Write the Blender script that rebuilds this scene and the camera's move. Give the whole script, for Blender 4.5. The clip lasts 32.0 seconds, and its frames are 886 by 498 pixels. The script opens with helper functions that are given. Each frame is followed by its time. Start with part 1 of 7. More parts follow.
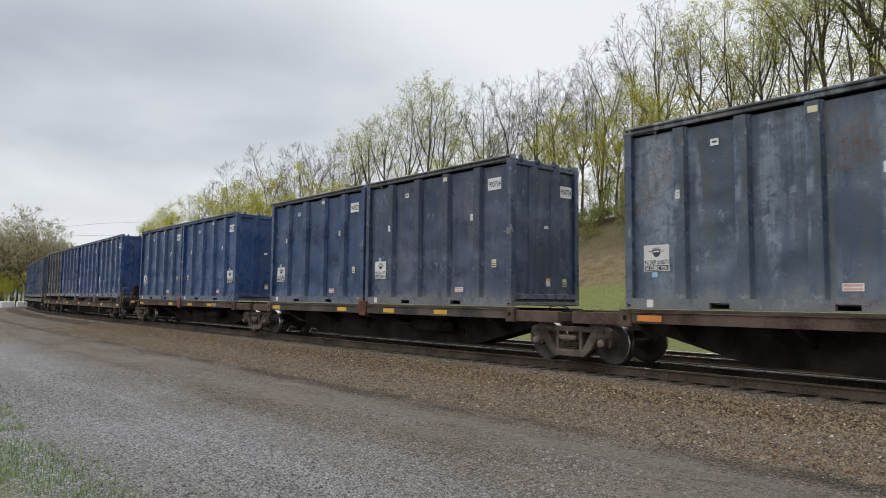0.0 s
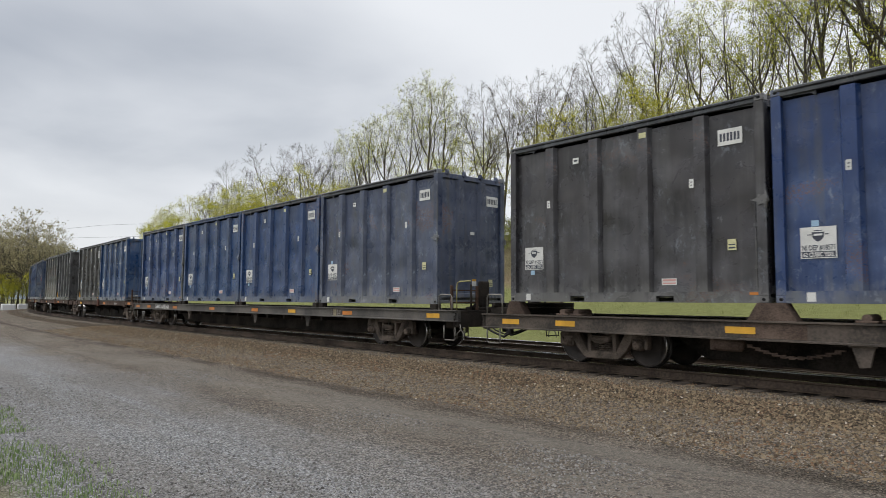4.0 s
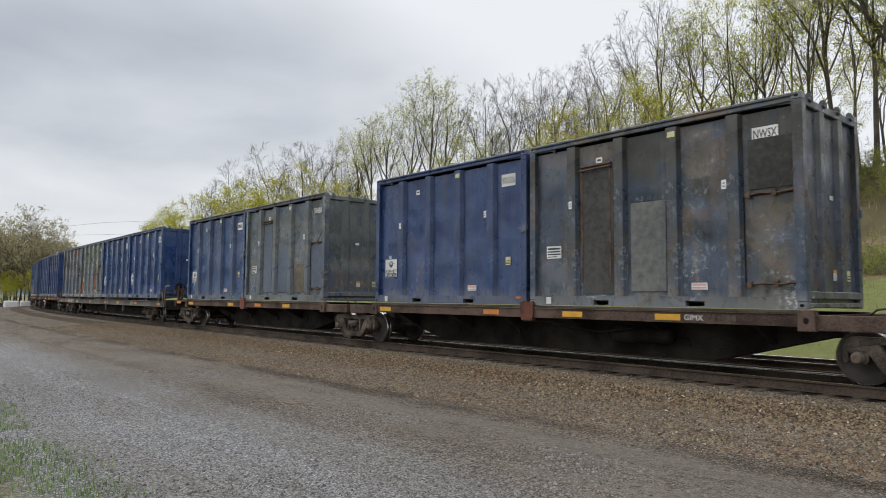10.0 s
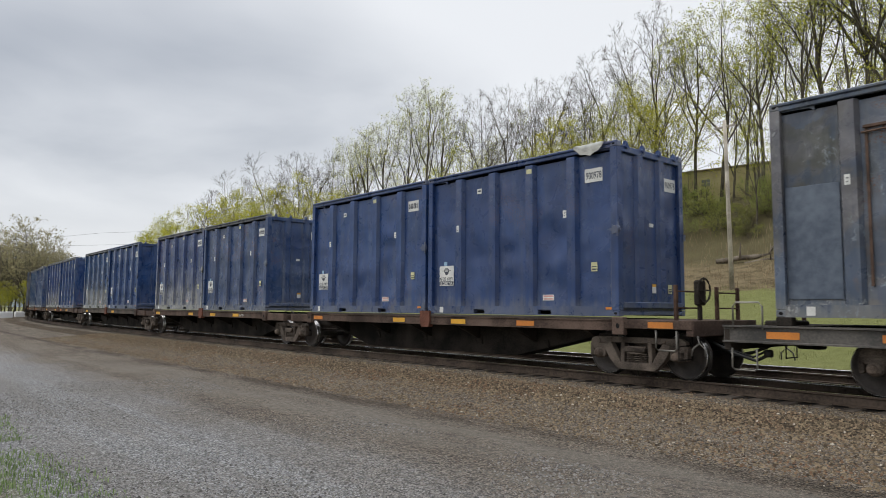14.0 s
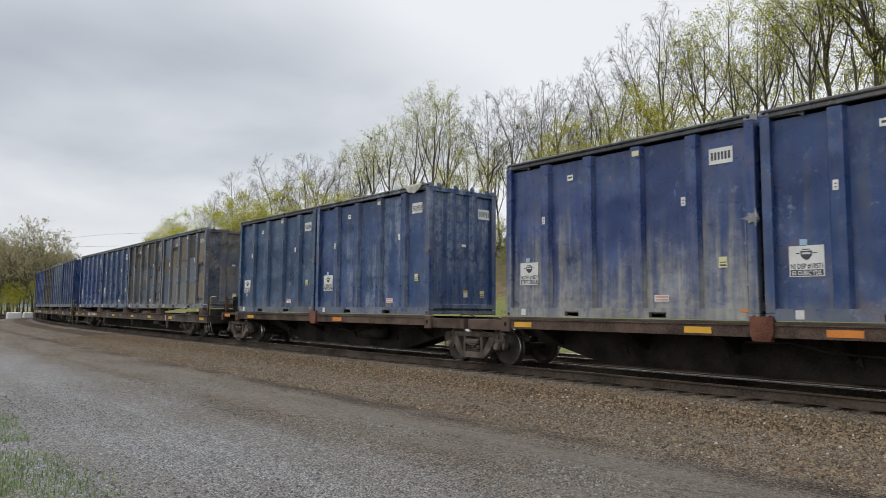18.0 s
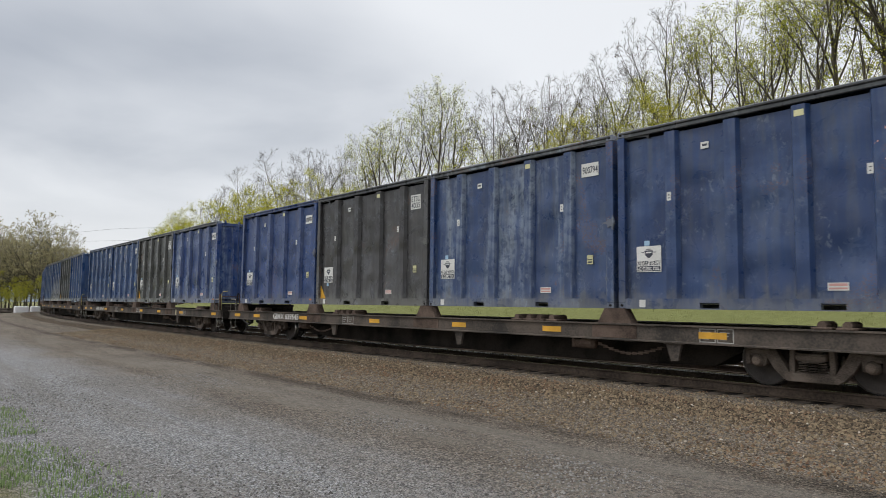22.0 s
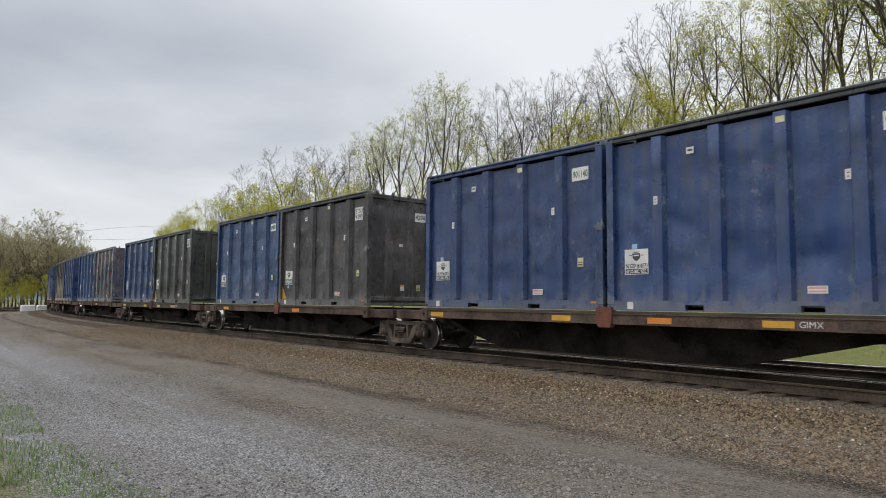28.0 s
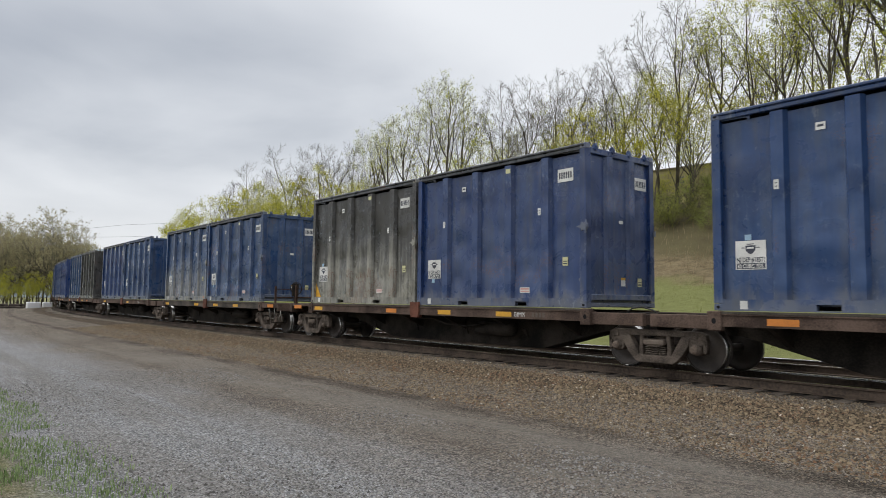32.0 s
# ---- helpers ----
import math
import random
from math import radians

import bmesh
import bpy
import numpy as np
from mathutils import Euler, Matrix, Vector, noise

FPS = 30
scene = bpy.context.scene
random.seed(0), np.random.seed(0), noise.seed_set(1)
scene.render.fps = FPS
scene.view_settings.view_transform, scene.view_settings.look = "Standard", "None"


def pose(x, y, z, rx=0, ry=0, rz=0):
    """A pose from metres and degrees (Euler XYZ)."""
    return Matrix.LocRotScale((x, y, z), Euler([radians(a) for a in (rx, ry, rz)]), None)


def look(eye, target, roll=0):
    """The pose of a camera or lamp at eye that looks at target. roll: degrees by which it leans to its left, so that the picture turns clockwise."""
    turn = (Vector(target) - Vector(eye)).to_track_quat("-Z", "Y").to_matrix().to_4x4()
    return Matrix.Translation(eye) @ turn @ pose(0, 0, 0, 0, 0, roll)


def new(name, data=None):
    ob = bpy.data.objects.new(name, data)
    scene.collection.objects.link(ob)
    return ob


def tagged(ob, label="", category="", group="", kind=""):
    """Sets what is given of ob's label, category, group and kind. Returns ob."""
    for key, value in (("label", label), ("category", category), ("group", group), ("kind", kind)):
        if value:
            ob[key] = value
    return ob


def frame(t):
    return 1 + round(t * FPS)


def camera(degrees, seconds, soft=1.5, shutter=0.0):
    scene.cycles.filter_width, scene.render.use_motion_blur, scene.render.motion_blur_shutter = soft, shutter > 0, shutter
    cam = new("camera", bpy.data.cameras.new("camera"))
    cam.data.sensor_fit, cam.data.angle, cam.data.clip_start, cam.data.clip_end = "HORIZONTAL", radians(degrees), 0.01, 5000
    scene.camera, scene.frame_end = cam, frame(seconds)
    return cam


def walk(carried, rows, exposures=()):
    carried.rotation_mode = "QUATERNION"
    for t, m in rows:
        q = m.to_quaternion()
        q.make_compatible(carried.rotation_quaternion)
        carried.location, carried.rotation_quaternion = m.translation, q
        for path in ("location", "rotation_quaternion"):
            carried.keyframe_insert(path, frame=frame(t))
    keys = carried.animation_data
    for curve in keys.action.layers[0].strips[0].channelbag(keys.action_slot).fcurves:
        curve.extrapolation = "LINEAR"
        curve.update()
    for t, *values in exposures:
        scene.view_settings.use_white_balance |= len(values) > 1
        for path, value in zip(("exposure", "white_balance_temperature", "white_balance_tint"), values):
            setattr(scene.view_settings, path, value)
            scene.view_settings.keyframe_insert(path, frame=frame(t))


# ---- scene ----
# camera: stands still on the gravel lot beside the line, held in the hand
cam = camera(65.93, 32.0, soft=0.7, shutter=0.05)
# seconds, azimuth (clockwise from +y), tilt up, lean: degrees
PATH = [
    (0, -49.463, 4.237, 0.581), (0.5, -49.468, 4.235, 0.536), (1, -49.457, 4.250, 0.483), (1.5, -49.430, 4.280, 0.427),
    (2, -49.420, 4.315, 0.376), (2.5, -49.436, 4.327, 0.339), (3, -49.454, 4.312, 0.316), (3.5, -49.485, 4.285, 0.307),
    (5.5, -49.545, 4.135, 0.337), (6, -49.564, 4.006, 0.336), (6.5, -49.600, 3.929, 0.335), (7, -49.599, 3.902, 0.337),
    (7.5, -49.587, 3.875, 0.348), (8, -49.614, 3.861, 0.367), (8.5, -49.641, 3.877, 0.393), (9, -49.649, 3.918, 0.420),
    (9.5, -49.659, 3.995, 0.443), (10, -49.666, 4.101, 0.460), (10.5, -49.684, 4.188, 0.470), (11, -49.693, 4.227, 0.472),
    (11.5, -49.662, 4.246, 0.467), (12, -49.617, 4.279, 0.457), (12.5, -49.572, 4.367, 0.443), (13, -49.501, 4.517, 0.428),
    (13.5, -49.417, 4.714, 0.412), (14, -49.365, 4.965, 0.396), (14.5, -49.336, 5.234, 0.380), (16.5, -49.697, 5.260, 0.402),
    (17, -49.806, 5.236, 0.428), (17.5, -49.859, 5.191, 0.456), (18, -49.882, 5.081, 0.486), (18.5, -49.933, 4.914, 0.519),
    (19, -49.966, 4.765, 0.555), (19.5, -50.002, 4.656, 0.591), (20, -50.116, 4.589, 0.624), (20.5, -50.237, 4.586, 0.651),
    (21, -50.296, 4.634, 0.669), (21.5, -50.319, 4.682, 0.678), (22, -50.321, 4.698, 0.680), (22.5, -50.304, 4.701, 0.677),
    (23, -50.292, 4.725, 0.673), (23.5, -50.312, 4.739, 0.672), (24, -50.346, 4.721, 0.674), (24.5, -50.378, 4.706, 0.678),
    (25, -50.434, 4.686, 0.680), (25.5, -50.512, 4.657, 0.672), (27.5, -50.686, 4.467, 0.486), (28, -50.698, 4.455, 0.481),
    (28.5, -50.750, 4.420, 0.488), (29, -50.790, 4.364, 0.501), (29.5, -50.802, 4.327, 0.516), (30, -50.822, 4.301, 0.533),
    (30.5, -50.866, 4.256, 0.551), (31, -50.920, 4.232, 0.567), (31.5, -50.973, 4.246, 0.581), (32, -51.041, 4.272, 0.593),
]


def aim(azimuth, tilt, lean):
    return Matrix.Translation((0, 0, 1.36)) @ pose(0, 0, 0, 0, 0, -azimuth) @ pose(0, 0, 0, 90 + tilt) @ pose(0, 0, 0, 0, 0, lean)


walk(cam, [(t, aim(a, b, c)) for t, a, b, c in PATH])

# ---- light: an overcast spring sky ----
world = bpy.data.worlds.new("sky")
scene.world = world
world.use_nodes = True
SUN_DIR = Vector((-0.55, -0.35, 0.75)).normalized()


class Nodes:
    """Short writing of node trees."""

    def __init__(self, tree):
        self.tree = tree
        tree.nodes.clear()

    def add(self, kind, **sockets):
        n = self.tree.nodes.new(kind)
        for k, v in sockets.items():
            self.put(n, k, v)
        return n

    def put(self, n, key, v):
        sock = n.inputs[int(key[1:])] if key[0] == "i" and key[1:].isdigit() else n.inputs[key.replace("_", " ")]
        if isinstance(v, bpy.types.NodeSocket):
            self.tree.links.new(v, sock)
        else:
            sock.default_value = v

    def math(self, op, a, b=0.0, c=0.0, clamp=False):
        n = self.add("ShaderNodeMath", i0=a, i1=b, i2=c)
        n.operation, n.use_clamp = op, clamp
        return n.outputs[0]

    def mix(self, f, a, b, mode="MIX"):
        n = self.add("ShaderNodeMix")
        n.data_type, n.blend_type, n.clamp_factor = "RGBA", mode, True
        for i, v in ((0, f), (6, a), (7, b)):
            if isinstance(v, bpy.types.NodeSocket):
                self.tree.links.new(v, n.inputs[i])
            else:
                n.inputs[i].default_value = v if i == 0 else (*v, 1)[:4]
        return n.outputs[2]

    def noise(self, vec, scale, detail=4.0, rough=0.55, warp=0.0):
        n = self.add("ShaderNodeTexNoise", Scale=scale, Detail=detail, Roughness=rough, Distortion=warp)
        if vec is not None:
            self.tree.links.new(vec, n.inputs["Vector"])
        return n.outputs["Fac"]

    def ramp(self, f, lo, hi, a=0.0, b=1.0):
        n = self.add("ShaderNodeMapRange", i0=f, i1=lo, i2=hi, i3=a, i4=b)
        n.interpolation_type = "SMOOTHSTEP"
        return n.outputs[0]

    def scaled(self, vec, sx, sy, sz, off=None):
        n = self.add("ShaderNodeVectorMath")
        n.operation = "MULTIPLY"
        self.tree.links.new(vec, n.inputs[0])
        n.inputs[1].default_value = (sx, sy, sz)
        if off is None:
            return n.outputs[0]
        m = self.add("ShaderNodeVectorMath")
        m.operation = "ADD"
        self.tree.links.new(n.outputs[0], m.inputs[0])
        self.tree.links.new(off, m.inputs[1])
        return m.outputs[0]


def build_sky():
    n = Nodes(world.node_tree)
    geo = n.add("ShaderNodeTexCoord").outputs["Generated"]
    sky = n.add("ShaderNodeTexSky")
    sky.sky_type, sky.sun_disc, sky.air_density, sky.dust_density = "NISHITA", False, 1.0, 3.0
    sky.sun_elevation, sky.sun_rotation = math.asin(SUN_DIR.z), math.atan2(SUN_DIR.x, SUN_DIR.y)
    xyz = n.add("ShaderNodeSeparateXYZ", i0=geo)
    up = n.math("ADD", n.math("MAXIMUM", xyz.outputs[2], 0.0), 0.16)
    flat = n.add("ShaderNodeCombineXYZ", i0=n.math("DIVIDE", xyz.outputs[0], up), i1=n.math("DIVIDE", xyz.outputs[1], up), i2=0.0).outputs[0]
    big = n.noise(flat, 0.34, 4, 0.42, 0.2)
    small = n.noise(flat, 1.1, 5, 0.55, 0.3)
    f = n.math("ADD", n.math("MULTIPLY", big, 0.88), n.math("MULTIPLY", small, 0.17))
    layer = n.math("SUBTRACT", n.ramp(xyz.outputs[2], 0.30, 0.50), n.ramp(xyz.outputs[2], 0.10, 0.22, 1.0, 0.0))
    f = n.math("ADD", f, n.math("MULTIPLY", n.math("ABSOLUTE", layer), 0.10))
    f = n.math("ADD", f, n.ramp(xyz.outputs[0], -0.86, -0.50, -0.10, 0.34))
    dark = n.ramp(f, 0.40, 0.70)
    low = n.ramp(xyz.outputs[2], 0.03, 0.20)
    cloud = n.mix(dark, (0.33, 0.365, 0.425), (0.85, 0.87, 0.90))
    cloud = n.mix(low, (0.79, 0.81, 0.84), cloud)
    cloud = n.mix(n.ramp(xyz.outputs[2], 0.42, 0.95), cloud, (1.5, 1.54, 1.6))
    veil = n.mix(0.012, cloud, sky.outputs[0])
    bg = n.add("ShaderNodeBackground", Color=veil, Strength=SKY)
    out = n.add("ShaderNodeOutputWorld")
    n.tree.links.new(bg.outputs[0], out.inputs[0])


SKY = 1.0
build_sky()
sun = new("sun", bpy.data.lights.new("sun", "SUN"))
sun.data.energy, sun.data.angle, sun.data.color = 1.5, radians(35), (1.0, 0.97, 0.92)
sun.matrix_world = look(SUN_DIR * 100, (0, 0, 0))
scene.view_settings.exposure = -0.04

# ---- the line: two tracks that bend away from the lot ----
NODES = [(-640, 0.0), (-320, 0.0), (-220, 0.0066), (-160, 0.0061), (-120, 0.0050), (-80, 0.0034), (-40, 0.0014), (0, -0.0011), (40, -0.0011), (90, 0.0), (520, 0.0)]
DIST = 13.19
STEP = 1.0
_s = np.arange(-640, 521, STEP)
_k = np.interp(_s, [a for a, b in NODES], [b for a, b in NODES])
_zero = 640
_ph = np.concatenate([[0], np.cumsum((_k[1:] + _k[:-1]) / 2)]) * STEP
_ph -= _ph[_zero]
_x = np.concatenate([[0], np.cumsum((np.cos(_ph[1:]) + np.cos(_ph[:-1])) / 2)]) * STEP
_y = np.concatenate([[0], np.cumsum((np.sin(_ph[1:]) + np.sin(_ph[:-1])) / 2)]) * STEP
_x -= _x[_zero]
_y += DIST - _y[_zero]


def on_line(s, side=0.0):
    """Place and heading on the line: s metres along, side metres towards the lot."""
    x, y, p = np.interp(s, _s, _x), np.interp(s, _s, _y), np.interp(s, _s, _ph)
    return x + np.sin(p) * side, y - np.cos(p) * side, p


def advance(t):
    return 13.837 * (t - 16) - 0.00527 * (t - 16) ** 2


# ---- materials ----
def material(name, rough=0.6, metal=0.0):
    m = bpy.data.materials.new(name)
    m.use_nodes = True
    n = Nodes(m.node_tree)
    b = n.add("ShaderNodeBsdfPrincipled", Roughness=rough, Metallic=metal, Specular_IOR_Level=0.5 if rough < 0.7 else 0.12)
    out = n.add("ShaderNodeOutputMaterial")
    n.tree.links.new(b.outputs[0], out.inputs[0])
    return m, n, b


def bump(n, b, height, strength, dist=0.02):
    k = n.add("ShaderNodeBump", Strength=strength, Distance=dist, Height=height)
    n.tree.links.new(k.outputs[0], b.inputs["Normal"])


def plain(name, colour, rough=0.6, metal=0.0, vary=0.3, scale=6.0, second=None, bumps=0.15):
    """A worn surface of one colour, with grain and stains."""
    m, n, b = material(name, rough, metal)
    co = n.add("ShaderNodeTexCoord").outputs["Object"]
    rnd = n.add("ShaderNodeObjectInfo").outputs["Random"]
    off = n.add("ShaderNodeCombineXYZ", i0=n.math("MULTIPLY", rnd, 37.0), i1=n.math("MULTIPLY", rnd, 91.0), i2=n.math("MULTIPLY", rnd, 53.0)).outputs[0]
    v = n.scaled(co, 1, 1, 1, off)
    big, fine = n.noise(v, scale * 0.25, 5), n.noise(v, scale * 6, 4)
    f = n.math("ADD", n.math("MULTIPLY", big, 0.65), n.math("MULTIPLY", fine, 0.35))
    dk = tuple(c * (1 - vary) for c in colour)
    lt = tuple(min(1, c * (1 + vary)) for c in (second or colour))
    n.put(b, "Base Color", n.mix(n.ramp(f, 0.35, 0.65), dk, lt))
    n.put(b, "Roughness", n.ramp(fine, 0.2, 0.8, max(0.05, rough - 0.12), min(1, rough + 0.12)))
    bump(n, b, fine, bumps, 0.01)
    return m


def paint_material(name, dusty=False, streaked=False, patched=False):
    """Container paint: colour from the object, with fading, streaks, dirt, rust and dents."""
    m, n, b = material(name, 0.5)
    info = n.add("ShaderNodeObjectInfo")
    co = n.add("ShaderNodeTexCoord").outputs["Object"]
    seed = n.math("FLOOR", info.outputs["Alpha"])
    wear = n.math("FRACT", info.outputs["Alpha"])
    off = n.add("ShaderNodeCombineXYZ", i0=n.math("MULTIPLY", seed, 13.7), i1=n.math("MULTIPLY", seed, 5.3), i2=n.math("MULTIPLY", seed, 3.1)).outputs[0]
    v = n.scaled(co, 1, 1, 1, off)
    big = n.noise(v, 0.55, 4, 0.55, 0.6)
    mid = n.noise(v, 2.3, 6, 0.6, 0.8)
    blot = n.noise(v, 5.5, 6, 0.62, 0.5)
    streak = n.noise(n.scaled(co, 5.5, 5.5, 0.30, off), 1.0, 5, 0.6, 0.4)
    streak_fine = n.noise(n.scaled(co, 30, 30, 0.9, off), 1.0, 4, 0.6)
    fine = n.noise(v, 38, 4, 0.6)
    z = n.add("ShaderNodeSeparateXYZ", i0=co).outputs[2]
    base = info.outputs["Color"]
    if patched:
        warp = n.math("MULTIPLY_ADD", mid, 0.5, -0.25)
        start = n.add("ShaderNodeCombineXYZ", i0=n.math("ADD", n.math("MULTIPLY", seed, 13.0), 0.5), i1=0.5, i2=n.math("ADD", n.math("MULTIPLY", n.noise(n.scaled(co, 0.82, 0.0, 0.0, off), 0.7, 1), 3.0), warp)).outputs[0]
        cell = n.scaled(co, 0.8197, 0.1, 0.72, start)
        wn = n.add("ShaderNodeTexWhiteNoise", Vector=n.add("ShaderNodeVectorMath", i0=cell).outputs[0])
        wn.inputs[0].links[0].from_node.operation = "FLOOR"
        pick = wn.outputs["Value"]
        pal = n.mix(n.ramp(pick, 0.46, 0.48), base, (0.036, 0.058, 0.105))
        pal = n.mix(n.ramp(pick, 0.62, 0.64), pal, n.mix(1.0, info.outputs["Color"], (1.40, 1.40, 1.40), "MULTIPLY"))
        pal = n.mix(n.ramp(pick, 0.76, 0.78), pal, (0.050, 0.052, 0.046))
        pal = n.mix(n.ramp(pick, 0.88, 0.90), pal, (0.098, 0.076, 0.056))
        base = n.mix(n.ramp(mid, 0.35, 0.62, 0.35, 0.9), info.outputs["Color"], pal)
        old_blue = n.ramp(n.math("ADD", n.noise(v, 0.95, 5, 0.6, 0.7), n.math("MULTIPLY", z, -0.05)), 0.36, 0.45, 0.0, 0.60)
        base = n.mix(old_blue, base, (0.030, 0.055, 0.105))
        stain = n.math("MULTIPLY", n.ramp(n.noise(n.scaled(co, 1.4, 1.4, 0.9, off), 1.0, 4, 0.6, 0.5), 0.56, 0.68), n.ramp(z, 0.4, 2.2, 0.6, 0.15))
        base = n.mix(stain, base, (0.130, 0.085, 0.052))
    c = n.mix(n.ramp(n.noise(v, 1.1, 4, 0.5, 0.5), 0.40, 0.64, 0.0, 0.65), base, n.mix(1.0, base, (0.50, 0.55, 0.62), "MULTIPLY"))
    c = n.mix(n.math("MULTIPLY", n.ramp(mid, 0.50, 0.72), 0.30), c, n.mix(1.0, base, (1.9, 1.9, 1.7), "MULTIPLY"))
    faded = n.mix(0.30, n.mix(1.0, base, (2.4, 2.2, 1.9), "MULTIPLY"), (0.15, 0.185, 0.225))
    f = n.math("MULTIPLY", n.ramp(n.math("ADD", n.math("MULTIPLY", big, 0.5), n.math("ADD", n.math("MULTIPLY", streak, 0.3), n.math("MULTIPLY", blot, 0.2))), 0.45, 0.62), n.math("MULTIPLY_ADD", wear, 0.85, 0.15), clamp=True)
    c = n.mix(f, c, faded)
    grime = n.math("MULTIPLY", n.ramp(n.math("ADD", n.math("MULTIPLY", streak, 0.7), n.math("MULTIPLY", mid, 0.3)), 0.45, 0.68), n.math("MULTIPLY_ADD", wear, 0.75, 0.15), clamp=True)
    c = n.mix(grime, c, (0.062, 0.060, 0.055))
    if streaked:
        pale = n.math("MULTIPLY", n.ramp(n.noise(n.scaled(co, 1.15, 1.15, 0.12, off), 1.0, 5, 0.62, 0.3), 0.50, 0.60), n.ramp(n.math("ADD", blot, n.math("MULTIPLY", streak_fine, 0.5)), 0.55, 0.85))
        c = n.mix(n.math("MULTIPLY", pale, 0.55), c, (0.25, 0.30, 0.36))
    film = n.math("MULTIPLY", n.ramp(n.math("ADD", z, n.math("MULTIPLY", n.math("ADD", streak, big), -2.2)), -2.3, 0.4, 1.0, 0.0), n.math("MULTIPLY_ADD", wear, 0.42, -0.02), clamp=True)
    c = n.mix(film, c, n.mix(0.5, n.mix(1.0, base, (2.6, 2.4, 2.2), "MULTIPLY"), (0.135, 0.150, 0.170)))
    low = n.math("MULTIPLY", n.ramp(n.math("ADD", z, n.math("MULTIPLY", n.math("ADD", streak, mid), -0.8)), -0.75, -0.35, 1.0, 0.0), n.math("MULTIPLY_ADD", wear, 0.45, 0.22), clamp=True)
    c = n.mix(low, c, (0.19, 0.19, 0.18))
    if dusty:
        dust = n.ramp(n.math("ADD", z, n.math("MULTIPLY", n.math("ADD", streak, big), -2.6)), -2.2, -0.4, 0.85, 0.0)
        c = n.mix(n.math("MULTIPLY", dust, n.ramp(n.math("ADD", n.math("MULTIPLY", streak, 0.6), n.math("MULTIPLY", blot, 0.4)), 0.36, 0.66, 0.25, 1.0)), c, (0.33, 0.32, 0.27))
    scr = n.math("MULTIPLY", n.ramp(n.math("MULTIPLY", n.noise(n.scaled(co, 22, 22, 2.2, off), 1.0, 5, 0.65), n.ramp(blot, 0.50, 0.72)), 0.40, 0.52), n.math("MULTIPLY_ADD", wear, 0.40, 0.0), clamp=True)
    c = n.mix(scr, c, (0.36, 0.38, 0.39))
    scuff = n.math("MULTIPLY", n.math("MULTIPLY", n.ramp(n.noise(n.scaled(co, 9, 9, 5.5, off), 1.0, 7, 0.72, 0.6), 0.55, 0.63), n.ramp(n.noise(v, 1.1, 3, 0.5), 0.50, 0.66)), n.math("MULTIPLY_ADD", wear, 0.62, 0.0), clamp=True)
    c = n.mix(scuff, c, (0.30, 0.35, 0.40))
    if patched:
        splash = n.math("MULTIPLY", n.math("MULTIPLY", n.ramp(n.noise(v, 13, 5, 0.7, 0.4), 0.53, 0.58), n.ramp(n.noise(v, 0.8, 3, 0.6, 0.4), 0.52, 0.66)), n.ramp(z, 0.3, 2.0, 0.9, 0.1))
        c = n.mix(splash, c, (0.42, 0.43, 0.42))
    rust = n.math("MULTIPLY", n.ramp(n.math("MULTIPLY", n.ramp(fine, 0.45, 0.6), n.ramp(big, 0.5, 0.68)), 0.55, 0.8), n.math("MULTIPLY_ADD", wear, 0.9, 0.1), clamp=True)
    c = n.mix(rust, c, (0.15, 0.062, 0.028))
    n.put(b, "Base Color", c)
    n.put(b, "Roughness", n.ramp(mid, 0.35, 0.65, 0.24, 0.46))
    dent = n.math("ADD", n.math("MULTIPLY", n.noise(v, 1.25, 1.2, 0.35), 1.0), n.math("MULTIPLY", fine, 0.008))
    bump(n, b, dent, 0.80, 0.12)
    return m


PAINT = paint_material("container_paint")
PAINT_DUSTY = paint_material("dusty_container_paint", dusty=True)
PAINT_STREAKED = paint_material("streaked_container_paint", streaked=True)
PAINT_PATCHED = paint_material("patched_container_paint", patched=True)
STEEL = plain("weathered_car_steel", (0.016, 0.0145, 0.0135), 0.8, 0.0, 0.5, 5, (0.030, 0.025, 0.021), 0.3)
PED_STEEL = plain("rust_washed_steel", (0.070, 0.050, 0.041), 0.8, 0.0, 0.4, 7, (0.105, 0.077, 0.062), 0.3)
STEEL_RED = plain("red_primed_steel", (0.066, 0.045, 0.037), 0.75, 0.0, 0.45, 5, (0.094, 0.066, 0.053), 0.25)
STEEL_GREY = plain("grey_sill_steel", (0.060, 0.056, 0.052), 0.7, 0.0, 0.4, 4, (0.090, 0.074, 0.062), 0.2)
CAST = plain("cast_truck_steel", (0.066, 0.054, 0.045), 0.8, 0.0, 0.5, 9, (0.108, 0.088, 0.073), 0.4)
WHEEL = plain("wheel_steel", (0.030, 0.025, 0.022), 0.65, 0.1, 0.4, 8, (0.050, 0.041, 0.036), 0.2)
CAP_STEEL = plain("bearing_cap_steel", (0.12, 0.092, 0.074), 0.75, 0.0, 0.35, 12, (0.17, 0.135, 0.11), 0.3)
TREAD = plain("polished_tread", (0.42, 0.41, 0.40), 0.28, 1.0, 0.15, 10)
RUSTY = plain("rusty_steel", (0.16, 0.07, 0.035), 0.85, 0.0, 0.45, 6, (0.20, 0.09, 0.045), 0.4)
RAIL_SIDE = plain("rusty_rail", (0.048, 0.038, 0.031), 0.8, 0.0, 0.35, 3, (0.085, 0.064, 0.050), 0.3)
RAIL_TOP = plain("polished_rail_head", (0.45, 0.45, 0.46), 0.22, 1.0, 0.15, 10)
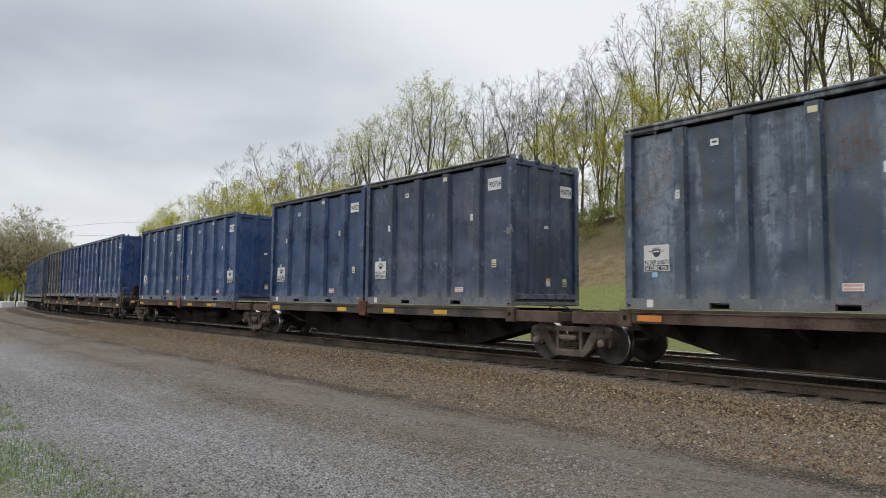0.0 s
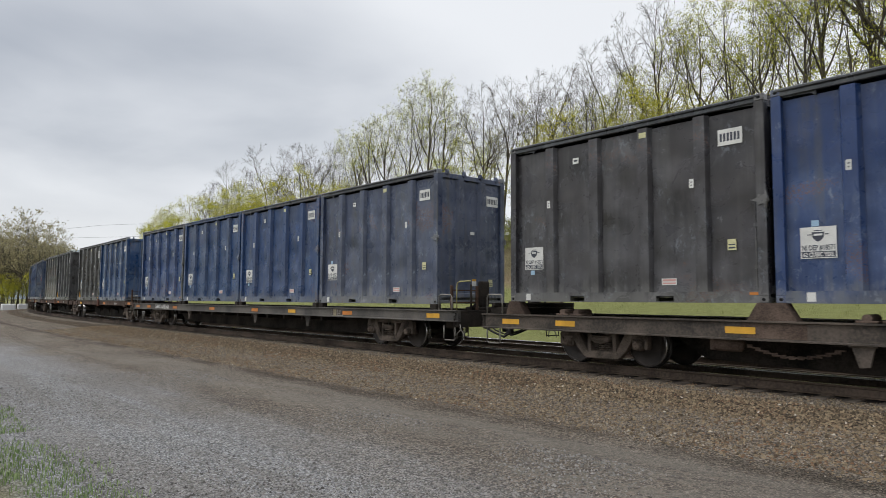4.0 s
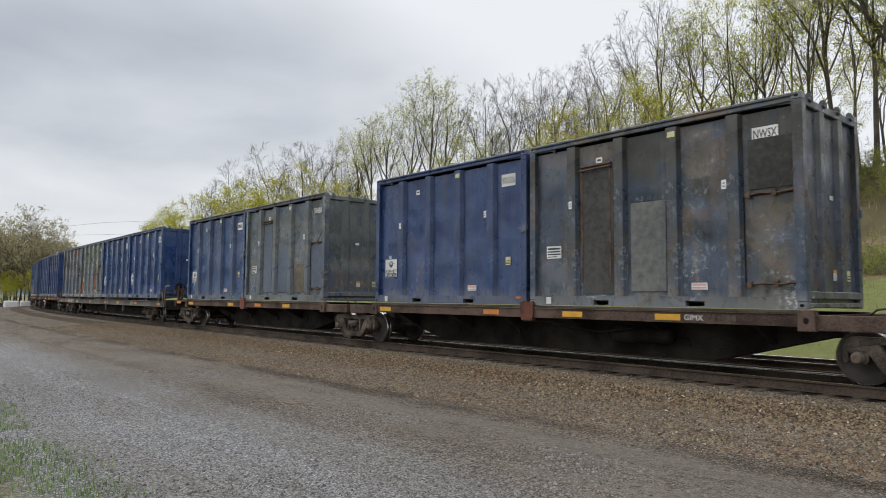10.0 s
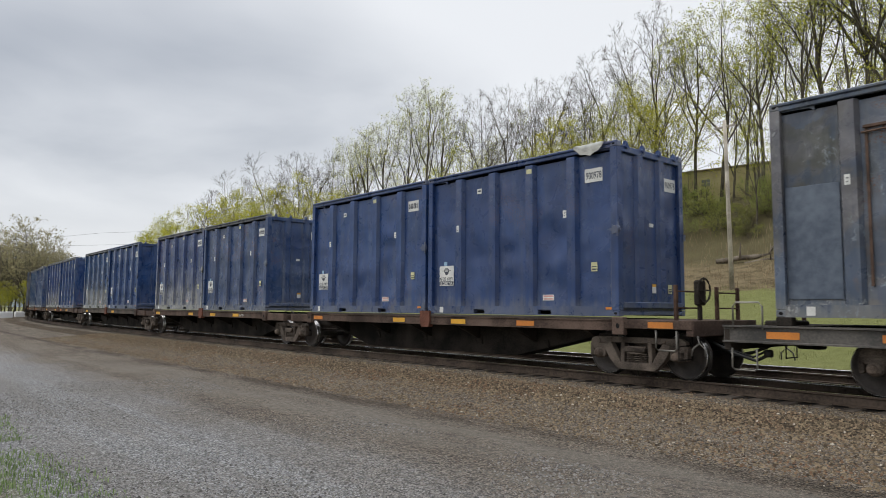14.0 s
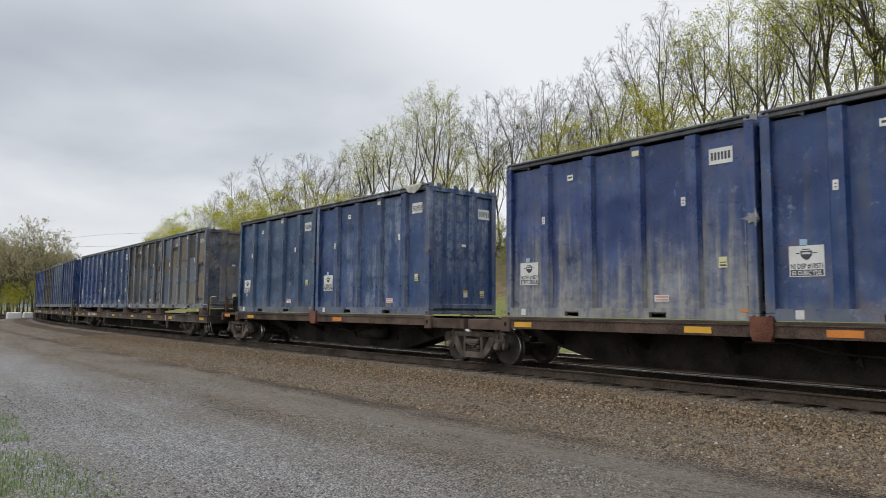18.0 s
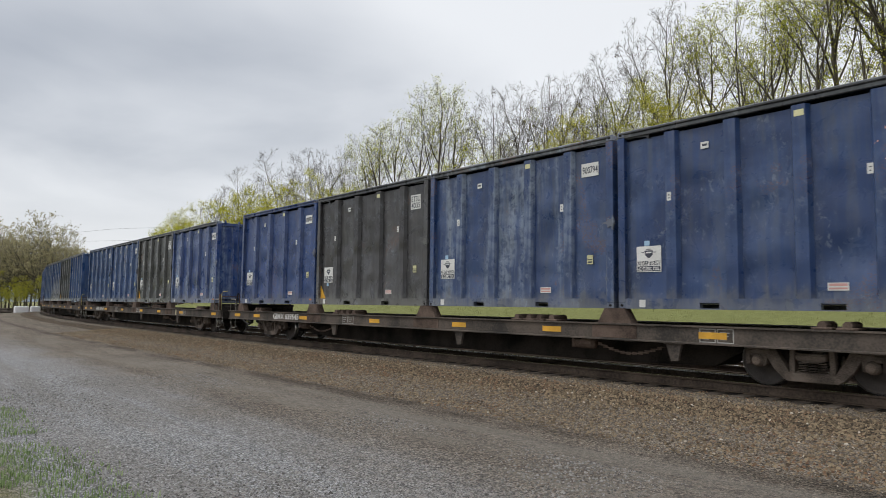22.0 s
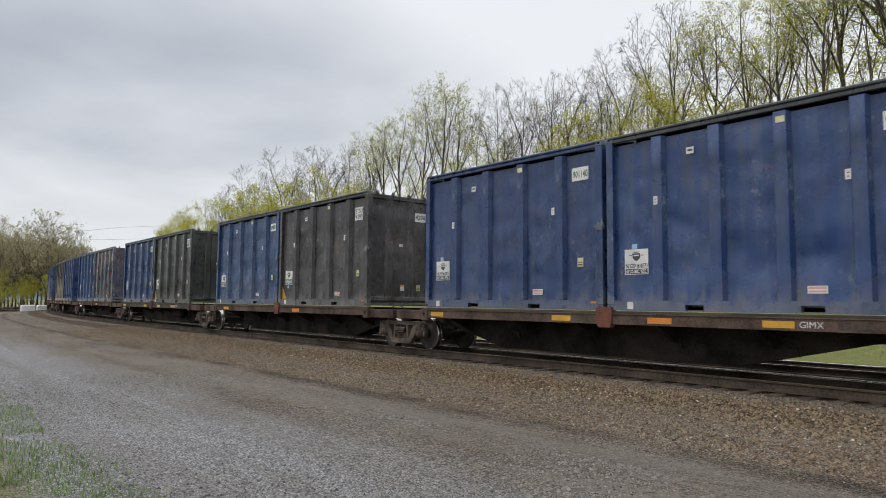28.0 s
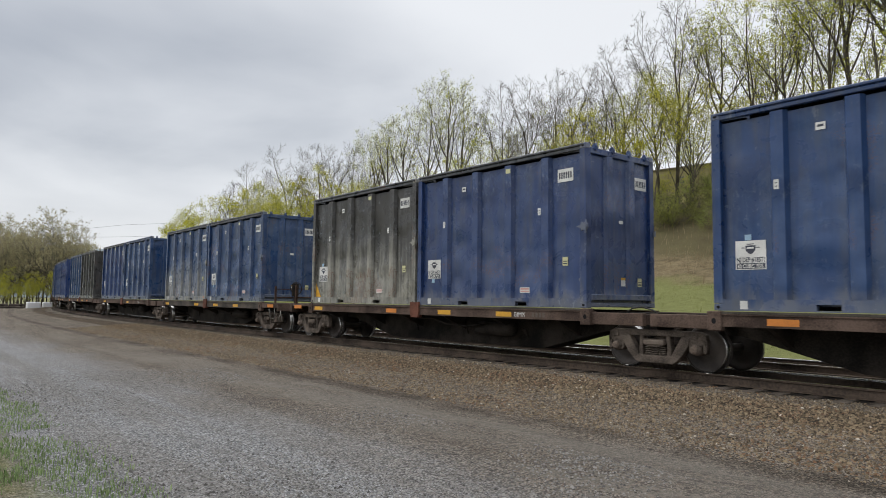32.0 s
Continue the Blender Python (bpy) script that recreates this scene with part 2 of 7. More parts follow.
TIE = plain("old_creosoted_tie", (0.055, 0.045, 0.038), 0.9, 0.0, 0.45, 9, (0.085, 0.072, 0.06), 0.5)
RUBBER = plain("black_hose", (0.02, 0.02, 0.02), 0.6)
YELLOW = plain("yellow_reflector", (0.62, 0.33, 0.03), 0.55, 0.0, 0.18, 8)
ORANGE = plain("orange_reflector", (0.55, 0.19, 0.03), 0.55, 0.0, 0.2, 8)
WHITE = plain("white_decal", (0.62, 0.62, 0.60), 0.6, 0.0, 0.14, 8)
CREAM = plain("yellowed_decal", (0.55, 0.53, 0.30), 0.6, 0.0, 0.16, 8)
PALEBLUE = plain("pale_blue_decal", (0.30, 0.45, 0.60), 0.6, 0.0, 0.1, 8)
PINK = plain("faded_red_decal", (0.55, 0.30, 0.27), 0.6, 0.0, 0.15, 8)
INK = plain("dark_print", (0.035, 0.04, 0.06), 0.6, 0.0, 0.2, 8)
# near-black that stands in for shade inside holes and open joints
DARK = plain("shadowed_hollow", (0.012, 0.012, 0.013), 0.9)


# ---- mesh helpers ----
class Geo:
    """Collects verts and faces, then makes a mesh."""

    def __init__(self):
        self.v, self.f, self.smooth = [], [], False

    def add(self, verts, faces):
        k = len(self.v)
        self.v += [tuple(p) for p in verts]
        self.f += [tuple(k + i for i in f) for f in faces]
        return self

    def box(self, x0, x1, y0, y1, z0, z1, c=0.0):
        if c <= 0:
            p = [(x, y, z) for x in (x0, x1) for y in (y0, y1) for z in (z0, z1)]
            return self.add(p, [(0, 1, 3, 2), (4, 6, 7, 5), (0, 4, 5, 1), (2, 3, 7, 6), (0, 2, 6, 4), (1, 5, 7, 3)])
        p, lo, hi = [], (x0, y0, z0), (x1, y1, z1)
        for sx in (0, 1):
            for sy in (0, 1):
                for sz in (0, 1):
                    corner = [hi[i] if q else lo[i] for i, q in enumerate((sx, sy, sz))]
                    for ax in range(3):
                        q = list(corner)
                        for i in range(3):
                            if i != ax:
                                q[i] += -c if (sx, sy, sz)[i] else c
                        p.append(q)
        n = lambda a, b, d, ax: (a * 4 + b * 2 + d) * 3 + ax
        f = []
        for ax in range(3):
            o = [i for i in range(3) if i != ax]
            for s in (0, 1):
                quad = []
                for a, b in ((0, 0), (1, 0), (1, 1), (0, 1)):
                    w = [0, 0, 0]
                    w[ax], w[o[0]], w[o[1]] = s, a, b
                    quad.append(n(*w, ax))
                f.append(tuple(quad if (s == 1) == (ax != 1) else quad[::-1]))
        for ax in range(3):
            o = [i for i in range(3) if i != ax]
            for a in (0, 1):
                for b in (0, 1):
                    w0, w1 = [0, 0, 0], [0, 0, 0]
                    w0[o[0]] = w1[o[0]] = a
                    w0[o[1]] = w1[o[1]] = b
                    w1[ax] = 1
                    f.append((n(*w0, o[0]), n(*w1, o[0]), n(*w1, o[1]), n(*w0, o[1])))
        for a in (0, 1):
            for b in (0, 1):
                for d in (0, 1):
                    f.append((n(a, b, d, 0), n(a, b, d, 1), n(a, b, d, 2)))
        return self.add(p, f)

    def prism(self, outline, axis, a, b):
        """A closed outline (pairs) drawn out along an axis from a to b."""
        put = {0: lambda u, w, t: (t, u, w), 1: lambda u, w, t: (u, t, w), 2: lambda u, w, t: (u, w, t)}[axis]
        n = len(outline)
        p = [put(u, w, a) for u, w in outline] + [put(u, w, b) for u, w in outline]
        return self.add(p, [tuple(range(n)), tuple(range(2 * n - 1, n - 1, -1))] + [(i, (i + 1) % n, n + (i + 1) % n, n + i) for i in range(n)])

    def tube(self, points, radii, sides=6, caps=True):
        """A tapered tube through the points."""
        rings = []
        pts = [Vector(p) for p in points]
        for i, p in enumerate(pts):
            d = (pts[min(i + 1, len(pts) - 1)] - pts[max(i - 1, 0)]).normalized()
            a = d.orthogonal().normalized()
            b = d.cross(a)
            r = radii if isinstance(radii, (int, float)) else radii[i]
            rings.append([p + (a * math.cos(k * math.tau / sides) + b * math.sin(k * math.tau / sides)) * r for k in range(sides)])
        v = [q for ring in rings for q in ring]
        f = [(i * sides + k, i * sides + (k + 1) % sides, (i + 1) * sides + (k + 1) % sides, (i + 1) * sides + k) for i in range(len(rings) - 1) for k in range(sides)]
        if caps:
            f += [tuple(range(sides))[::-1], tuple((len(rings) - 1) * sides + k for k in range(sides))]
        return self.add(v, f)

    def lathe(self, profile, axis_at, sides=24):
        """Turned about an axis along y through (x, z); profile: pairs (radius, y), closed."""
        x, z = axis_at
        n = len(profile)
        v = [(x + r * math.cos(k * math.tau / sides), y, z + r * math.sin(k * math.tau / sides)) for k in range(sides) for r, y in profile]
        f = [(k * n + i, k * n + (i + 1) % n, ((k + 1) % sides) * n + (i + 1) % n, ((k + 1) % sides) * n + i) for k in range(sides) for i in range(n)]
        return self.add(v, f)

    def mesh(self, name, mat, smooth=False, fix=True):
        me = bpy.data.meshes.new(name)
        me.from_pydata(self.v, [], self.f)
        if fix:
            bm = bmesh.new()
            bm.from_mesh(me)
            bmesh.ops.recalc_face_normals(bm, faces=bm.faces)
            bm.to_mesh(me)
            bm.free()
        for m in mat if isinstance(mat, (list, tuple)) else [mat]:
            me.materials.append(m)
        if smooth:
            me.polygons.foreach_set("use_smooth", [True] * len(me.polygons))
        me.update()
        return me


def piece(name, mesh, parent, m=None, label=""):
    """Links a mesh as one part under a thing or a part."""
    ob = new(name, mesh)
    ob.parent = parent
    if m is not None:
        ob.matrix_basis = m
    if label:
        tagged(ob, label)
    return ob


def empty(name, m=None):
    ob = new(name)
    ob.empty_display_size = 0.3
    if m is not None:
        ob.matrix_basis = m
    return ob


_words = {}


def words(text, height, mat, name="lettering", width=None, bold=0.0):
    """Lettering as a mesh in the xz plane, facing -y, its lower left corner at the origin."""
    key = (text, height, mat.name, width)
    if key not in _words:
        cu = bpy.data.curves.new(name, "FONT")
        cu.body, cu.size, cu.extrude, cu.resolution_u, cu.offset = text, height / 0.7, 0.0, 2, bold
        tmp = new("tmp", cu)
        bpy.context.view_layer.update()
        me = bpy.data.meshes.new_from_object(tmp.evaluated_get(bpy.context.evaluated_depsgraph_get()))
        bpy.data.objects.remove(tmp)
        bpy.data.curves.remove(cu)
        xs = [v.co.x for v in me.vertices]
        k = width / (max(xs) - min(xs)) if width else 1.0
        for v in me.vertices:
            v.co = ((v.co.x - min(xs)) * k, 0.0, v.co.y)
        me.materials.clear()
        me.materials.append(mat)
        me.name = name
        _words[key] = me
    return _words[key]


# ---- ground: one sheet, its height told by the distance from the line ----
def height_at(side, s):
    """Height of the ground: side > 0 is the lot, side < 0 the grass and the wooded hill."""
    prof = [(-900, 14), (-120, 12), (-70, 11.0), (-46, 10.6), (-39, 10.4), (-36, 9.6), (-31, 6.6), (-22, 2.9), (-19, 2.2), (-13, 0.9), (-8.2, -0.15), (-6.8, -0.42), (-5.9, -0.36), (-2.2, -0.30),
            (-1.9, -0.23), (1.9, -0.21), (2.3, -0.24), (5.2, -0.44), (6.5, -0.45), (400, -0.45)]
    h = np.interp(side, [a for a, b in prof], [b for a, b in prof])
    fade = np.interp(s, [-330, -190, -95, -50, -20], [0.06, 0.22, 0.62, 0.80, 1.0])
    return np.where(h > -0.1, (h + 0.1) * fade - 0.1, h)


def nearest(x, y):
    ss = np.arange(-640, 521, 2.0)
    px, py, pp = on_line(ss)
    best, bs = np.full(x.shape, 1e9), np.zeros(x.shape)
    for a, b, s in zip(px, py, ss):
        d = (x - a) ** 2 + (y - b) ** 2
        m = d < best
        best, bs = np.where(m, d, best), np.where(m, s, bs)
    px, py, pp = on_line(bs)
    along = (x - px) * np.cos(pp) + (y - py) * np.sin(pp)
    s2 = bs + np.clip(along, -2, 2)
    px, py, pp = on_line(s2)
    return s2, (x - px) * np.sin(pp) - (y - py) * np.cos(pp)


def axis(fine0, fine1, step, lo, hi, grow=1.12):
    a = list(np.arange(fine0, fine1 + 1e-6, step))
    d = step
    while a[-1] < hi:
        d *= grow
        a.append(a[-1] + d)
    d = step
    while a[0] > lo:
        d *= grow
        a.insert(0, a[0] - d)
    return np.array(a)


def ground_material():
    m, n, b = material("lot_and_grass", 0.95)
    uv = n.add("ShaderNodeUVMap").outputs[0]
    co = n.add("ShaderNodeTexCoord").outputs["Object"]
    side = n.add("ShaderNodeSeparateXYZ", i0=uv).outputs[1]
    wob = n.math("MULTIPLY_ADD", n.noise(co, 0.35, 5, 0.6), 3.0, -1.5)
    wob2 = n.math("MULTIPLY_ADD", n.noise(co, 1.7, 5, 0.65), 1.6, -0.8)
    pos = n.math("ADD", side, n.math("ADD", n.math("MULTIPLY", wob, 0.6), n.math("MULTIPLY", wob2, 0.5)))
    fine = n.noise(co, 70, 3, 0.75)
    grit = n.add("ShaderNodeTexVoronoi", Vector=co, Scale=44.0)
    grit2 = n.add("ShaderNodeTexVoronoi", Vector=co, Scale=24.0)
    tone = n.add("ShaderNodeSeparateXYZ", i0=grit.outputs["Color"]).outputs
    tone2 = n.add("ShaderNodeSeparateXYZ", i0=grit2.outputs["Color"]).outputs
    ruts = n.noise(n.scaled(uv, 0.10, 1.5, 1), 1.0, 5, 0.6)
    patch = n.noise(n.scaled(uv, 0.35, 0.8, 1), 0.9, 6, 0.65)
    # grey crushed stone: every chip its own tone, shade in the gaps painted dark
    stone = n.mix(tone[0], (0.150, 0.152, 0.156), (0.47, 0.472, 0.48))
    stone = n.mix(n.ramp(tone2[0], 0.62, 0.95, 0.0, 0.75), stone, (0.33, 0.325, 0.31))
    stone = n.mix(n.ramp(grit.outputs["Distance"], 0.40, 0.70, 0.0, 0.7), stone, (0.060, 0.060, 0.062))
    stone = n.mix(n.ramp(n.noise(co, 5.0, 4, 0.6), 0.55, 0.75, 0.0, 0.35), stone, (0.15, 0.135, 0.115))
    # brown dirt with chips trodden into it, the shade between them painted too
    dirt = n.mix(n.ramp(patch, 0.3, 0.7), (0.132, 0.113, 0.092), (0.190, 0.167, 0.139))
    chips = n.mix(tone[1], n.mix(1.0, dirt, (0.36, 0.36, 0.36), "MULTIPLY"), n.mix(1.0, dirt, (2.3, 2.28, 2.25), "MULTIPLY"))
    chips = n.mix(n.ramp(grit.outputs["Distance"], 0.42, 0.70, 0.0, 0.8), chips, (0.022, 0.018, 0.015))
    worn = n.math("MULTIPLY", n.ramp(n.noise(n.scaled(uv, 0.16, 0.9, 1), 1.0, 5, 0.6), 0.50, 0.64), n.ramp(side, 5.2, 6.2))
    dirt = n.mix(n.math("MULTIPLY_ADD", worn, -0.45, 0.85), dirt, chips)
    dirt = n.mix(n.math("MULTIPLY", worn, 0.45), dirt, (0.205, 0.188, 0.165))
    dirt = n.mix(n.math("MULTIPLY", n.ramp(tone2[1], 0.82, 0.93), 0.7), dirt, n.mix(tone2[2], (0.10, 0.060, 0.040), (0.31, 0.27, 0.22)))
    dirt = n.mix(n.math("MULTIPLY", n.ramp(tone2[2], 0.93, 0.97), 0.8), dirt, (0.022, 0.018, 0.016))
    track = n.math("MULTIPLY", n.ramp(ruts, 0.56, 0.70), n.ramp(side, 4.0, 9.5, 0.50, 0.15))
    dirt = n.mix(track, dirt, n.mix(1.0, chips, (0.45, 0.44, 0.43), "MULTIPLY"))
    pale = n.math("MULTIPLY", n.math("MULTIPLY", n.ramp(n.math("ADD", side, n.math("MULTIPLY", wob2, 0.4)), 5.7, 6.1), n.ramp(n.math("ADD", side, wob2), 6.7, 7.9, 1.0, 0.0)), n.ramp(n.noise(n.scaled(uv, 0.25, 0.9, 1), 1.0, 5, 0.65), 0.38, 0.58, 0.15, 0.65))
    pale = n.math("MULTIPLY", pale, n.ramp(n.add("ShaderNodeSeparateXYZ", i0=uv).outputs[0], -34.0, -16.0))
    dirt = n.mix(pale, dirt, n.mix(n.ramp(fine, 0.35, 0.7), (0.150, 0.135, 0.118), (0.270, 0.248, 0.220)))
    lot = n.mix(n.math("MULTIPLY", n.ramp(pos, 7.4, 9.6), n.ramp(ruts, 0.40, 0.60, 1.0, 0.70)), dirt, stone)
    turf = n.mix(n.noise(co, 3.0, 4), (0.125, 0.138, 0.046), (0.235, 0.245, 0.095))
    dry = n.mix(n.ramp(n.math("ADD", n.math("MULTIPLY", n.noise(co, 1.3, 5), 0.5), n.math("MULTIPLY", n.noise(co, 6.0, 6, 0.75), 0.5)), 0.36, 0.62), (0.105, 0.082, 0.046), (0.225, 0.178, 0.105))
    lawn = n.mix(n.ramp(n.math("ADD", side, n.math("MULTIPLY", wob, 1.2)), -20.5, -18.8), dry, turf)
    hill = n.mix(n.ramp(n.math("ADD", side, wob), -27.5, -24.5), n.mix(n.noise(co, 0.7, 5), (0.075, 0.062, 0.038), (0.145, 0.128, 0.062)), lawn)
    back = n.ramp(side, -7.8, -7.0)
    c = n.mix(back, hill, dirt)
    c = n.mix(n.ramp(side, 2.0, 3.0), c, lot)
    c = n.mix(n.ramp(n.math("ADD", side, n.math("MULTIPLY", wob2, 0.5)), 11.6, 12.3), c, n.mix(n.ramp(patch, 0.4, 0.7), turf, dirt))
    grain = n.noise(co, 13, 7, 0.78)
    band = n.math("MULTIPLY", n.math("MULTIPLY", n.ramp(n.math("ADD", side, n.math("MULTIPLY", wob2, 0.35)), 5.1, 5.35), n.ramp(n.math("ADD", side, n.math("MULTIPLY", wob2, 0.35)), 5.5, 6.0, 1.0, 0.0)), n.ramp(n.noise(n.scaled(uv, 0.3, 0.9, 1), 1.0, 5, 0.6), 0.40, 0.58, 0.1, 0.7))
    c = n.mix(band, c, n.mix(1.0, c, (0.30, 0.29, 0.28), "MULTIPLY"))
    coarse = n.mix(n.ramp(grain, 0.36, 0.64), n.mix(1.0, c, (0.42, 0.42, 0.42), "MULTIPLY"), n.mix(1.0, c, (1.60, 1.58, 1.56), "MULTIPLY"))
    c = n.mix(n.ramp(side, -7.2, -6.5, 0.0, 0.35), c, coarse)
    n.put(b, "Base Color", c)
    h = n.math("ADD", n.math("MULTIPLY", grit.outputs["Distance"], 0.6), n.math("ADD", n.math("MULTIPLY", fine, 0.6), n.math("MULTIPLY", n.noise(co, 9, 5), 1.5)))
    bump(n, b, h, 1.0, 0.04)
    return m


GROUND = ground_material()


def build_ground():
    xs, ys = axis(-46, 6, 0.8, -2600, 2600), axis(-4, 60, 0.7, -2600, 2600)
    X, Y = np.meshgrid(xs, ys, indexing="ij")
    S, D = nearest(X, Y)
    Z = height_at(D, S)
    rough = np.array([noise.noise((x * 0.5, y * 0.5, 0)) for x, y in zip(X.ravel(), Y.ravel())]).reshape(X.shape)
    near = np.array([noise.noise((x * 0.12, y * 0.12, 7)) for x, y in zip(X.ravel(), Y.ravel())]).reshape(X.shape)
    Z = Z + np.where(D < -20, near * 1.1 + rough * 0.25, np.where(D > 6, rough * 0.02 + near * 0.04, 0.0))
    Z = np.where(np.abs(D) > 600, Z - (np.abs(D) - 600) * 0.002, Z)
    w = len(ys)
    f = [(i * w + j, (i + 1) * w + j, (i + 1) * w + j + 1, i * w + j + 1) for i in range(len(xs) - 1) for j in range(w - 1)]
    me = bpy.data.meshes.new("ground")
    me.from_pydata(np.stack([X.ravel(), Y.ravel(), Z.ravel()], 1).tolist(), [], f)
    layer = me.uv_layers.new(name="UVMap")
    idx = np.empty(len(me.loops), dtype=np.int32)
    me.loops.foreach_get("vertex_index", idx)
    layer.data.foreach_set("uv", np.stack([S.ravel()[idx], D.ravel()[idx]], 1).astype(np.float32).ravel())
    me.materials.append(GROUND)
    me.polygons.foreach_set("use_smooth", [True] * len(me.polygons))
    return tagged(new("ground", me), "gravel and dirt lot beside the line, grass and wooded bank behind", "ground", kind="structure")


build_ground()

# ---- ballast, ties and rails ----
def ballast_material():
    """The packed bed between the loose stones: broken faces, fines, and gap shade painted dark."""
    m, n, b = material("crushed_stone_bed", 0.95)
    co = n.add("ShaderNodeTexCoord").outputs["Object"]
    vor = n.add("ShaderNodeTexVoronoi", Vector=co, Scale=19.0)
    vor2 = n.add("ShaderNodeTexVoronoi", Vector=co, Scale=34.0)
    tone = n.add("ShaderNodeSeparateXYZ", i0=vor.outputs["Color"]).outputs
    tone2 = n.add("ShaderNodeSeparateXYZ", i0=vor2.outputs["Color"]).outputs
    c = n.mix(tone[0], (0.042, 0.033, 0.024), (0.265, 0.208, 0.140))
    c = n.mix(n.ramp(tone[1], 0.6, 0.9, 0.0, 0.6), c, (0.19, 0.105, 0.062))
    c = n.mix(n.ramp(tone2[0], 0.3, 0.8, 0.0, 0.6), c, (0.20, 0.168, 0.125))
    c = n.mix(n.ramp(n.noise(co, 0.5, 5, 0.6), 0.45, 0.68, 0.0, 0.35), c, (0.16, 0.095, 0.056))
    # crevice shade between stones, painted in by cell distance
    gap_shade = n.math("MULTIPLY", n.ramp(vor.outputs["Distance"], 0.30, 0.62), 0.85)
    c = n.mix(gap_shade, c, (0.014, 0.012, 0.010))
    n.put(b, "Base Color", c)
    h = n.math("ADD", vor.outputs["Distance"], n.math("MULTIPLY", vor2.outputs["Distance"], 0.5))
    bump(n, b, n.math("MULTIPLY", h, -1.0), 1.0, 0.05)
    return m


def stone_material():
    m, n, b = material("loose_ballast_stones", 0.9)
    rnd = n.add("ShaderNodeNewGeometry").outputs["Random Per Island"]
    co = n.add("ShaderNodeTexCoord").outputs["Object"]
    pick = n.add("ShaderNodeTexWhiteNoise", Vector=n.add("ShaderNodeCombineXYZ", i0=n.math("MULTIPLY", rnd, 917.0), i1=0.3, i2=0.7).outputs[0])
    c = n.mix(rnd, (0.058, 0.045, 0.032), (0.325, 0.254, 0.166))
    rusty = n.math("MULTIPLY", n.ramp(pick.outputs["Value"], 0.55, 0.95), n.ramp(n.noise(co, 0.45, 4, 0.6), 0.40, 0.62, 0.15, 1.0))
    c = n.mix(n.math("MULTIPLY", rusty, 0.75), c, (0.22, 0.115, 0.066))
    c = n.mix(n.ramp(rnd, 0.986, 0.990), c, (0.52, 0.47, 0.39))
    n.put(b, "Base Color", n.mix(n.noise(co, 60, 3), c, n.mix(1.0, c, (0.6, 0.6, 0.6), "MULTIPLY")))
    bump(n, b, n.noise(co, 90, 3), 0.4, 0.006)
    return m


BED, STONE = ballast_material(), stone_material()


def sweep(name, section, mat, offset, s0, s1, step, closed=False, drop=0.0):
    """A section (side, height) swept along the line."""
    ss = np.arange(s0, s1 + step / 2, step)
    g = Geo()
    n = len(section)
    v = []
    for s in ss:
        for u, z in section:
            x, y, p = on_line(s, offset + u)
            v.append((float(x), float(y), z + drop))
    f = []
    for i in range(len(ss) - 1):
        for k in range(n if closed else n - 1):
            a, b = i * n + k, i * n + (k + 1) % n
            f.append((a, b, b + n, a + n))
    if closed:
        f += [tuple(range(n)), tuple(range((len(ss) - 1) * n, len(ss) * n))]
    g.add(v, f)
    return g.mesh(name, mat)


# near-black ballast: the shade under the train is put into its colour
SHADED_BED = plain("oil_dark_ballast", (0.009, 0.008, 0.0075), 0.9, 0.0, 0.5, 14, (0.017, 0.015, 0.013), 0.8)
BED_PROFILE = [(-2.9, -0.50), (-2.0, -0.235), (2.0, -0.225), (2.5, -0.245), (4.1, -0.375), (5.6, -0.47)]
tagged(new("ballast_bed", sweep("ballast_bed", BED_PROFILE, BED, 0.0, -640, 520, 4.0)), "grey-brown crushed stone ballast sloping to the lot", "ballast", kind="structure")
# far bed and the sheet between the rails both carry that painted shade
tagged(new("ballast_bed", sweep("ballast_bed", [(-2.9, -0.60), (-2.0, -0.24), (1.6, -0.24), (2.0, -0.30), (2.45, -0.235)], SHADED_BED, -4.3, -640, 520, 4.0, drop=-0.06)), "crushed stone ballast of the far track, shade painted near-black", "ballast", kind="structure")
tagged(new("oily_ballast", sweep("oily_ballast", [(-2.1, -0.24), (-1.7, -0.225), (-0.9, -0.205), (0.9, -0.205), (1.12, -0.222)], SHADED_BED, 0.0, -640, 520, 4.0)), "ballast between the rails, shade under the train painted near-black", "ballast", kind="structure")
RAIL_FOOT = [(-0.07, -0.185), (0.07, -0.185), (0.07, -0.172), (0.012, -0.155), (0.010, -0.045), (0.036, -0.034), (0.037, -0.008), (0.030, -0.001), (-0.030, -0.001), (-0.037, -0.008), (-0.036, -0.034), (-0.010, -0.045), (-0.012, -0.155), (-0.07, -0.172)]
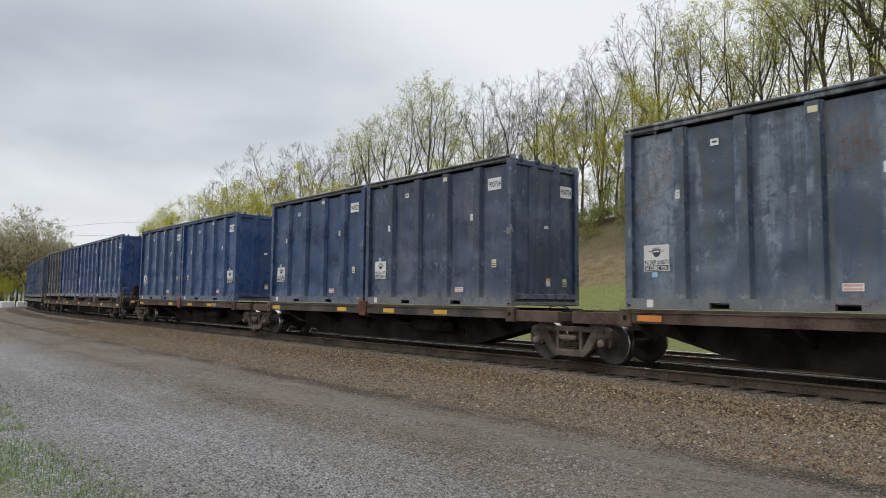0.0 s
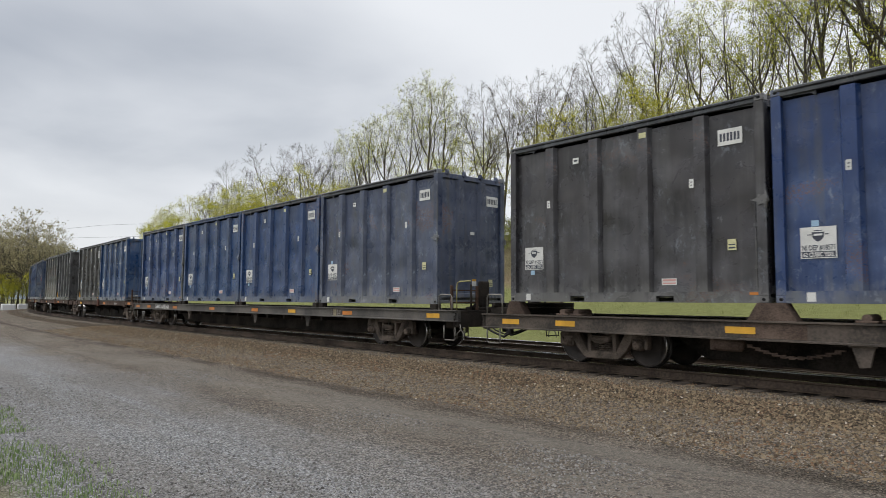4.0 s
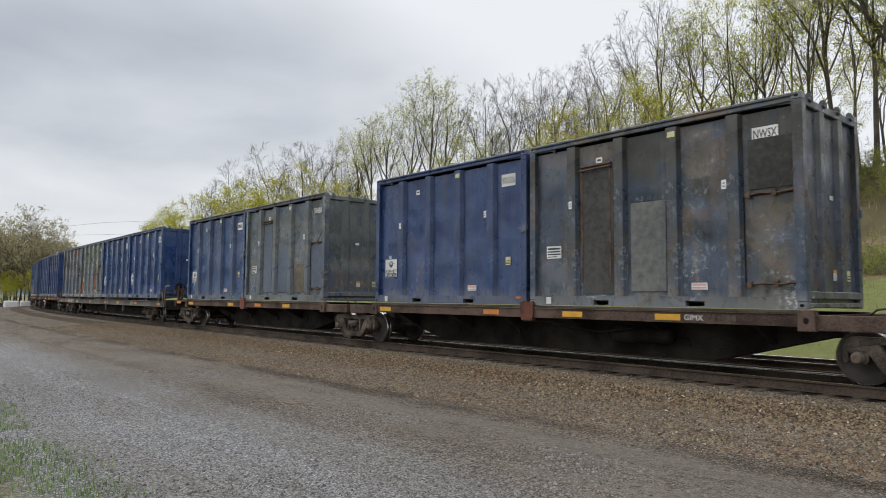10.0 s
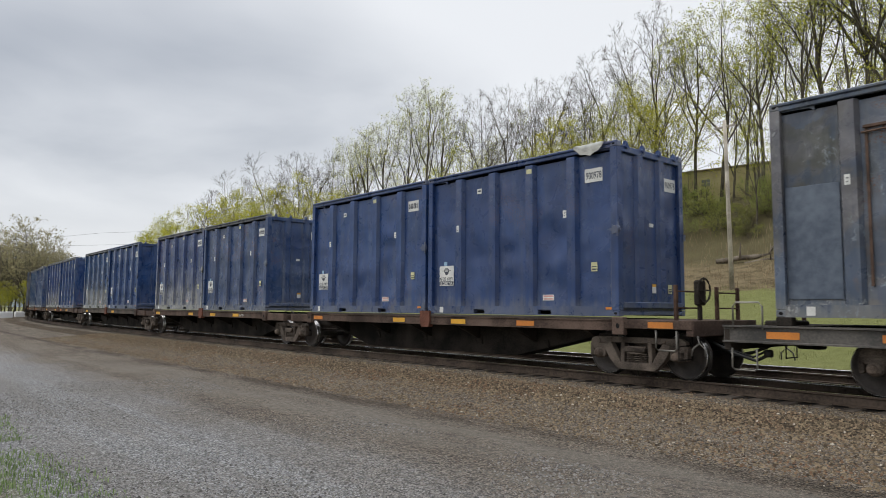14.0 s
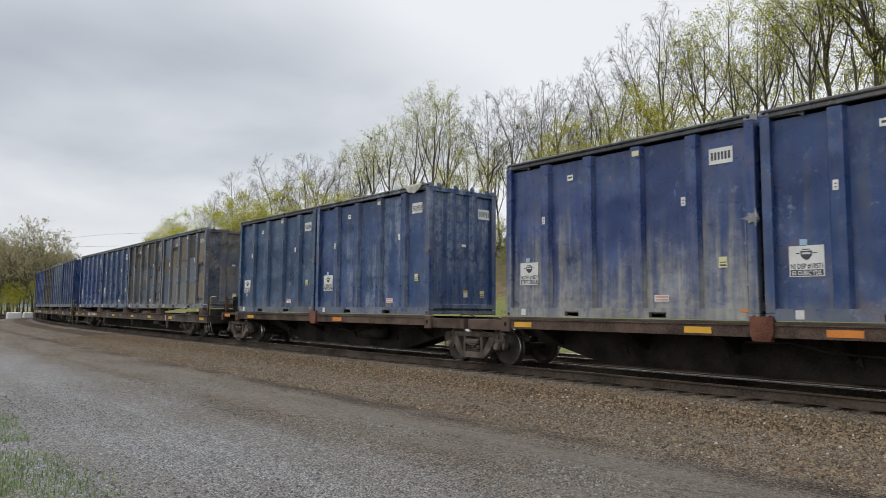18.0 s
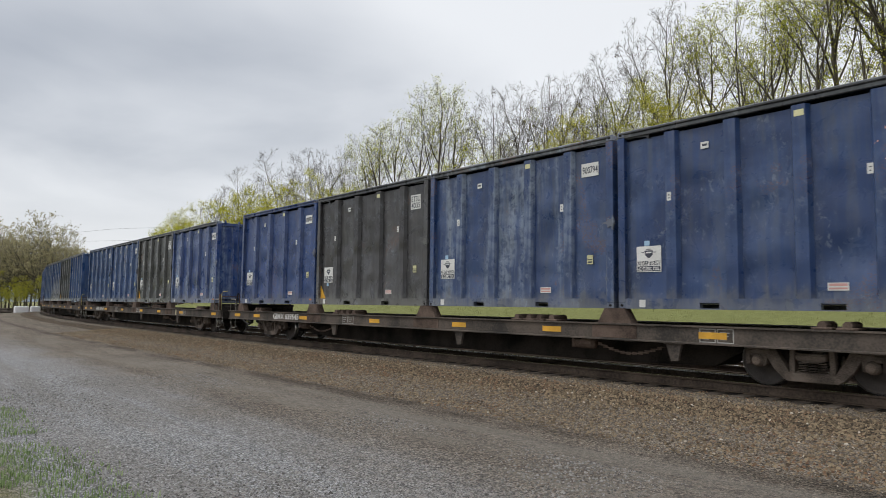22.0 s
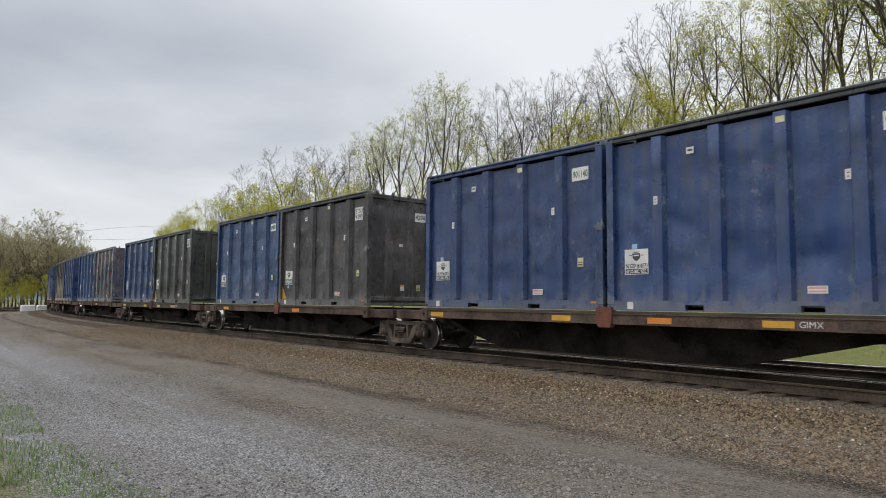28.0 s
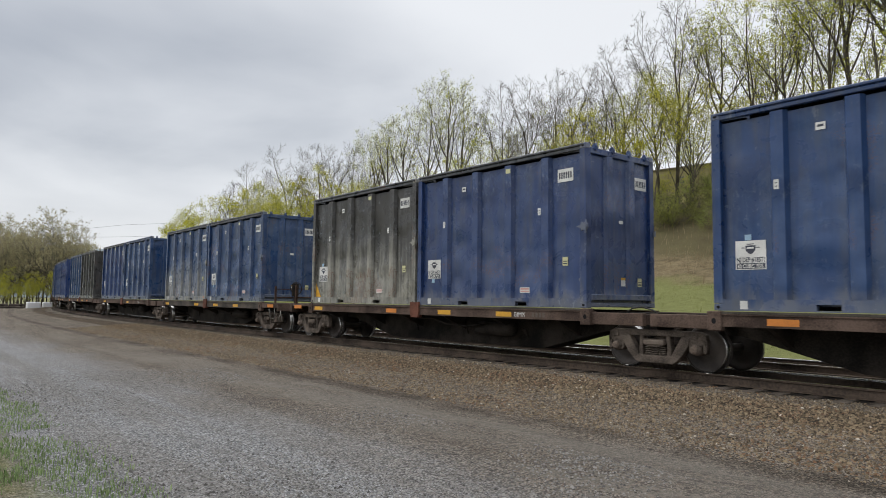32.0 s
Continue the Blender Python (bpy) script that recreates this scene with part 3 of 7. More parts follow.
for off, drop in ((0.0, 0.0), (-4.3, -0.06)):
    track_thing = tagged(empty("railway_track"), "steel rails on old wooden ties in ballast", "track", kind="structure")
    for u in (0.755, -0.755):
        rail = piece("rail", sweep("rail", RAIL_FOOT, RAIL_SIDE, off + u, -640, 520, 2.0, True, drop), track_thing, None, "rust-brown steel rail")
        crown = [(-0.026, -0.002), (0.026, -0.002), (0.024, 0.0), (-0.024, 0.0)] if u > 0 else [(-0.024, 0.0), (0.026, 0.0), (0.036, -0.005), (0.0395, -0.012), (0.0395, -0.030), (0.034, -0.030), (0.029, -0.004), (-0.026, -0.004)]
        piece("rail_head", sweep("rail_head", crown, RAIL_TOP, off + u, -640, 520, 2.0, True, drop + 0.0005), rail, None, "polished running surface")
    g = Geo().box(-0.115, 0.115, -1.3, 1.3, -0.34, -0.186, 0.012)
    tie_mesh = g.mesh("tie", TIE)
    plate_mesh = Geo().box(-0.09, 0.09, -0.17, 0.17, -0.186, -0.174, 0.004).mesh("tie_plate", RAIL_SIDE)
    rest = Geo()
    rng = random.Random(5)
    s = -640.0
    while s < 520:
        s += 0.50 + rng.uniform(-0.02, 0.02)
        x, y, p = on_line(s, off)
        yaw = math.degrees(p) + rng.uniform(-1.2, 1.2)
        if -62 < s < 8 and off == 0.0:
            m = pose(float(x), float(y), drop + rng.uniform(-0.012, 0.0), 0, 0, yaw)
            tie = piece("tie", tie_mesh, track_thing, m)
            piece("tie_plate", plate_mesh, tie, pose(0, -0.755, 0))
        elif -200 < s < 60:
            m = pose(float(x), float(y), drop, 0, 0, yaw)
            q = [m @ Vector(c) for c in ((-0.115, -1.3, -0.34), (-0.115, -1.3, -0.19), (-0.115, 1.3, -0.34), (-0.115, 1.3, -0.19), (0.115, -1.3, -0.34), (0.115, -1.3, -0.19), (0.115, 1.3, -0.34), (0.115, 1.3, -0.19))]
            rest.add(q, [(0, 1, 3, 2), (4, 6, 7, 5), (0, 4, 5, 1), (2, 3, 7, 6), (1, 5, 7, 3)])
    tagged(piece("ties", rest.mesh("ties", TIE, fix=False), track_thing), kind="stuff")


def scatter_stones():
    """Loose stones over the near slope of the bed."""
    rng = np.random.default_rng(4)
    ring = [(math.cos(k * math.tau / 6), math.sin(k * math.tau / 6), -0.25) for k in range(6)]
    ico = np.array(ring + [(0.35, 0.1, 0.8), (-0.35, -0.1, 0.7)])
    faces = np.array([(0, 1, 6), (1, 2, 6), (2, 3, 7), (3, 4, 7), (4, 5, 7), (5, 0, 6), (2, 7, 6), (5, 6, 7)])
    count = 92000
    s = -44 * rng.random(count) ** 1.5 + 1.0
    u = 0.95 + 4.75 * rng.random(count) ** 0.92
    keep = (u < 5.2) | (rng.random(count) < 0.5)
    s, u = s[keep], u[keep]
    x, y, p = on_line(s, u)
    z = np.interp(u, [a for a, b in BED_PROFILE], [b for a, b in BED_PROFILE])
    size = 0.011 + 0.0165 * rng.random(len(s)) ** 1.6
    a = rng.random(len(s)) * math.tau
    jit = 1 + 0.8 * (rng.random((len(s), 8)) - 0.5)
    squash = 0.7 + 0.5 * rng.random(len(s))
    ca, sa = np.cos(a), np.sin(a)
    lx, ly, lz = ico[:, 0][None] * jit * 1.25, ico[:, 1][None] * jit, ico[:, 2][None] * jit * squash[:, None]
    wx = x[:, None] + (lx * ca[:, None] - ly * sa[:, None]) * size[:, None]
    wy = y[:, None] + (lx * sa[:, None] + ly * ca[:, None]) * size[:, None]
    wz = (z + size * 0.30)[:, None] + lz * size[:, None]
    V = np.stack([wx, wy, wz], -1).reshape(-1, 3)
    F = (faces[None] + (np.arange(len(s)) * 8)[:, None, None]).reshape(-1, 3)
    me = bpy.data.meshes.new("ballast_stones")
    me.from_pydata(V.tolist(), [], F.tolist())
    me.materials.append(STONE)
    tagged(new("ballast_stones", me), "loose grey and brown ballast stones on the slope", "stones", kind="stuff")


scatter_stones()


def scatter_pebbles():
    """Pebbles lying on the lot, finer than the ballast."""
    rng = np.random.default_rng(12)
    octa = np.array([(1, 0, 0), (0, 1, 0), (-1, 0, 0), (0, -1, 0), (0, 0, 1)], float)
    faces = np.array([(0, 1, 4), (1, 2, 4), (2, 3, 4), (3, 0, 4)])
    count = 95000
    r = 3.6 + 15 * rng.random(count) ** 1.15
    a = np.radians(-88 + 75 * rng.random(count))
    x, y = r * np.sin(a), r * np.cos(a)
    s, side = nearest(x, y)
    keep = (side > 6.6) & (side < 11.4)
    x, y, side = x[keep], y[keep], side[keep]
    size = 0.009 + 0.011 * rng.random(len(x)) ** 2.2
    turn = rng.random(len(x)) * math.tau
    jit = 1 + 0.5 * (rng.random((len(x), 5)) - 0.5)
    ca, sa = np.cos(turn)[:, None], np.sin(turn)[:, None]
    lx, ly, lz = octa[:, 0] * jit * 1.3, octa[:, 1] * jit, octa[:, 2] * jit * 1.05
    V = np.stack([x[:, None] + (lx * ca - ly * sa) * size[:, None], y[:, None] + (lx * sa + ly * ca) * size[:, None], -0.452 + 0.012 * rng.random(len(x))[:, None] + lz * size[:, None]], -1).reshape(-1, 3)
    F = (faces[None] + (np.arange(len(x)) * 5)[:, None, None]).reshape(-1, 3)
    m, n, b = material("lot_pebbles", 0.9)
    n.put(b, "Base Color", n.mix(n.add("ShaderNodeNewGeometry").outputs["Random Per Island"], (0.070, 0.066, 0.062), (0.30, 0.288, 0.270)))
    me = bpy.data.meshes.new("lot_gravel")
    me.from_pydata(V.tolist(), [], F.tolist())
    me.materials.append(m)
    tagged(new("lot_gravel", me), "fine loose grey gravel scattered over the lot", "gravel", kind="stuff")


scatter_pebbles()


# ---- waste containers: 6.10 x 2.60 x 3.68 m; x forward, -y towards the lot ----
CL, CW, CH = 6.10, 2.60, 3.68
HX, HY = CL / 2, CW / 2
RIBS = (1.83, 0.61, -0.61, -1.83)


def dented(x0, x1, z0, z1, y, nx, nz, amount, seed):
    """A wall sheet with shallow dents, facing -y when y < 0."""
    g = Geo()
    v = []
    for i in range(nx + 1):
        for k in range(nz + 1):
            u, w = i / nx, k / nz
            x, z = x0 + (x1 - x0) * u, z0 + (z1 - z0) * w
            edge = min(1.0, 6 * min(u, 1 - u), 8 * min(w, 1 - w))
            quiet = (0.35 if abs(x) > 1.93 else 1.0) * min(1.0, max(0.15, (3.2 - z) / 0.8)) * min(1.0, max(0.15, (z - 0.3) / 0.5))
            near = min(abs(x - r) for r in (*RIBS, HX, -HX)) / 0.6
            d = amount * quiet * edge * min(1, near) * (0.40 + noise.noise((x * 0.9 + seed, z * 1.5, seed * 3.7)) + 0.35 * noise.noise((x * 2.2 + seed, z * 3.4, seed)))
            v.append((x, y + d, z))
    g.add(v, [(i * (nz + 1) + k, (i + 1) * (nz + 1) + k, (i + 1) * (nz + 1) + k + 1, i * (nz + 1) + k + 1) for i in range(nx) for k in range(nz)])
    return g


def hat(at, depth, base, top, z0, z1, face):
    """Outline of a pressed upright rib at x = at on the wall y = face, standing out to -y."""
    return Geo().prism([(at - base / 2, face), (at - top / 2, face - depth), (at + top / 2, face - depth), (at + base / 2, face), (at + base / 2, face + 0.02), (at - base / 2, face + 0.02)], 2, z0, z1)


def rail_with_pockets():
    """Lower side rail, open at the two fork pockets."""
    g = Geo()
    xs, zs = [-HX + 0.16, -1.25, -0.87, 0.87, 1.25, HX - 0.16], [0.0, 0.02, 0.125, 0.205]
    for i in range(5):
        for k in range(3):
            if not (i % 2 and k == 1):
                g.box(xs[i], xs[i + 1], -HY + 0.004, -HY + 0.12, zs[k], zs[k + 1])
    me = g.mesh("bottom_rail", PAINT)
    bm = bmesh.new()
    bm.from_mesh(me)
    bmesh.ops.remove_doubles(bm, verts=bm.verts, dist=0.0005)
    bm.to_mesh(me)
    bm.free()
    return me


C = {}
FACE = -HY + 0.10
C["sheets"] = [dented(-HX + 0.1, HX - 0.1, 0.20, 3.475, FACE, 36, 22, 0.075, k * 2.3 + 1).mesh("side_wall", PAINT, True) for k in range(6)]
C["far"] = Geo().box(-HX + 0.1, HX - 0.1, HY - 0.10, HY - 0.06, 0.0, 3.58).mesh("side_wall", PAINT)
C["rib"] = hat(0, 0.097, 0.32, 0.22, 0.20, 3.50, FACE).mesh("rib", PAINT)
C["rail"] = rail_with_pockets()
C["far_rail"] = Geo().box(-HX + 0.16, HX - 0.16, HY - 0.12, HY - 0.004, 0, 0.205, 0.01).mesh("bottom_rail", PAINT)
C["top"] = Geo().box(-HX + 0.12, HX - 0.12, -0.075, -0.005, 3.53, 3.61, 0.012).box(-HX + 0.06, HX - 0.06, -0.09, 0.06, 3.612, CH, 0.02)
for x in (2.62, -2.62):
    C["top"].prism([(x - 0.30, 3.53), (x + 0.30, 3.53), (x + 0.30, 3.45), (x + 0.22, 3.50), (x, 3.515), (x - 0.22, 3.515)], 1, -0.035, 0.01)
C["top"] = C["top"].mesh("top_rail", PAINT)
C["post"] = Geo().prism([(-0.085, -0.085), (0.075, -0.085), (0.085, -0.075), (0.085, 0.085), (-0.02, 0.085), (-0.085, 0.02)], 2, 0.13, CH - 0.13).mesh("corner_post", PAINT)


def casting(hole):
    g = Geo().box(-0.085, 0.085, -0.085, 0.085, 0, 0.125, 0.012)
    k = len(g.f)
    if hole:
        # no real opening: a raised plug painted as dark as a hole
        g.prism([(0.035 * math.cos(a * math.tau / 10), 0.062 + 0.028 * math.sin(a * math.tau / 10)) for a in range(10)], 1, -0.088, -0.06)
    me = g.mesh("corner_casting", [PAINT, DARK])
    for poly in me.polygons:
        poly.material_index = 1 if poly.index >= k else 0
    return me


C["casting"], C["casting_far"] = casting(True), casting(False)


def end_wall():
    """End with three sunk panels; faces +x at x = HX."""
    g = dented(-HY + 0.12, HY - 0.12, 0.30, 3.48, 0, 14, 10, 0.0, 3)
    g.v = [(HX - 0.08 + 0.01 * noise.noise((y * 2, z * 2, 3)), y, z) for y, _, z in [(p[0], 0, p[2]) for p in g.v]]
    return g.mesh("end_wall", PAINT, True)


C["end"] = end_wall()
C["end_rib"] = Geo().prism([(-0.17, HX - 0.09), (-0.10, HX - 0.008), (0.10, HX - 0.008), (0.17, HX - 0.09)], 2, 0.30, 3.50).mesh("end_rib", PAINT)
for _v in C["end_rib"].vertices:
    _v.co = (_v.co.y, _v.co.x, _v.co.z)
C["sill"] = Geo().box(HX - 0.11, HX - 0.004, -HY + 0.16, HY - 0.16, 0.02, 0.10, 0.01).box(HX - 0.09, HX + 0.012, -HY + 0.16, HY - 0.16, 0.17, 0.30, 0.012).mesh("end_sill", PAINT)
C["header"] = Geo().box(HX - 0.10, HX - 0.003, -HY + 0.16, HY - 0.16, 3.46, 3.60, 0.012)
for y in (-0.95, -0.32, 0.32, 0.95):
    C["header"].prism([(HX - 0.07, 3.54), (HX + 0.03, 3.54), (HX + 0.04, 3.64), (HX + 0.01, 3.70), (HX - 0.05, 3.70), (HX - 0.08, 3.64)], 1, y - 0.03, y + 0.03)
    C["header"].box(HX - 0.05, HX + 0.03, y - 0.07, y + 0.07, 3.56, 3.61, 0.008)
C["header"] = C["header"].mesh("end_header", PAINT)
C["rear"] = Geo().box(-HX + 0.07, -HX + 0.09, -HY + 0.16, HY - 0.16, 0.05, 3.58).box(-HX + 0.004, -HX + 0.11, -HY + 0.16, HY - 0.16, 0.02, 0.30, 0.01).box(-HX + 0.003, -HX + 0.10, -HY + 0.16, HY - 0.16, 3.46, 3.60, 0.012).mesh("end_wall", PAINT)
C["hinge"] = Geo().tube([(0, 0, -0.07), (0, 0, 0.07)], 0.035, 8).box(-0.08, 0.0, -0.02, 0.02, -0.05, 0.05).mesh("door_hinge", PAINT)
C["latch"] = Geo().prism([(-0.24, 0.0), (-0.11, 0.035), (-0.10, 0.10), (-0.03, 0.075), (0.04, 0.10), (0.08, 0.03), (0.09, -0.03), (0.04, -0.10), (-0.03, -0.075), (-0.10, -0.10), (-0.11, -0.035)], 1, -0.03, 0.0).tube([(0.03, -0.03, -0.15), (0.06, -0.05, 0.0), (0.03, -0.03, 0.15)], 0.022, 6).mesh("door_latch", PAINT)
C["lock_rod"] = Geo().tube([(0, 0, -0.75), (0, 0, 0.75)], 0.018, 6).box(-0.03, 0.03, -0.03, 0.03, -0.4, -0.34).box(-0.03, 0.03, -0.03, 0.03, 0.34, 0.4).mesh("lock_rod", PAINT)
C["roof"] = Geo().add([(-HX + .1, -HY + .1, 3.56), (HX - .1, -HY + .1, 3.56), (HX - .1, 0, 3.62), (-HX + .1, 0, 3.62), (HX - .1, HY - .1, 3.56), (-HX + .1, HY - .1, 3.56)], [(0, 1, 2, 3), (3, 2, 4, 5)]).mesh("roof_sheet", PAINT)
C["floor"] = Geo().box(-HX + 0.1, HX - 0.1, -HY + 0.125, HY - 0.125, 0.10, 0.20).mesh("floor_pan", PAINT)


def decal(w, h, mat, name="decal"):
    return Geo().box(0, w, -0.0025, 0.0, 0, h).mesh(name, mat)


def shield(w):
    """A plain crest shape with cross bars."""
    k = w
    g = Geo().prism([(0.26 * k, 0.52 * k), (0.74 * k, 0.52 * k), (0.72 * k, 0.30 * k), (0.60 * k, 0.17 * k), (0.50 * k, 0.12 * k), (0.40 * k, 0.17 * k), (0.28 * k, 0.30 * k)], 1, -0.004, -0.0026)
    g.box(0.08 * k, 0.24 * k, -0.004, -0.0026, 0.40 * k, 0.44 * k).box(0.76 * k, 0.92 * k, -0.004, -0.0026, 0.40 * k, 0.44 * k)
    g.box(0.34 * k, 0.66 * k, -0.004, -0.0026, 0.56 * k, 0.60 * k)
    return g


def two(first, second, name, mats):
    """One decal mesh in two colours."""
    g = Geo().add(first.v, first.f)
    k = len(g.f)
    g.add(second.v, second.f)
    me = g.mesh(name, mats)
    for poly in me.polygons:
        poly.material_index = 1 if poly.index >= k else 0
    return me


def sheet(w, h):
    return Geo().box(0, w, -0.0025, 0.0, 0, h)


NUMBARS = Geo()
for _k in range(6):
    NUMBARS.box(0.040 + 0.066 * _k, 0.083 + 0.066 * _k, -0.0036, -0.0026, 0.075, 0.225)
SIGN_INK = shield(0.40)
SIGN_INK.v = [(x + 0.08, y, z + 0.225) for x, y, z in SIGN_INK.v]
SIGN_INK.box(0.02, 0.54, -0.004, -0.0026, 0.015, 0.115)
D = {
    "sign": two(sheet(0.56, 0.52), SIGN_INK, "permit_sign", [WHITE, INK]), "plate": decal(0.46, 0.30, WHITE, "number_panel"), "plate2": decal(0.46, 0.42, WHITE, "number_panel"), "plate_bars": two(sheet(0.46, 0.30), NUMBARS, "number_panel", [WHITE, INK]),
    "tag": two(sheet(0.09, 0.17), Geo().box(0.03, 0.06, -0.0036, -0.0026, 0.04, 0.06).box(0.03, 0.065, -0.0036, -0.0026, 0.10, 0.12), "tag", [WHITE, INK]), "square": two(sheet(0.16, 0.13), Geo().box(0.03, 0.13, -0.0036, -0.0026, 0.05, 0.09), "small_decal", [WHITE, INK]),
    "cream": two(sheet(0.16, 0.20), Geo().box(0.02, 0.14, -0.0036, -0.0026, 0.03, 0.06).box(0.02, 0.14, -0.0036, -0.0026, 0.09, 0.11), "warning_decal", [CREAM, INK]), "yellow_top": decal(0.16, 0.11, CREAM, "top_decal"),
    "pink": two(sheet(0.32, 0.13), Geo().box(0.02, 0.30, -0.004, -0.0026, 0.075, 0.115).box(0.02, 0.30, -0.004, -0.0026, 0.02, 0.05), "notice_decal", [WHITE, PINK]),
    "blue": decal(0.12, 0.10, PALEBLUE, "small_decal"), "foot": decal(0.14, 0.15, WHITE, "corner_decal"), "reflector": decal(0.15, 0.05, ORANGE, "reflector"),
    "crest_in": Geo().box(0.215, 0.345, -0.0052, -0.0041, 0.245, 0.275).mesh("crest_field", WHITE),
    "tee": decal(0.16, 0.08, WHITE, "small_decal"),
    "triangle": Geo().prism([(0, 0), (0.34, 0), (0, 0.48)], 1, -0.003, 0.0).mesh("corner_triangle", YELLOW),
    "caution": two(sheet(0.16, 0.14), Geo().box(0, 0.16, -0.0025, 0, 0.141, 0.20), "warning_decal", [WHITE, YELLOW]),
    "notice": two(sheet(0.42, 0.28), Geo().box(0.03, 0.39, -0.004, -0.0026, 0.20, 0.24).box(0.03, 0.39, -0.004, -0.0026, 0.14, 0.17).box(0.03, 0.39, -0.004, -0.0026, 0.08, 0.11).box(0.03, 0.30, -0.004, -0.0026, 0.03, 0.05), "notice_board", [WHITE, INK]),
}
BLUE, NAVY, OLIVE, GREY, PALE = (0.013, 0.042, 0.138), (0.020, 0.036, 0.080), (0.034, 0.034, 0.031), (0.128, 0.122, 0.108), (0.036, 0.058, 0.112)
TURN = pose(0, 0, 0, 0, 0, 90)


PLATE_RUST = plain("rust_plate", (0.165, 0.068, 0.034), 0.85, 0.0, 0.3, 4, (0.21, 0.095, 0.05), 0.3)
PLATE_BLUE = plain("blue_plate", (0.054, 0.076, 0.120), 0.55, 0.0, 0.25, 1.2, (0.095, 0.116, 0.150), 0.15)
PLATE_GREY = plain("grey_plate", (0.112, 0.120, 0.124), 0.7, 0.0, 0.25, 1.2, (0.160, 0.162, 0.155), 0.2)
PLATE_DARK = plain("dark_plate", (0.048, 0.048, 0.047), 0.7, 0.0, 0.3, 1.5, (0.068, 0.067, 0.064), 0.2)
PLATE_TAN = plain("tan_plate", (0.125, 0.112, 0.090), 0.8, 0.0, 0.28, 1.2, (0.170, 0.148, 0.115), 0.2)
PLATES = {"r": PLATE_RUST, "b": PLATE_BLUE, "g": PLATE_GREY, "d": PLATE_DARK, "t": PLATE_TAN}
CHAIN = plain("rusty_chain", (0.10, 0.065, 0.05), 0.8, 0.0, 0.4, 20)
RED = plain("red_strap", (0.42, 0.03, 0.03), 0.6)
_plates = {}


def plate_mesh(key, w, h):
    k = (key, round(w, 2), round(h, 2))
    if k not in _plates:
        _plates[k] = Geo().box(0, w, -0.012, 0.0, 0, h, 0.004).mesh("repair_plate", PLATES[key])
    return _plates[k]


# thin strips on the wall, the shade of the door gap painted on
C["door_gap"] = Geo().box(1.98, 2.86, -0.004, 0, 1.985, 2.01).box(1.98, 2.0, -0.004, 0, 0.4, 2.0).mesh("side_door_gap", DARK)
C["bar"] = Geo().tube([(0, 0, 0), (0.3, -0.03, 0.02), (0.62, -0.03, 0.0), (0.85, 0, 0.03)], 0.022, 5).box(0.05, 0.12, -0.05, 0, -0.05, 0.05).box(0.5, 0.58, -0.05, 0, -0.04, 0.06).mesh("door_bar", CHAIN)
C["cable"] = Geo().tube([(0, 0, 0), (0.18, -0.04, 0.06), (0.42, -0.05, 0.28), (0.58, -0.02, 0.62)], 0.013, 4).mesh("chain", CHAIN)
C["hatch"] = Geo().box(-0.40, 0.40, -0.05, 0.0, 3.0, 3.05, 0.008).box(-0.38, -0.34, -0.02, 0, 0.5, 3.0).box(0.34, 0.38, -0.02, 0, 0.5, 3.0).tube([(-0.42, -0.05, 2.93), (0.42, -0.05, 2.96)], 0.02, 5).mesh("hatch_frame", CHAIN)
C["strap"] = Geo().tube([(0, 0, 0), (0.5, -0.02, 0.03), (0.8, -0.02, -0.02)], 0.012, 4).box(0.36, 0.39, -0.03, 0, -0.20, 0.0).mesh("tie_strap", RED)


def tarp():
    """A torn corner of a pale cover, hanging over the top rail."""
    g, nx, nz = Geo(), 14, 7
    v = []
    for i in range(nx + 1):
        for k in range(nz + 1):
            u, w = i / nx, k / nz
            x = 1.95 + 0.80 * u + 0.04 * noise.noise((u * 4, w * 3, 2))
            fall = (0.06 + 0.20 * math.sin(u * math.pi) ** 0.7 + 0.05 * noise.noise((u * 6, 1, 1)))
            y = -HY + 0.35 - 0.375 * min(1, w * 1.9) + 0.03 * noise.noise((u * 5, w * 4, 5)) - 0.02
            z = CH + 0.035 + 0.03 * noise.noise((u * 5, w * 4, 9)) - max(0.0, w - 0.52) / 0.48 * fall
            v.append((x, y, z))
    g.add(v, [(i * (nz + 1) + k, (i + 1) * (nz + 1) + k, (i + 1) * (nz + 1) + k + 1, i * (nz + 1) + k + 1) for i in range(nx) for k in range(nz)])
    return g.mesh("torn_cover", plain("pale_cover_cloth", (0.30, 0.30, 0.28), 0.8, 0.0, 0.25, 4, (0.38, 0.38, 0.36), 0.3), True)


C["tarp"] = tarp()


def on_wall(x, z):
    """Depth of the painted side at x, z: sheet, rib or lower rail."""
    if z < 0.215:
        return -HY - 0.004
    d = min(abs(x - r) for r in RIBS)
    return FACE - (0.103 if d < 0.115 else 0.008 + 0.095 * max(0.0, (0.17 - d) / 0.055) if d < 0.17 else 0.008)


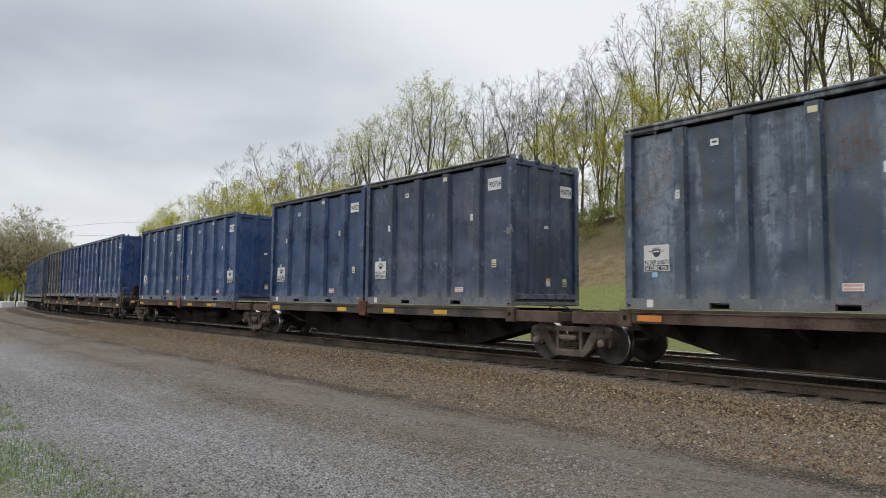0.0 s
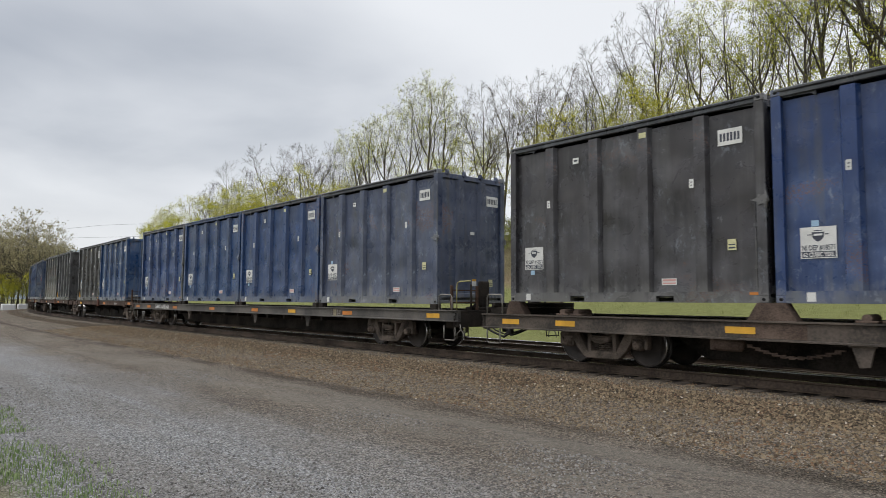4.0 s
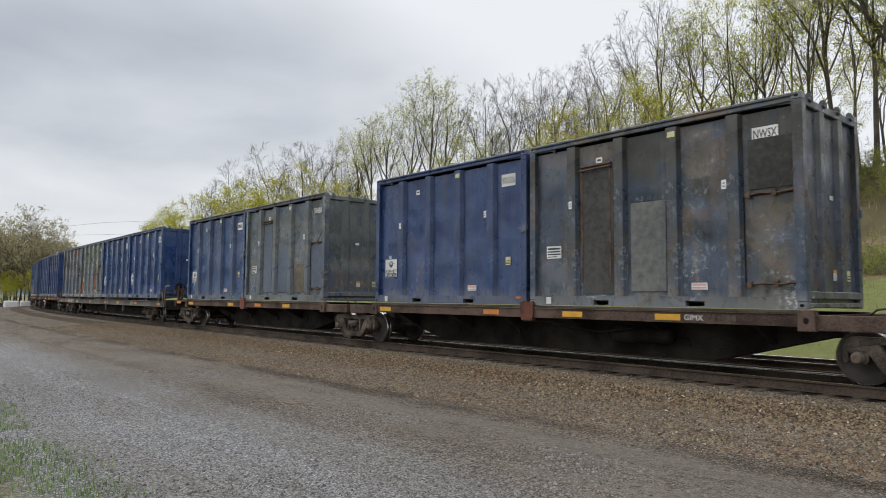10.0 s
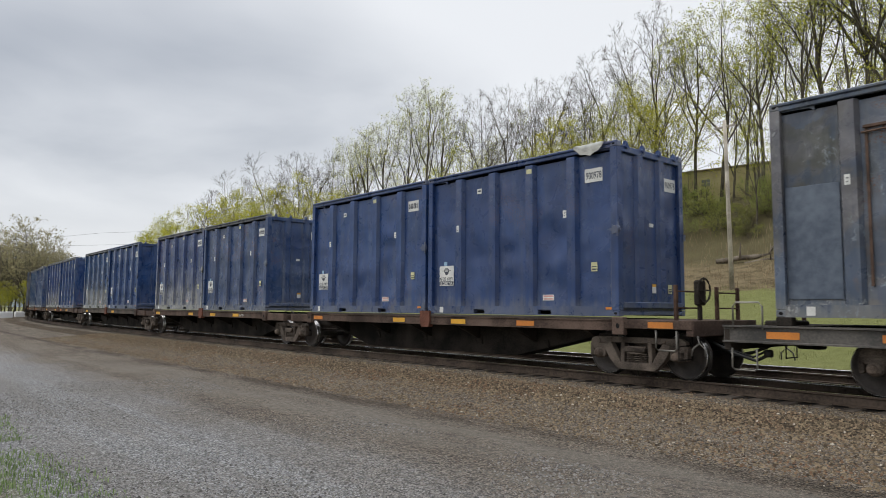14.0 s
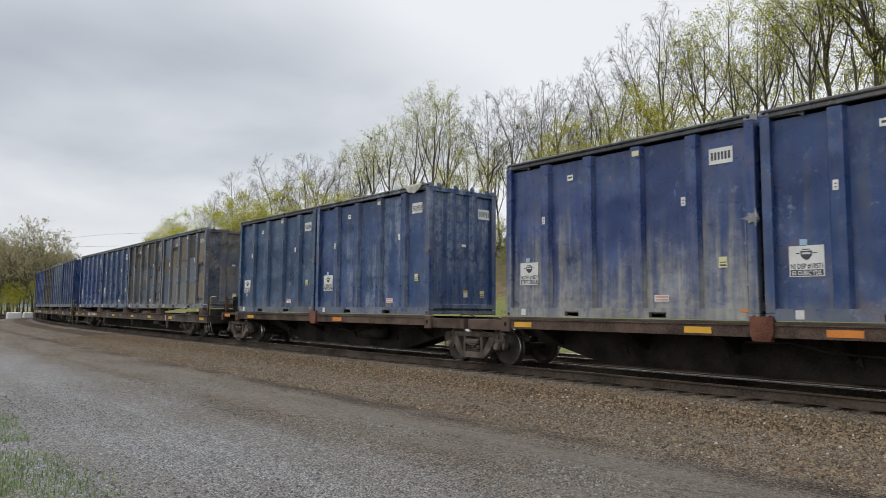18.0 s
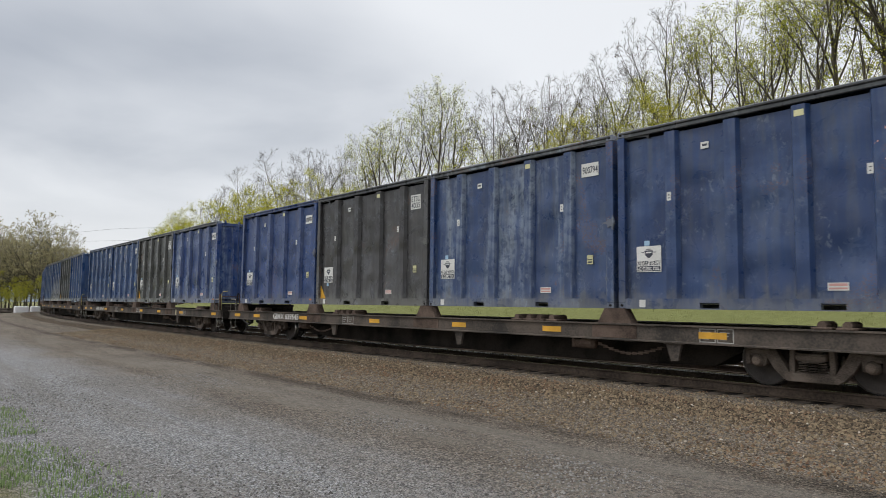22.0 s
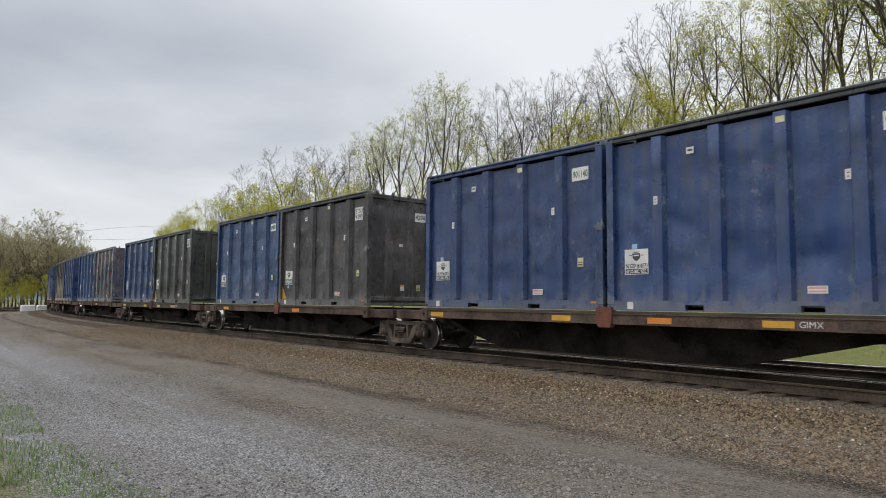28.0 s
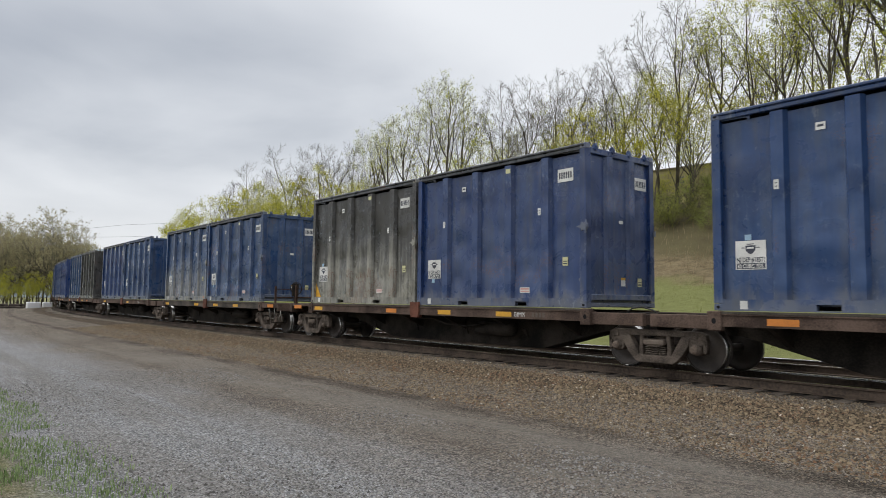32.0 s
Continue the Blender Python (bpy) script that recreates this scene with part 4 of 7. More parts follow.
def scrawl():
    """Looping spray-painted outlines: a row of arches and rounded bowls."""
    g = Geo()

    def stroke(pts):
        pts = [(-1.74 + (x + 1.6) * 0.86, 0.05 + (z - 0.14) * 0.88) for x, z in pts]
        pts = [pts[0]] + pts + [pts[-1]]
        line = []
        for i in range(1, len(pts) - 2):
            p0, p1, p2, p3 = (Vector(q) for q in pts[i - 1:i + 3])
            for k in range(9):
                t = k / 9
                q = 0.5 * (2 * p1 + (p2 - p0) * t + (2 * p0 - 5 * p1 + 4 * p2 - p3) * t * t + (3 * p1 - p0 - 3 * p2 + p3) * t ** 3)
                line.append((q.x, on_wall(q.x, q.y), q.y))
        for a, b in zip(line, line[1:]):
            u = Vector((b[0] - a[0], 0, b[2] - a[2]))
            if u.length > 1e-4:
                w = Vector((-u.z, 0, u.x)).normalized() * 0.0115
                a, b = Vector(a) - u * 0.3, Vector(b) + u * 0.3
                g.add([a - w, b - w, b + w, a + w], [(0, 1, 2, 3)])

    for x0, x1, top, left, right in ((-1.60, -1.22, 1.23, 0.42, 0.62), (-1.22, -0.83, 1.26, 0.98, 0.70), (-0.83, -0.44, 1.29, 1.05, 0.64), (-0.44, -0.07, 1.26, 1.08, 0.42), (-0.12, 0.39, 1.32, 1.18, 0.80)):
        m = (x0 + x1) / 2
        stroke([(x0, left), (x0 + 0.01, (left + top) / 2 + 0.1), (m - 0.12, top - 0.06), (m, top), (m + 0.13, top - 0.08), (x1 - 0.01, (right + top) / 2), (x1, right)])
    stroke([(0.39, 0.80), (0.46, 0.52), (0.40, 0.40), (0.20, 0.34), (0.03, 0.14)])
    for x0, x1, top, foot in ((-1.49, -1.00, 0.63, 0.18), (-1.00, -0.55, 0.73, 0.38)):
        m = (x0 + x1) / 2
        stroke([(x0, top - 0.20), (m - 0.10, top - 0.03), (m + 0.04, top), (x1 - 0.05, top - 0.14), (x1, foot)])
    stroke([(-0.46, 0.80), (-0.40, 0.62), (-0.47, 0.42), (-0.62, 0.36), (-0.70, 0.42)])
    stroke([(-0.36, 0.66), (-0.28, 0.40), (-0.20, 0.16)])
    return g.mesh("spray_paint", plain("pale_spray_paint", (0.42, 0.47, 0.54), 0.6, 0.0, 0.25, 9))


# runs of spilt paint by container number: colour, then x, z and width down the run
RUNS = {
    "900341": ("faded_red", (1.92, 2.86, 0.03), (2.08, 2.62, 0.05), (2.20, 2.30, 0.03), (2.42, 2.12, 0.02), (2.34, 2.02, 0.02)),
    "900419": ("white", (-0.20, 3.35, 0.05), (-0.14, 2.95, 0.09), (-0.20, 2.50, 0.06), (-0.08, 2.10, 0.05), (-0.12, 1.60, 0.03)),
    "900118": ("white", (0.72, 3.20, 0.08), (0.66, 2.90, 0.10), (0.72, 2.50, 0.04), (0.80, 2.10, 0.09), (0.76, 1.85, 0.06)),
    "LWT 150516": ("cream", (-0.02, 2.30, 0.03), (0.02, 1.70, 0.10), (0.14, 1.20, 0.12), (0.22, 0.72, 0.22), (0.30, 0.40, 0.30), (0.52, 0.30, 0.22)),
    "ESIU 10002": ("white", (0.05, 2.60, 0.08), (0.02, 2.20, 0.10), (0.08, 1.70, 0.06), (0.04, 1.20, 0.08), (0.10, 0.80, 0.05)),
}
RUN_PAINT = {"white": WHITE, "cream": plain("cream_paint_run", (0.46, 0.44, 0.34), 0.7, 0.0, 0.2, 9), "faded_red": PINK}


def paint_run(colour, *rows):
    """A broken, ragged run of paint down the wall, with flecks beside it."""
    rng = random.Random(len(rows) * 31 + int(abs(rows[0][0]) * 100))
    g = Geo()
    for (x0, z0, w0), (x1, z1, w1) in zip(rows, rows[1:]):
        n = max(3, int(math.hypot(x1 - x0, z1 - z0) / 0.035))
        for i in range(n):
            if rng.random() < 0.10:
                continue
            u = i / n
            x, z, w = x0 + (x1 - x0) * u + rng.gauss(0, 0.012), z0 + (z1 - z0) * u, (w0 + (w1 - w0) * u) * rng.uniform(0.35, 1.0)
            for k in range(1 + int(w > 0.07)):
                q = x + rng.uniform(-0.6, 0.6) * w * k
                y, ww, h = on_wall(q, z) - 0.002, w * rng.uniform(0.3, 0.6), rng.uniform(0.02, 0.05)
                g.add([(q - ww, y, z + rng.uniform(-0.01, 0.01)), (q - ww * 0.3, y, z - h), (q + ww * 0.5, y, z - h * 0.9), (q + ww, y, z + rng.uniform(-0.01, 0.02)), (q, y, z + h * 0.8)], [(0, 1, 2, 3, 4)])
        for i in range(5):
            q, z, r = x0 + rng.gauss(0, 0.16), z0 + (z1 - z0) * rng.random(), rng.uniform(0.006, 0.016)
            y = on_wall(q, z) - 0.002
            g.add([(q - r, y, z), (q, y, z - r * 1.6), (q + r, y, z), (q, y, z + r)], [(0, 1, 2, 3)])
    return g.mesh("paint_run", RUN_PAINT[colour], False, False)


def container(colour, wear, seed, number="", marks="", plates=(), far=False):
    """One waste container with its parts and decals, standing at the origin."""
    root = empty("waste_container")
    olive, flip, odd = "o" in marks, "f" in marks, "p" in marks
    rng = random.Random(seed * 7 + 3)
    tint = (*[c * rng.uniform(0.88, 1.12) for c in colour], seed + min(0.99, wear))
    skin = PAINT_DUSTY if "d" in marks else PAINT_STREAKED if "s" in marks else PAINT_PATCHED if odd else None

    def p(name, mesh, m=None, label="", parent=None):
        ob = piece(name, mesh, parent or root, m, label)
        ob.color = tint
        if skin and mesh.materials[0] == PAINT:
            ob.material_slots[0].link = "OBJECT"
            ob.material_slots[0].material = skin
        return ob

    p("side_wall", C["sheets"][seed % 6])
    p("side_wall", C["far"])
    for r in RIBS:
        p("rib", C["rib"], pose(r, 0, 0))
    p("bottom_rail", C["rail"])
    p("bottom_rail", C["far_rail"])
    grimy = (0.030, 0.033, 0.038) if wear > 0.4 else tuple(c * 0.75 for c in tint[:3])
    for top in (p("top_rail", C["top"], pose(0, -HY + 0.08, 0)), p("top_rail", C["top"], pose(0, HY - 0.08, 0, 0, 0, 180))):
        top.color = (*grimy, tint[3])
    for sx in (1, -1):
        for sy in (1, -1):
            x, y = sx * (HX - 0.085), sy * (HY - 0.085)
            p("corner_post", C["post"], pose(x, y, 0, 0, 0, {(1, -1): 0, (1, 1): 90, (-1, 1): 180, (-1, -1): -90}[sx, sy]))
            for z in (0.0, CH - 0.125):
                p("corner_casting", C["casting" if sy < 0 else "casting_far"], pose(x, y, z))
    p("end_wall", C["end"])
    for y in (-0.42, 0.42):
        p("end_rib", C["end_rib"], pose(0, y, 0))
    p("end_sill", C["sill"])
    p("end_header", C["header"])
    p("end_wall", C["rear"])
    p("roof_sheet", C["roof"])
    p("floor_pan", C["floor"])
    if not odd:
        p("door_latch", C["latch"], pose(HX - 0.03, -HY + 0.01, 1.80) if not flip else pose(-HX + 0.06, -HY + 0.01, 1.80, 0, 180, 0))
        p("lock_rod", C["lock_rod"], pose((-1 if flip else 1) * (HX - 0.22), FACE - 0.02, 1.0))
    p("door_hinge", C["hinge"], pose(HX + 0.02, HY - 0.02, 1.80))
    if "k" in marks:
        for ob in root.children:
            if ob.name.split(".")[0] in ("end_wall", "end_rib", "end_sill", "end_header", "door_latch", "lock_rod") or (ob.name.split(".")[0] in ("corner_post", "corner_casting") and ob.location.x > 0):
                ob.color = (0.040, 0.041, 0.043, tint[3])
    f = FACE - 0.008

    def d(key, x, z, y=None, label=""):
        return piece(D[key].name.split(".")[0], D[key], root, pose(x, f if y is None else y, z), label)

    # repair plates: bay 0 to 4 from the rear, lower and upper edge, kind
    edges = (-2.86, -1.62, -0.40, 0.82, 2.04, 2.86)
    for bay, z0, z1, key in plates:
        x0 = edges[bay] + (0.04 if bay else 0)
        piece("repair_plate", plate_mesh(key, 0.80 if bay else 0.86, z1 - z0), root, pose(x0, FACE - 0.012, z0), {"r": "rust-brown bare steel plate", "b": "blue painted plate", "g": "pale grey plate", "d": "dark plate", "t": "tan rusted plate"}[key])
    if odd:
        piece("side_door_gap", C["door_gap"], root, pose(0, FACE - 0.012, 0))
        for z in (2.0, 0.42):
            piece("door_bar", C["bar"], root, pose(2.0, FACE - 0.03, z), "rusty door bar")
        piece("chain", C["cable"], root, pose(2.45, FACE - 0.05, 2.02), "rusty chain")
        if "h" in marks:
            piece("hatch_frame", C["hatch"], root, pose(-1.22, FACE - 0.012, 0))
        if "t" in marks:
            for z in (1.95, 0.40):
                piece("tie_strap", C["strap"], root, pose(2.05, FACE - 0.06, z), "red strap tied through the door bar")
        d("notice", 2.2 if "n" in marks else -2.6, 1.05, FACE - 0.013)
    else:
        sx = 2.05 if flip else -2.66
        sign = d("sign", sx, 0.74, None, "white permit sign with a dark crest")
        if not far:
            piece("crest_field", D["crest_in"], sign, pose(0, 0, 0.13))
            piece("lettering", words("NJ DEP #18571", 0.085, INK, width=0.51, bold=0.003), sign, pose(0.025, -0.0042, 0.135))
            piece("lettering", words("62 CUBIC YDS.", 0.070, WHITE, width=0.48, bold=0.003), sign, pose(0.04, -0.0056, 0.03))
            d("blue", sx + 0.18, 1.27 if rng.random() < 0.6 else 0.62)
    if number == "-":
        d("plate_bars", 2.16, 2.88, None, "white panel with the container number")
        piece("number_panel", D["plate_bars"], root, pose(HX - 0.072, 0.62, 2.82) @ TURN)
    elif number:
        rows = number.split(" ")
        if odd and len(rows) == 1:
            piece("lettering", words(number, 0.19, WHITE, width=0.62, bold=0.004), root, pose(2.08, FACE - 0.014, 3.02), "worn white stencilled number")
        else:
            plate = d("plate2" if len(rows) > 1 else "plate", 2.16, 2.78 if len(rows) > 1 else 2.88, FACE - 0.013 if odd else None, "white panel with the container number")
            for i, text in enumerate(rows):
                piece("lettering", words(text, 0.155, INK, width=0.41, bold=0.003), plate, pose(0.03, -0.004, (0.225 - 0.19 * i) if len(rows) > 1 else 0.07))
        if not odd:
            q = piece("number_panel", D["plate"], root, pose(HX - 0.072, 0.62, 2.82) @ TURN)
            piece("lettering", words(rows[-1], 0.15, INK, width=0.41, bold=0.003), q, pose(0.03, -0.004, 0.08))
    if number in RUNS:
        piece("paint_run", paint_run(*RUNS[number]), root, None, "ragged run of spilt paint")
    if "w" in marks:
        piece("torn_cover", C["tarp"], root, None, "torn pale cloth cover at the top edge")
    for x, z in ((-1.90, 2.12), (1.62, 2.16)):
        d("tag", x, z, -HY + 0.0005)
    d("yellow_top", 0.54, 3.30, -HY + 0.0005)
    if far:
        return root
    d("square", -1.22, 3.05, None)
    if not odd:
        d("cream", (-2.5 if flip else 2.30), 0.95)
    d("pink", 0.95, 0.335)
    d("foot", -2.55, 0.03, -HY + 0.002)
    if rng.random() < 0.6 and not odd:
        d("reflector", 2.72, 0.14, -HY + 0.002)
    ey = HX - 0.070
    piece("small_decal", D["tee"], root, pose(ey, -0.02, 1.95) @ TURN)
    piece("warning_decal", D["caution"], root, pose(ey, 0.05, 0.50) @ TURN)
    piece("small_decal", D["cream"], root, pose(ey, 0.70, 0.50) @ TURN)
    if olive:
        d("triangle", -HX + 0.17, 0.206)
    return root


# ---- rail cars; x forward, origin on the rail tops under the middle ----
def side_frame():
    """Cast side frame of a truck, in the xz plane, with its windows open; 1.8 m between axles."""
    g = Geo()
    y0, y1 = -0.07, 0.07
    g.prism([(-1.12, 0.62), (-1.10, 0.74), (-0.98, 0.80), (0.98, 0.80), (1.10, 0.74), (1.12, 0.62), (0.98, 0.63), (0.62, 0.68), (-0.62, 0.68), (-0.98, 0.63)], 1, y0, y1)
    for s in (1, -1):
        g.prism([(s * 1.12, 0.63), (s * 0.74, 0.66), (s * 0.75, 0.40), (s * 0.80, 0.36), (s * 0.83, 0.40), (s * 0.84, 0.56), (s * 1.04, 0.56), (s * 1.12, 0.52)], 1, y0, y1)
        g.prism([(s * 0.78, 0.66), (s * 0.60, 0.69), (s * 0.36, 0.29), (s * 0.30, 0.19), (s * 0.46, 0.17), (s * 0.62, 0.33), (s * 0.74, 0.52)], 1, y0 - 0.015, y1)
        g.prism([(s * 0.26, 0.69), (s * 0.35, 0.69), (s * 0.37, 0.40), (s * 0.36, 0.22), (s * 0.27, 0.22), (s * 0.28, 0.42)], 1, y0 - 0.01, y1)
    g.prism([(-0.50, 0.20), (-0.40, 0.14), (0.40, 0.14), (0.50, 0.20), (0.38, 0.29), (-0.38, 0.29)], 1, y0 - 0.02, y1)
    g.box(-0.27, 0.27, y0 + 0.02, y1, 0.28, 0.31, 0.005)
    for s in (1, -1):
        g.tube([(s * 0.9, y0 - 0.03, 0.70), (s * 0.9, y0 + 0.02, 0.70)], 0.05, 8)
        g.box(s * 0.62 - 0.05, s * 0.62 + 0.05, y0 - 0.025, y0, 0.70, 0.775, 0.01)
        g.prism([(s * 1.13, 0.64), (s * 1.06, 0.66), (s * 1.03, 0.40), (s * 1.09, 0.37), (s * 1.12, 0.42)], 1, y0, y1)
    me = g.mesh("side_frame", CAST)
    bm = bmesh.new()
    bm.from_mesh(me)
    bmesh.ops.bevel(bm, geom=[e for e in bm.edges if e.calc_length() > 0.06], offset=0.011, segments=1, affect="EDGES")
    bm.to_mesh(me)
    bm.free()
    return me


def coil(x, r, z0, z1, turns):
    pts = [(x + r * math.cos(a * 0.7854), r * math.sin(a * 0.7854), z0 + (z1 - z0) * a / (turns * 8)) for a in range(turns * 8 + 1)]
    return Geo().tube(pts, 0.014, 4)


def bright_rim(me, n):
    """Polished running surface and rim edge on a turned wheel of n profile edges."""
    for poly in me.polygons:
        poly.material_index = 1 if poly.index % n in (6, 7, 8) else 0
    return me


K = {
    "frame": side_frame(),
    "spring": coil(0, 0.07, 0.30, 0.47, 4).mesh("spring", CAST, True),
    "bolster": Geo().box(-0.24, 0.24, -1.16, 1.16, 0.50, 0.60, 0.02).box(-0.17, 0.17, -0.9, 0.9, 0.58, 0.76, 0.02).tube([(0, 0, 0.74), (0, 0, 0.9)], 0.22, 14).mesh("bolster", CAST),
    "wedge": Geo().prism([(-0.25, 0.62), (0.25, 0.62), (0.22, 0.50), (0.10, 0.47), (-0.10, 0.47), (-0.22, 0.50)], 1, -0.09, 0.05).mesh("bolster_end", CAST),
    "bearing": Geo().lathe([(0.0, -0.14), (0.07, -0.14), (0.10, -0.11), (0.115, -0.05), (0.115, 0.08), (0.0, 0.08)], (0, 0), 14).mesh("axle_bearing", CAST),
    "cap": Geo().lathe([(0.0, -0.175), (0.055, -0.17), (0.075, -0.16), (0.08, -0.135), (0.0, -0.135)], (0, 0), 12).tube([(0.035, -0.19, 0.02), (0.035, -0.165, 0.02)], 0.013, 6).tube([(-0.035, -0.19, 0.02), (-0.035, -0.165, 0.02)], 0.013, 6).tube([(0, -0.19, -0.04), (0, -0.165, -0.04)], 0.013, 6).mesh("bearing_cap", CAP_STEEL),
    "adapter": Geo().box(-0.14, 0.14, -0.07, 0.07, 0.53, 0.60, 0.015).mesh("bearing_adapter", CAST),
    "wheel": bright_rim(Geo().lathe([(0.06, 0.02), (0.10, -0.04), (0.15, -0.035), (0.24, -0.005), (0.36, 0.0), (0.39, -0.035), (0.436, -0.036), (0.452, -0.026), (0.455, 0.06), (0.457, 0.085), (0.485, 0.095), (0.48, 0.12), (0.39, 0.12), (0.36, 0.06), (0.22, 0.05), (0.12, 0.10), (0.06, 0.10)], (0, 0), 30).mesh("wheel", [WHEEL, TREAD], True), 17),
    "axle": Geo().tube([(0, -0.9, 0), (0, 0.9, 0)], 0.085, 10).mesh("axle", WHEEL),
    "beam": Geo().tube([(0, -0.72, 0), (0, 0.72, 0)], 0.05, 6).mesh("brake_beam", CAST),
    "shoe": Geo().prism([(0.0, -0.16), (0.05, -0.15), (0.035, 0.0), (0.05, 0.15), (0.0, 0.16), (-0.03, 0.0)], 1, -0.05, 0.05).mesh("brake_shoe", CAST),
}


def truck(parent, x):
    """A two-axle freight truck under its car: part with sub-parts. Returns its wheel sets."""
    t = piece("truck", K["bolster"], parent, pose(x, 0, 0), "rust-brown cast steel freight truck")
    for s in (-1, 1):
        piece("side_frame", K["frame"], t, pose(0, s * 1.02, 0))
        piece("bolster_end", K["wedge"], t, pose(0, s * 1.05, 0))
        for a in (-0.16, 0.0, 0.16):
            if s < 0:
                piece("spring", K["spring"], t, pose(a, s * 1.04, 0))
        for ax in (0.9, -0.9):
            if s < 0:
                piece("axle_bearing", K["bearing"], t, pose(ax, s * 1.02, 0.457))
                piece("bearing_cap", K["cap"], t, pose(ax, s * 1.02, 0.457))
                piece("bearing_adapter", K["adapter"], t, pose(ax, s * 1.02, 0))
    for ax in (0.9, -0.9):
        piece("brake_beam", K["beam"], t, pose(ax * 0.42, 0, 0.34))
        for s in (-1, 1):
            piece("brake_shoe", K["shoe"], t, pose(ax + (-0.49 if ax > 0 else 0.49), s * 0.76, 0.44, 0, 0, 0 if ax < 0 else 180))
            w = piece("wheel", K["wheel"], t, None, "rusty steel wheel with a bright tread")
            w.matrix_parent_inverse = pose(ax, s * 0.72, 0.457, 0, 0, 0 if s < 0 else 180)
            WHEELS.append((w, s))
        piece("axle", K["axle"], t, pose(ax, 0, 0.457))


WHEELS = []
U = {}
POST_RUST = plain("dark_rusted_post", (0.055, 0.034, 0.026), 0.85, 0.0, 0.4, 9, (0.085, 0.052, 0.038), 0.4)
US = (-1.31, -1.19)
SILL = [(US[0], 0.93), (US[1], 0.93), (US[1], 1.13), (US[1] + 0.1, 1.13), (US[1] + 0.1, 1.16), (US[0] - 0.02, 1.16), (US[0] - 0.02, 1.135), (US[0], 1.13)]
U["sill"] = Geo().prism(SILL, 0, -6.25, 6.25).mesh("side_sill", STEEL_GREY)
U["sill_red"] = Geo().prism(SILL, 0, -6.25, 6.25).mesh("side_sill", STEEL_RED)
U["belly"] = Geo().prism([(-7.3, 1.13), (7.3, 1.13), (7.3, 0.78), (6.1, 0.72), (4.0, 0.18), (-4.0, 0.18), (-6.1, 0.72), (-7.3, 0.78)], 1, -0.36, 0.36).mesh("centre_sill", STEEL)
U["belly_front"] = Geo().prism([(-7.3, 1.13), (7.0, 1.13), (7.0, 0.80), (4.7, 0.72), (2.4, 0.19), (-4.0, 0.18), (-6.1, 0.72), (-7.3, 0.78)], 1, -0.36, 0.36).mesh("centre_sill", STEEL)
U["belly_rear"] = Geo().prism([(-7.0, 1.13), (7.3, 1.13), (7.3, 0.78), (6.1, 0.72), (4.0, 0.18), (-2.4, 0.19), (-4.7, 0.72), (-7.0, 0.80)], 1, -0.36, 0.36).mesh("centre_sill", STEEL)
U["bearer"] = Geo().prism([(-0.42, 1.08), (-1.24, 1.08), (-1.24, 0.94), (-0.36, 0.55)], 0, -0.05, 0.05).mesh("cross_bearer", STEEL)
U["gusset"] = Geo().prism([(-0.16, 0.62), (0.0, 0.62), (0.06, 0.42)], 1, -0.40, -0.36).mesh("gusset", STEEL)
U["end"] = Geo().box(6.2, 7.55, -1.27, -1.12, 0.87, 1.13, 0.012).box(6.2, 7.55, 1.12, 1.27, 0.87, 1.13, 0.012).box(7.25, 7.55, -1.12, 1.12, 0.90, 1.10).box(6.2, 6.5, -1.12, 1.12, 0.92, 1.10).mesh("end_frame", STEEL_RED)
U["bracket"] = Geo().box(-0.14, 0.14, -1.345, -1.2, 0.85, 1.21, 0.015).mesh("corner_bracket", STEEL_RED)
U["mid"] = Geo().prism([(-0.20, 1.29), (0.20, 1.29), (0.20, 1.0), (0.15, 0.86), (-0.15, 0.86), (-0.20, 1.0)], 1, -1.36, -1.2).mesh("centre_bracket", plain("red_oxide_bracket", (0.115, 0.048, 0.034), 0.8, 0.0, 0.35, 6, (0.15, 0.066, 0.046), 0.3))
# disc laid on the bracket, its hole's shade given by colour alone
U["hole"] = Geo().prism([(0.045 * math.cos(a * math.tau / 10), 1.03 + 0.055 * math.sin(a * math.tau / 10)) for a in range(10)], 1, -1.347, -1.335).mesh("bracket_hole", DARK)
U["patch"] = Geo().box(-0.27, 0.27, -0.003, 0.0, 0, 0.12).mesh("reflector", YELLOW)
U["patch2"] = Geo().box(-0.27, 0.27, -0.003, 0.0, 0, 0.12).mesh("reflector", ORANGE)
U["worn"] = Geo().box(0, 0.07, -0.003, 0, 0, 0.11).box(0.11, 0.18, -0.003, 0, 0, 0.11).box(0.22, 0.29, -0.003, 0, 0, 0.11).box(0.33, 0.40, -0.003, 0, 0, 0.11).mesh("worn_marks", STEEL_GREY)
# added strip, coloured dark for the shaded gap below the containers
U["strip"] = Geo().box(-6.2, 6.2, US[0] - 0.012, US[1], 1.161, 1.206, 0.003).mesh("deck_strip", plain("dark_deck_strip", (0.07, 0.062, 0.052), 0.9, 0.0, 0.4, 4))
U["tank"] = Geo().tube([(-0.7, 0, 0), (-0.62, 0, 0), (0.62, 0, 0), (0.7, 0, 0)], [0.10, 0.18, 0.18, 0.10], 12).mesh("air_tank", STEEL, True)
U["pipe"] = Geo().tube([(-2.0, 0, 0.1), (-1.2, 0, 0.12), (-0.6, 0, -0.02), (0.3, 0, -0.06), (1.0, 0, 0.05)], 0.02, 5).mesh("brake_pipe", STEEL, True)
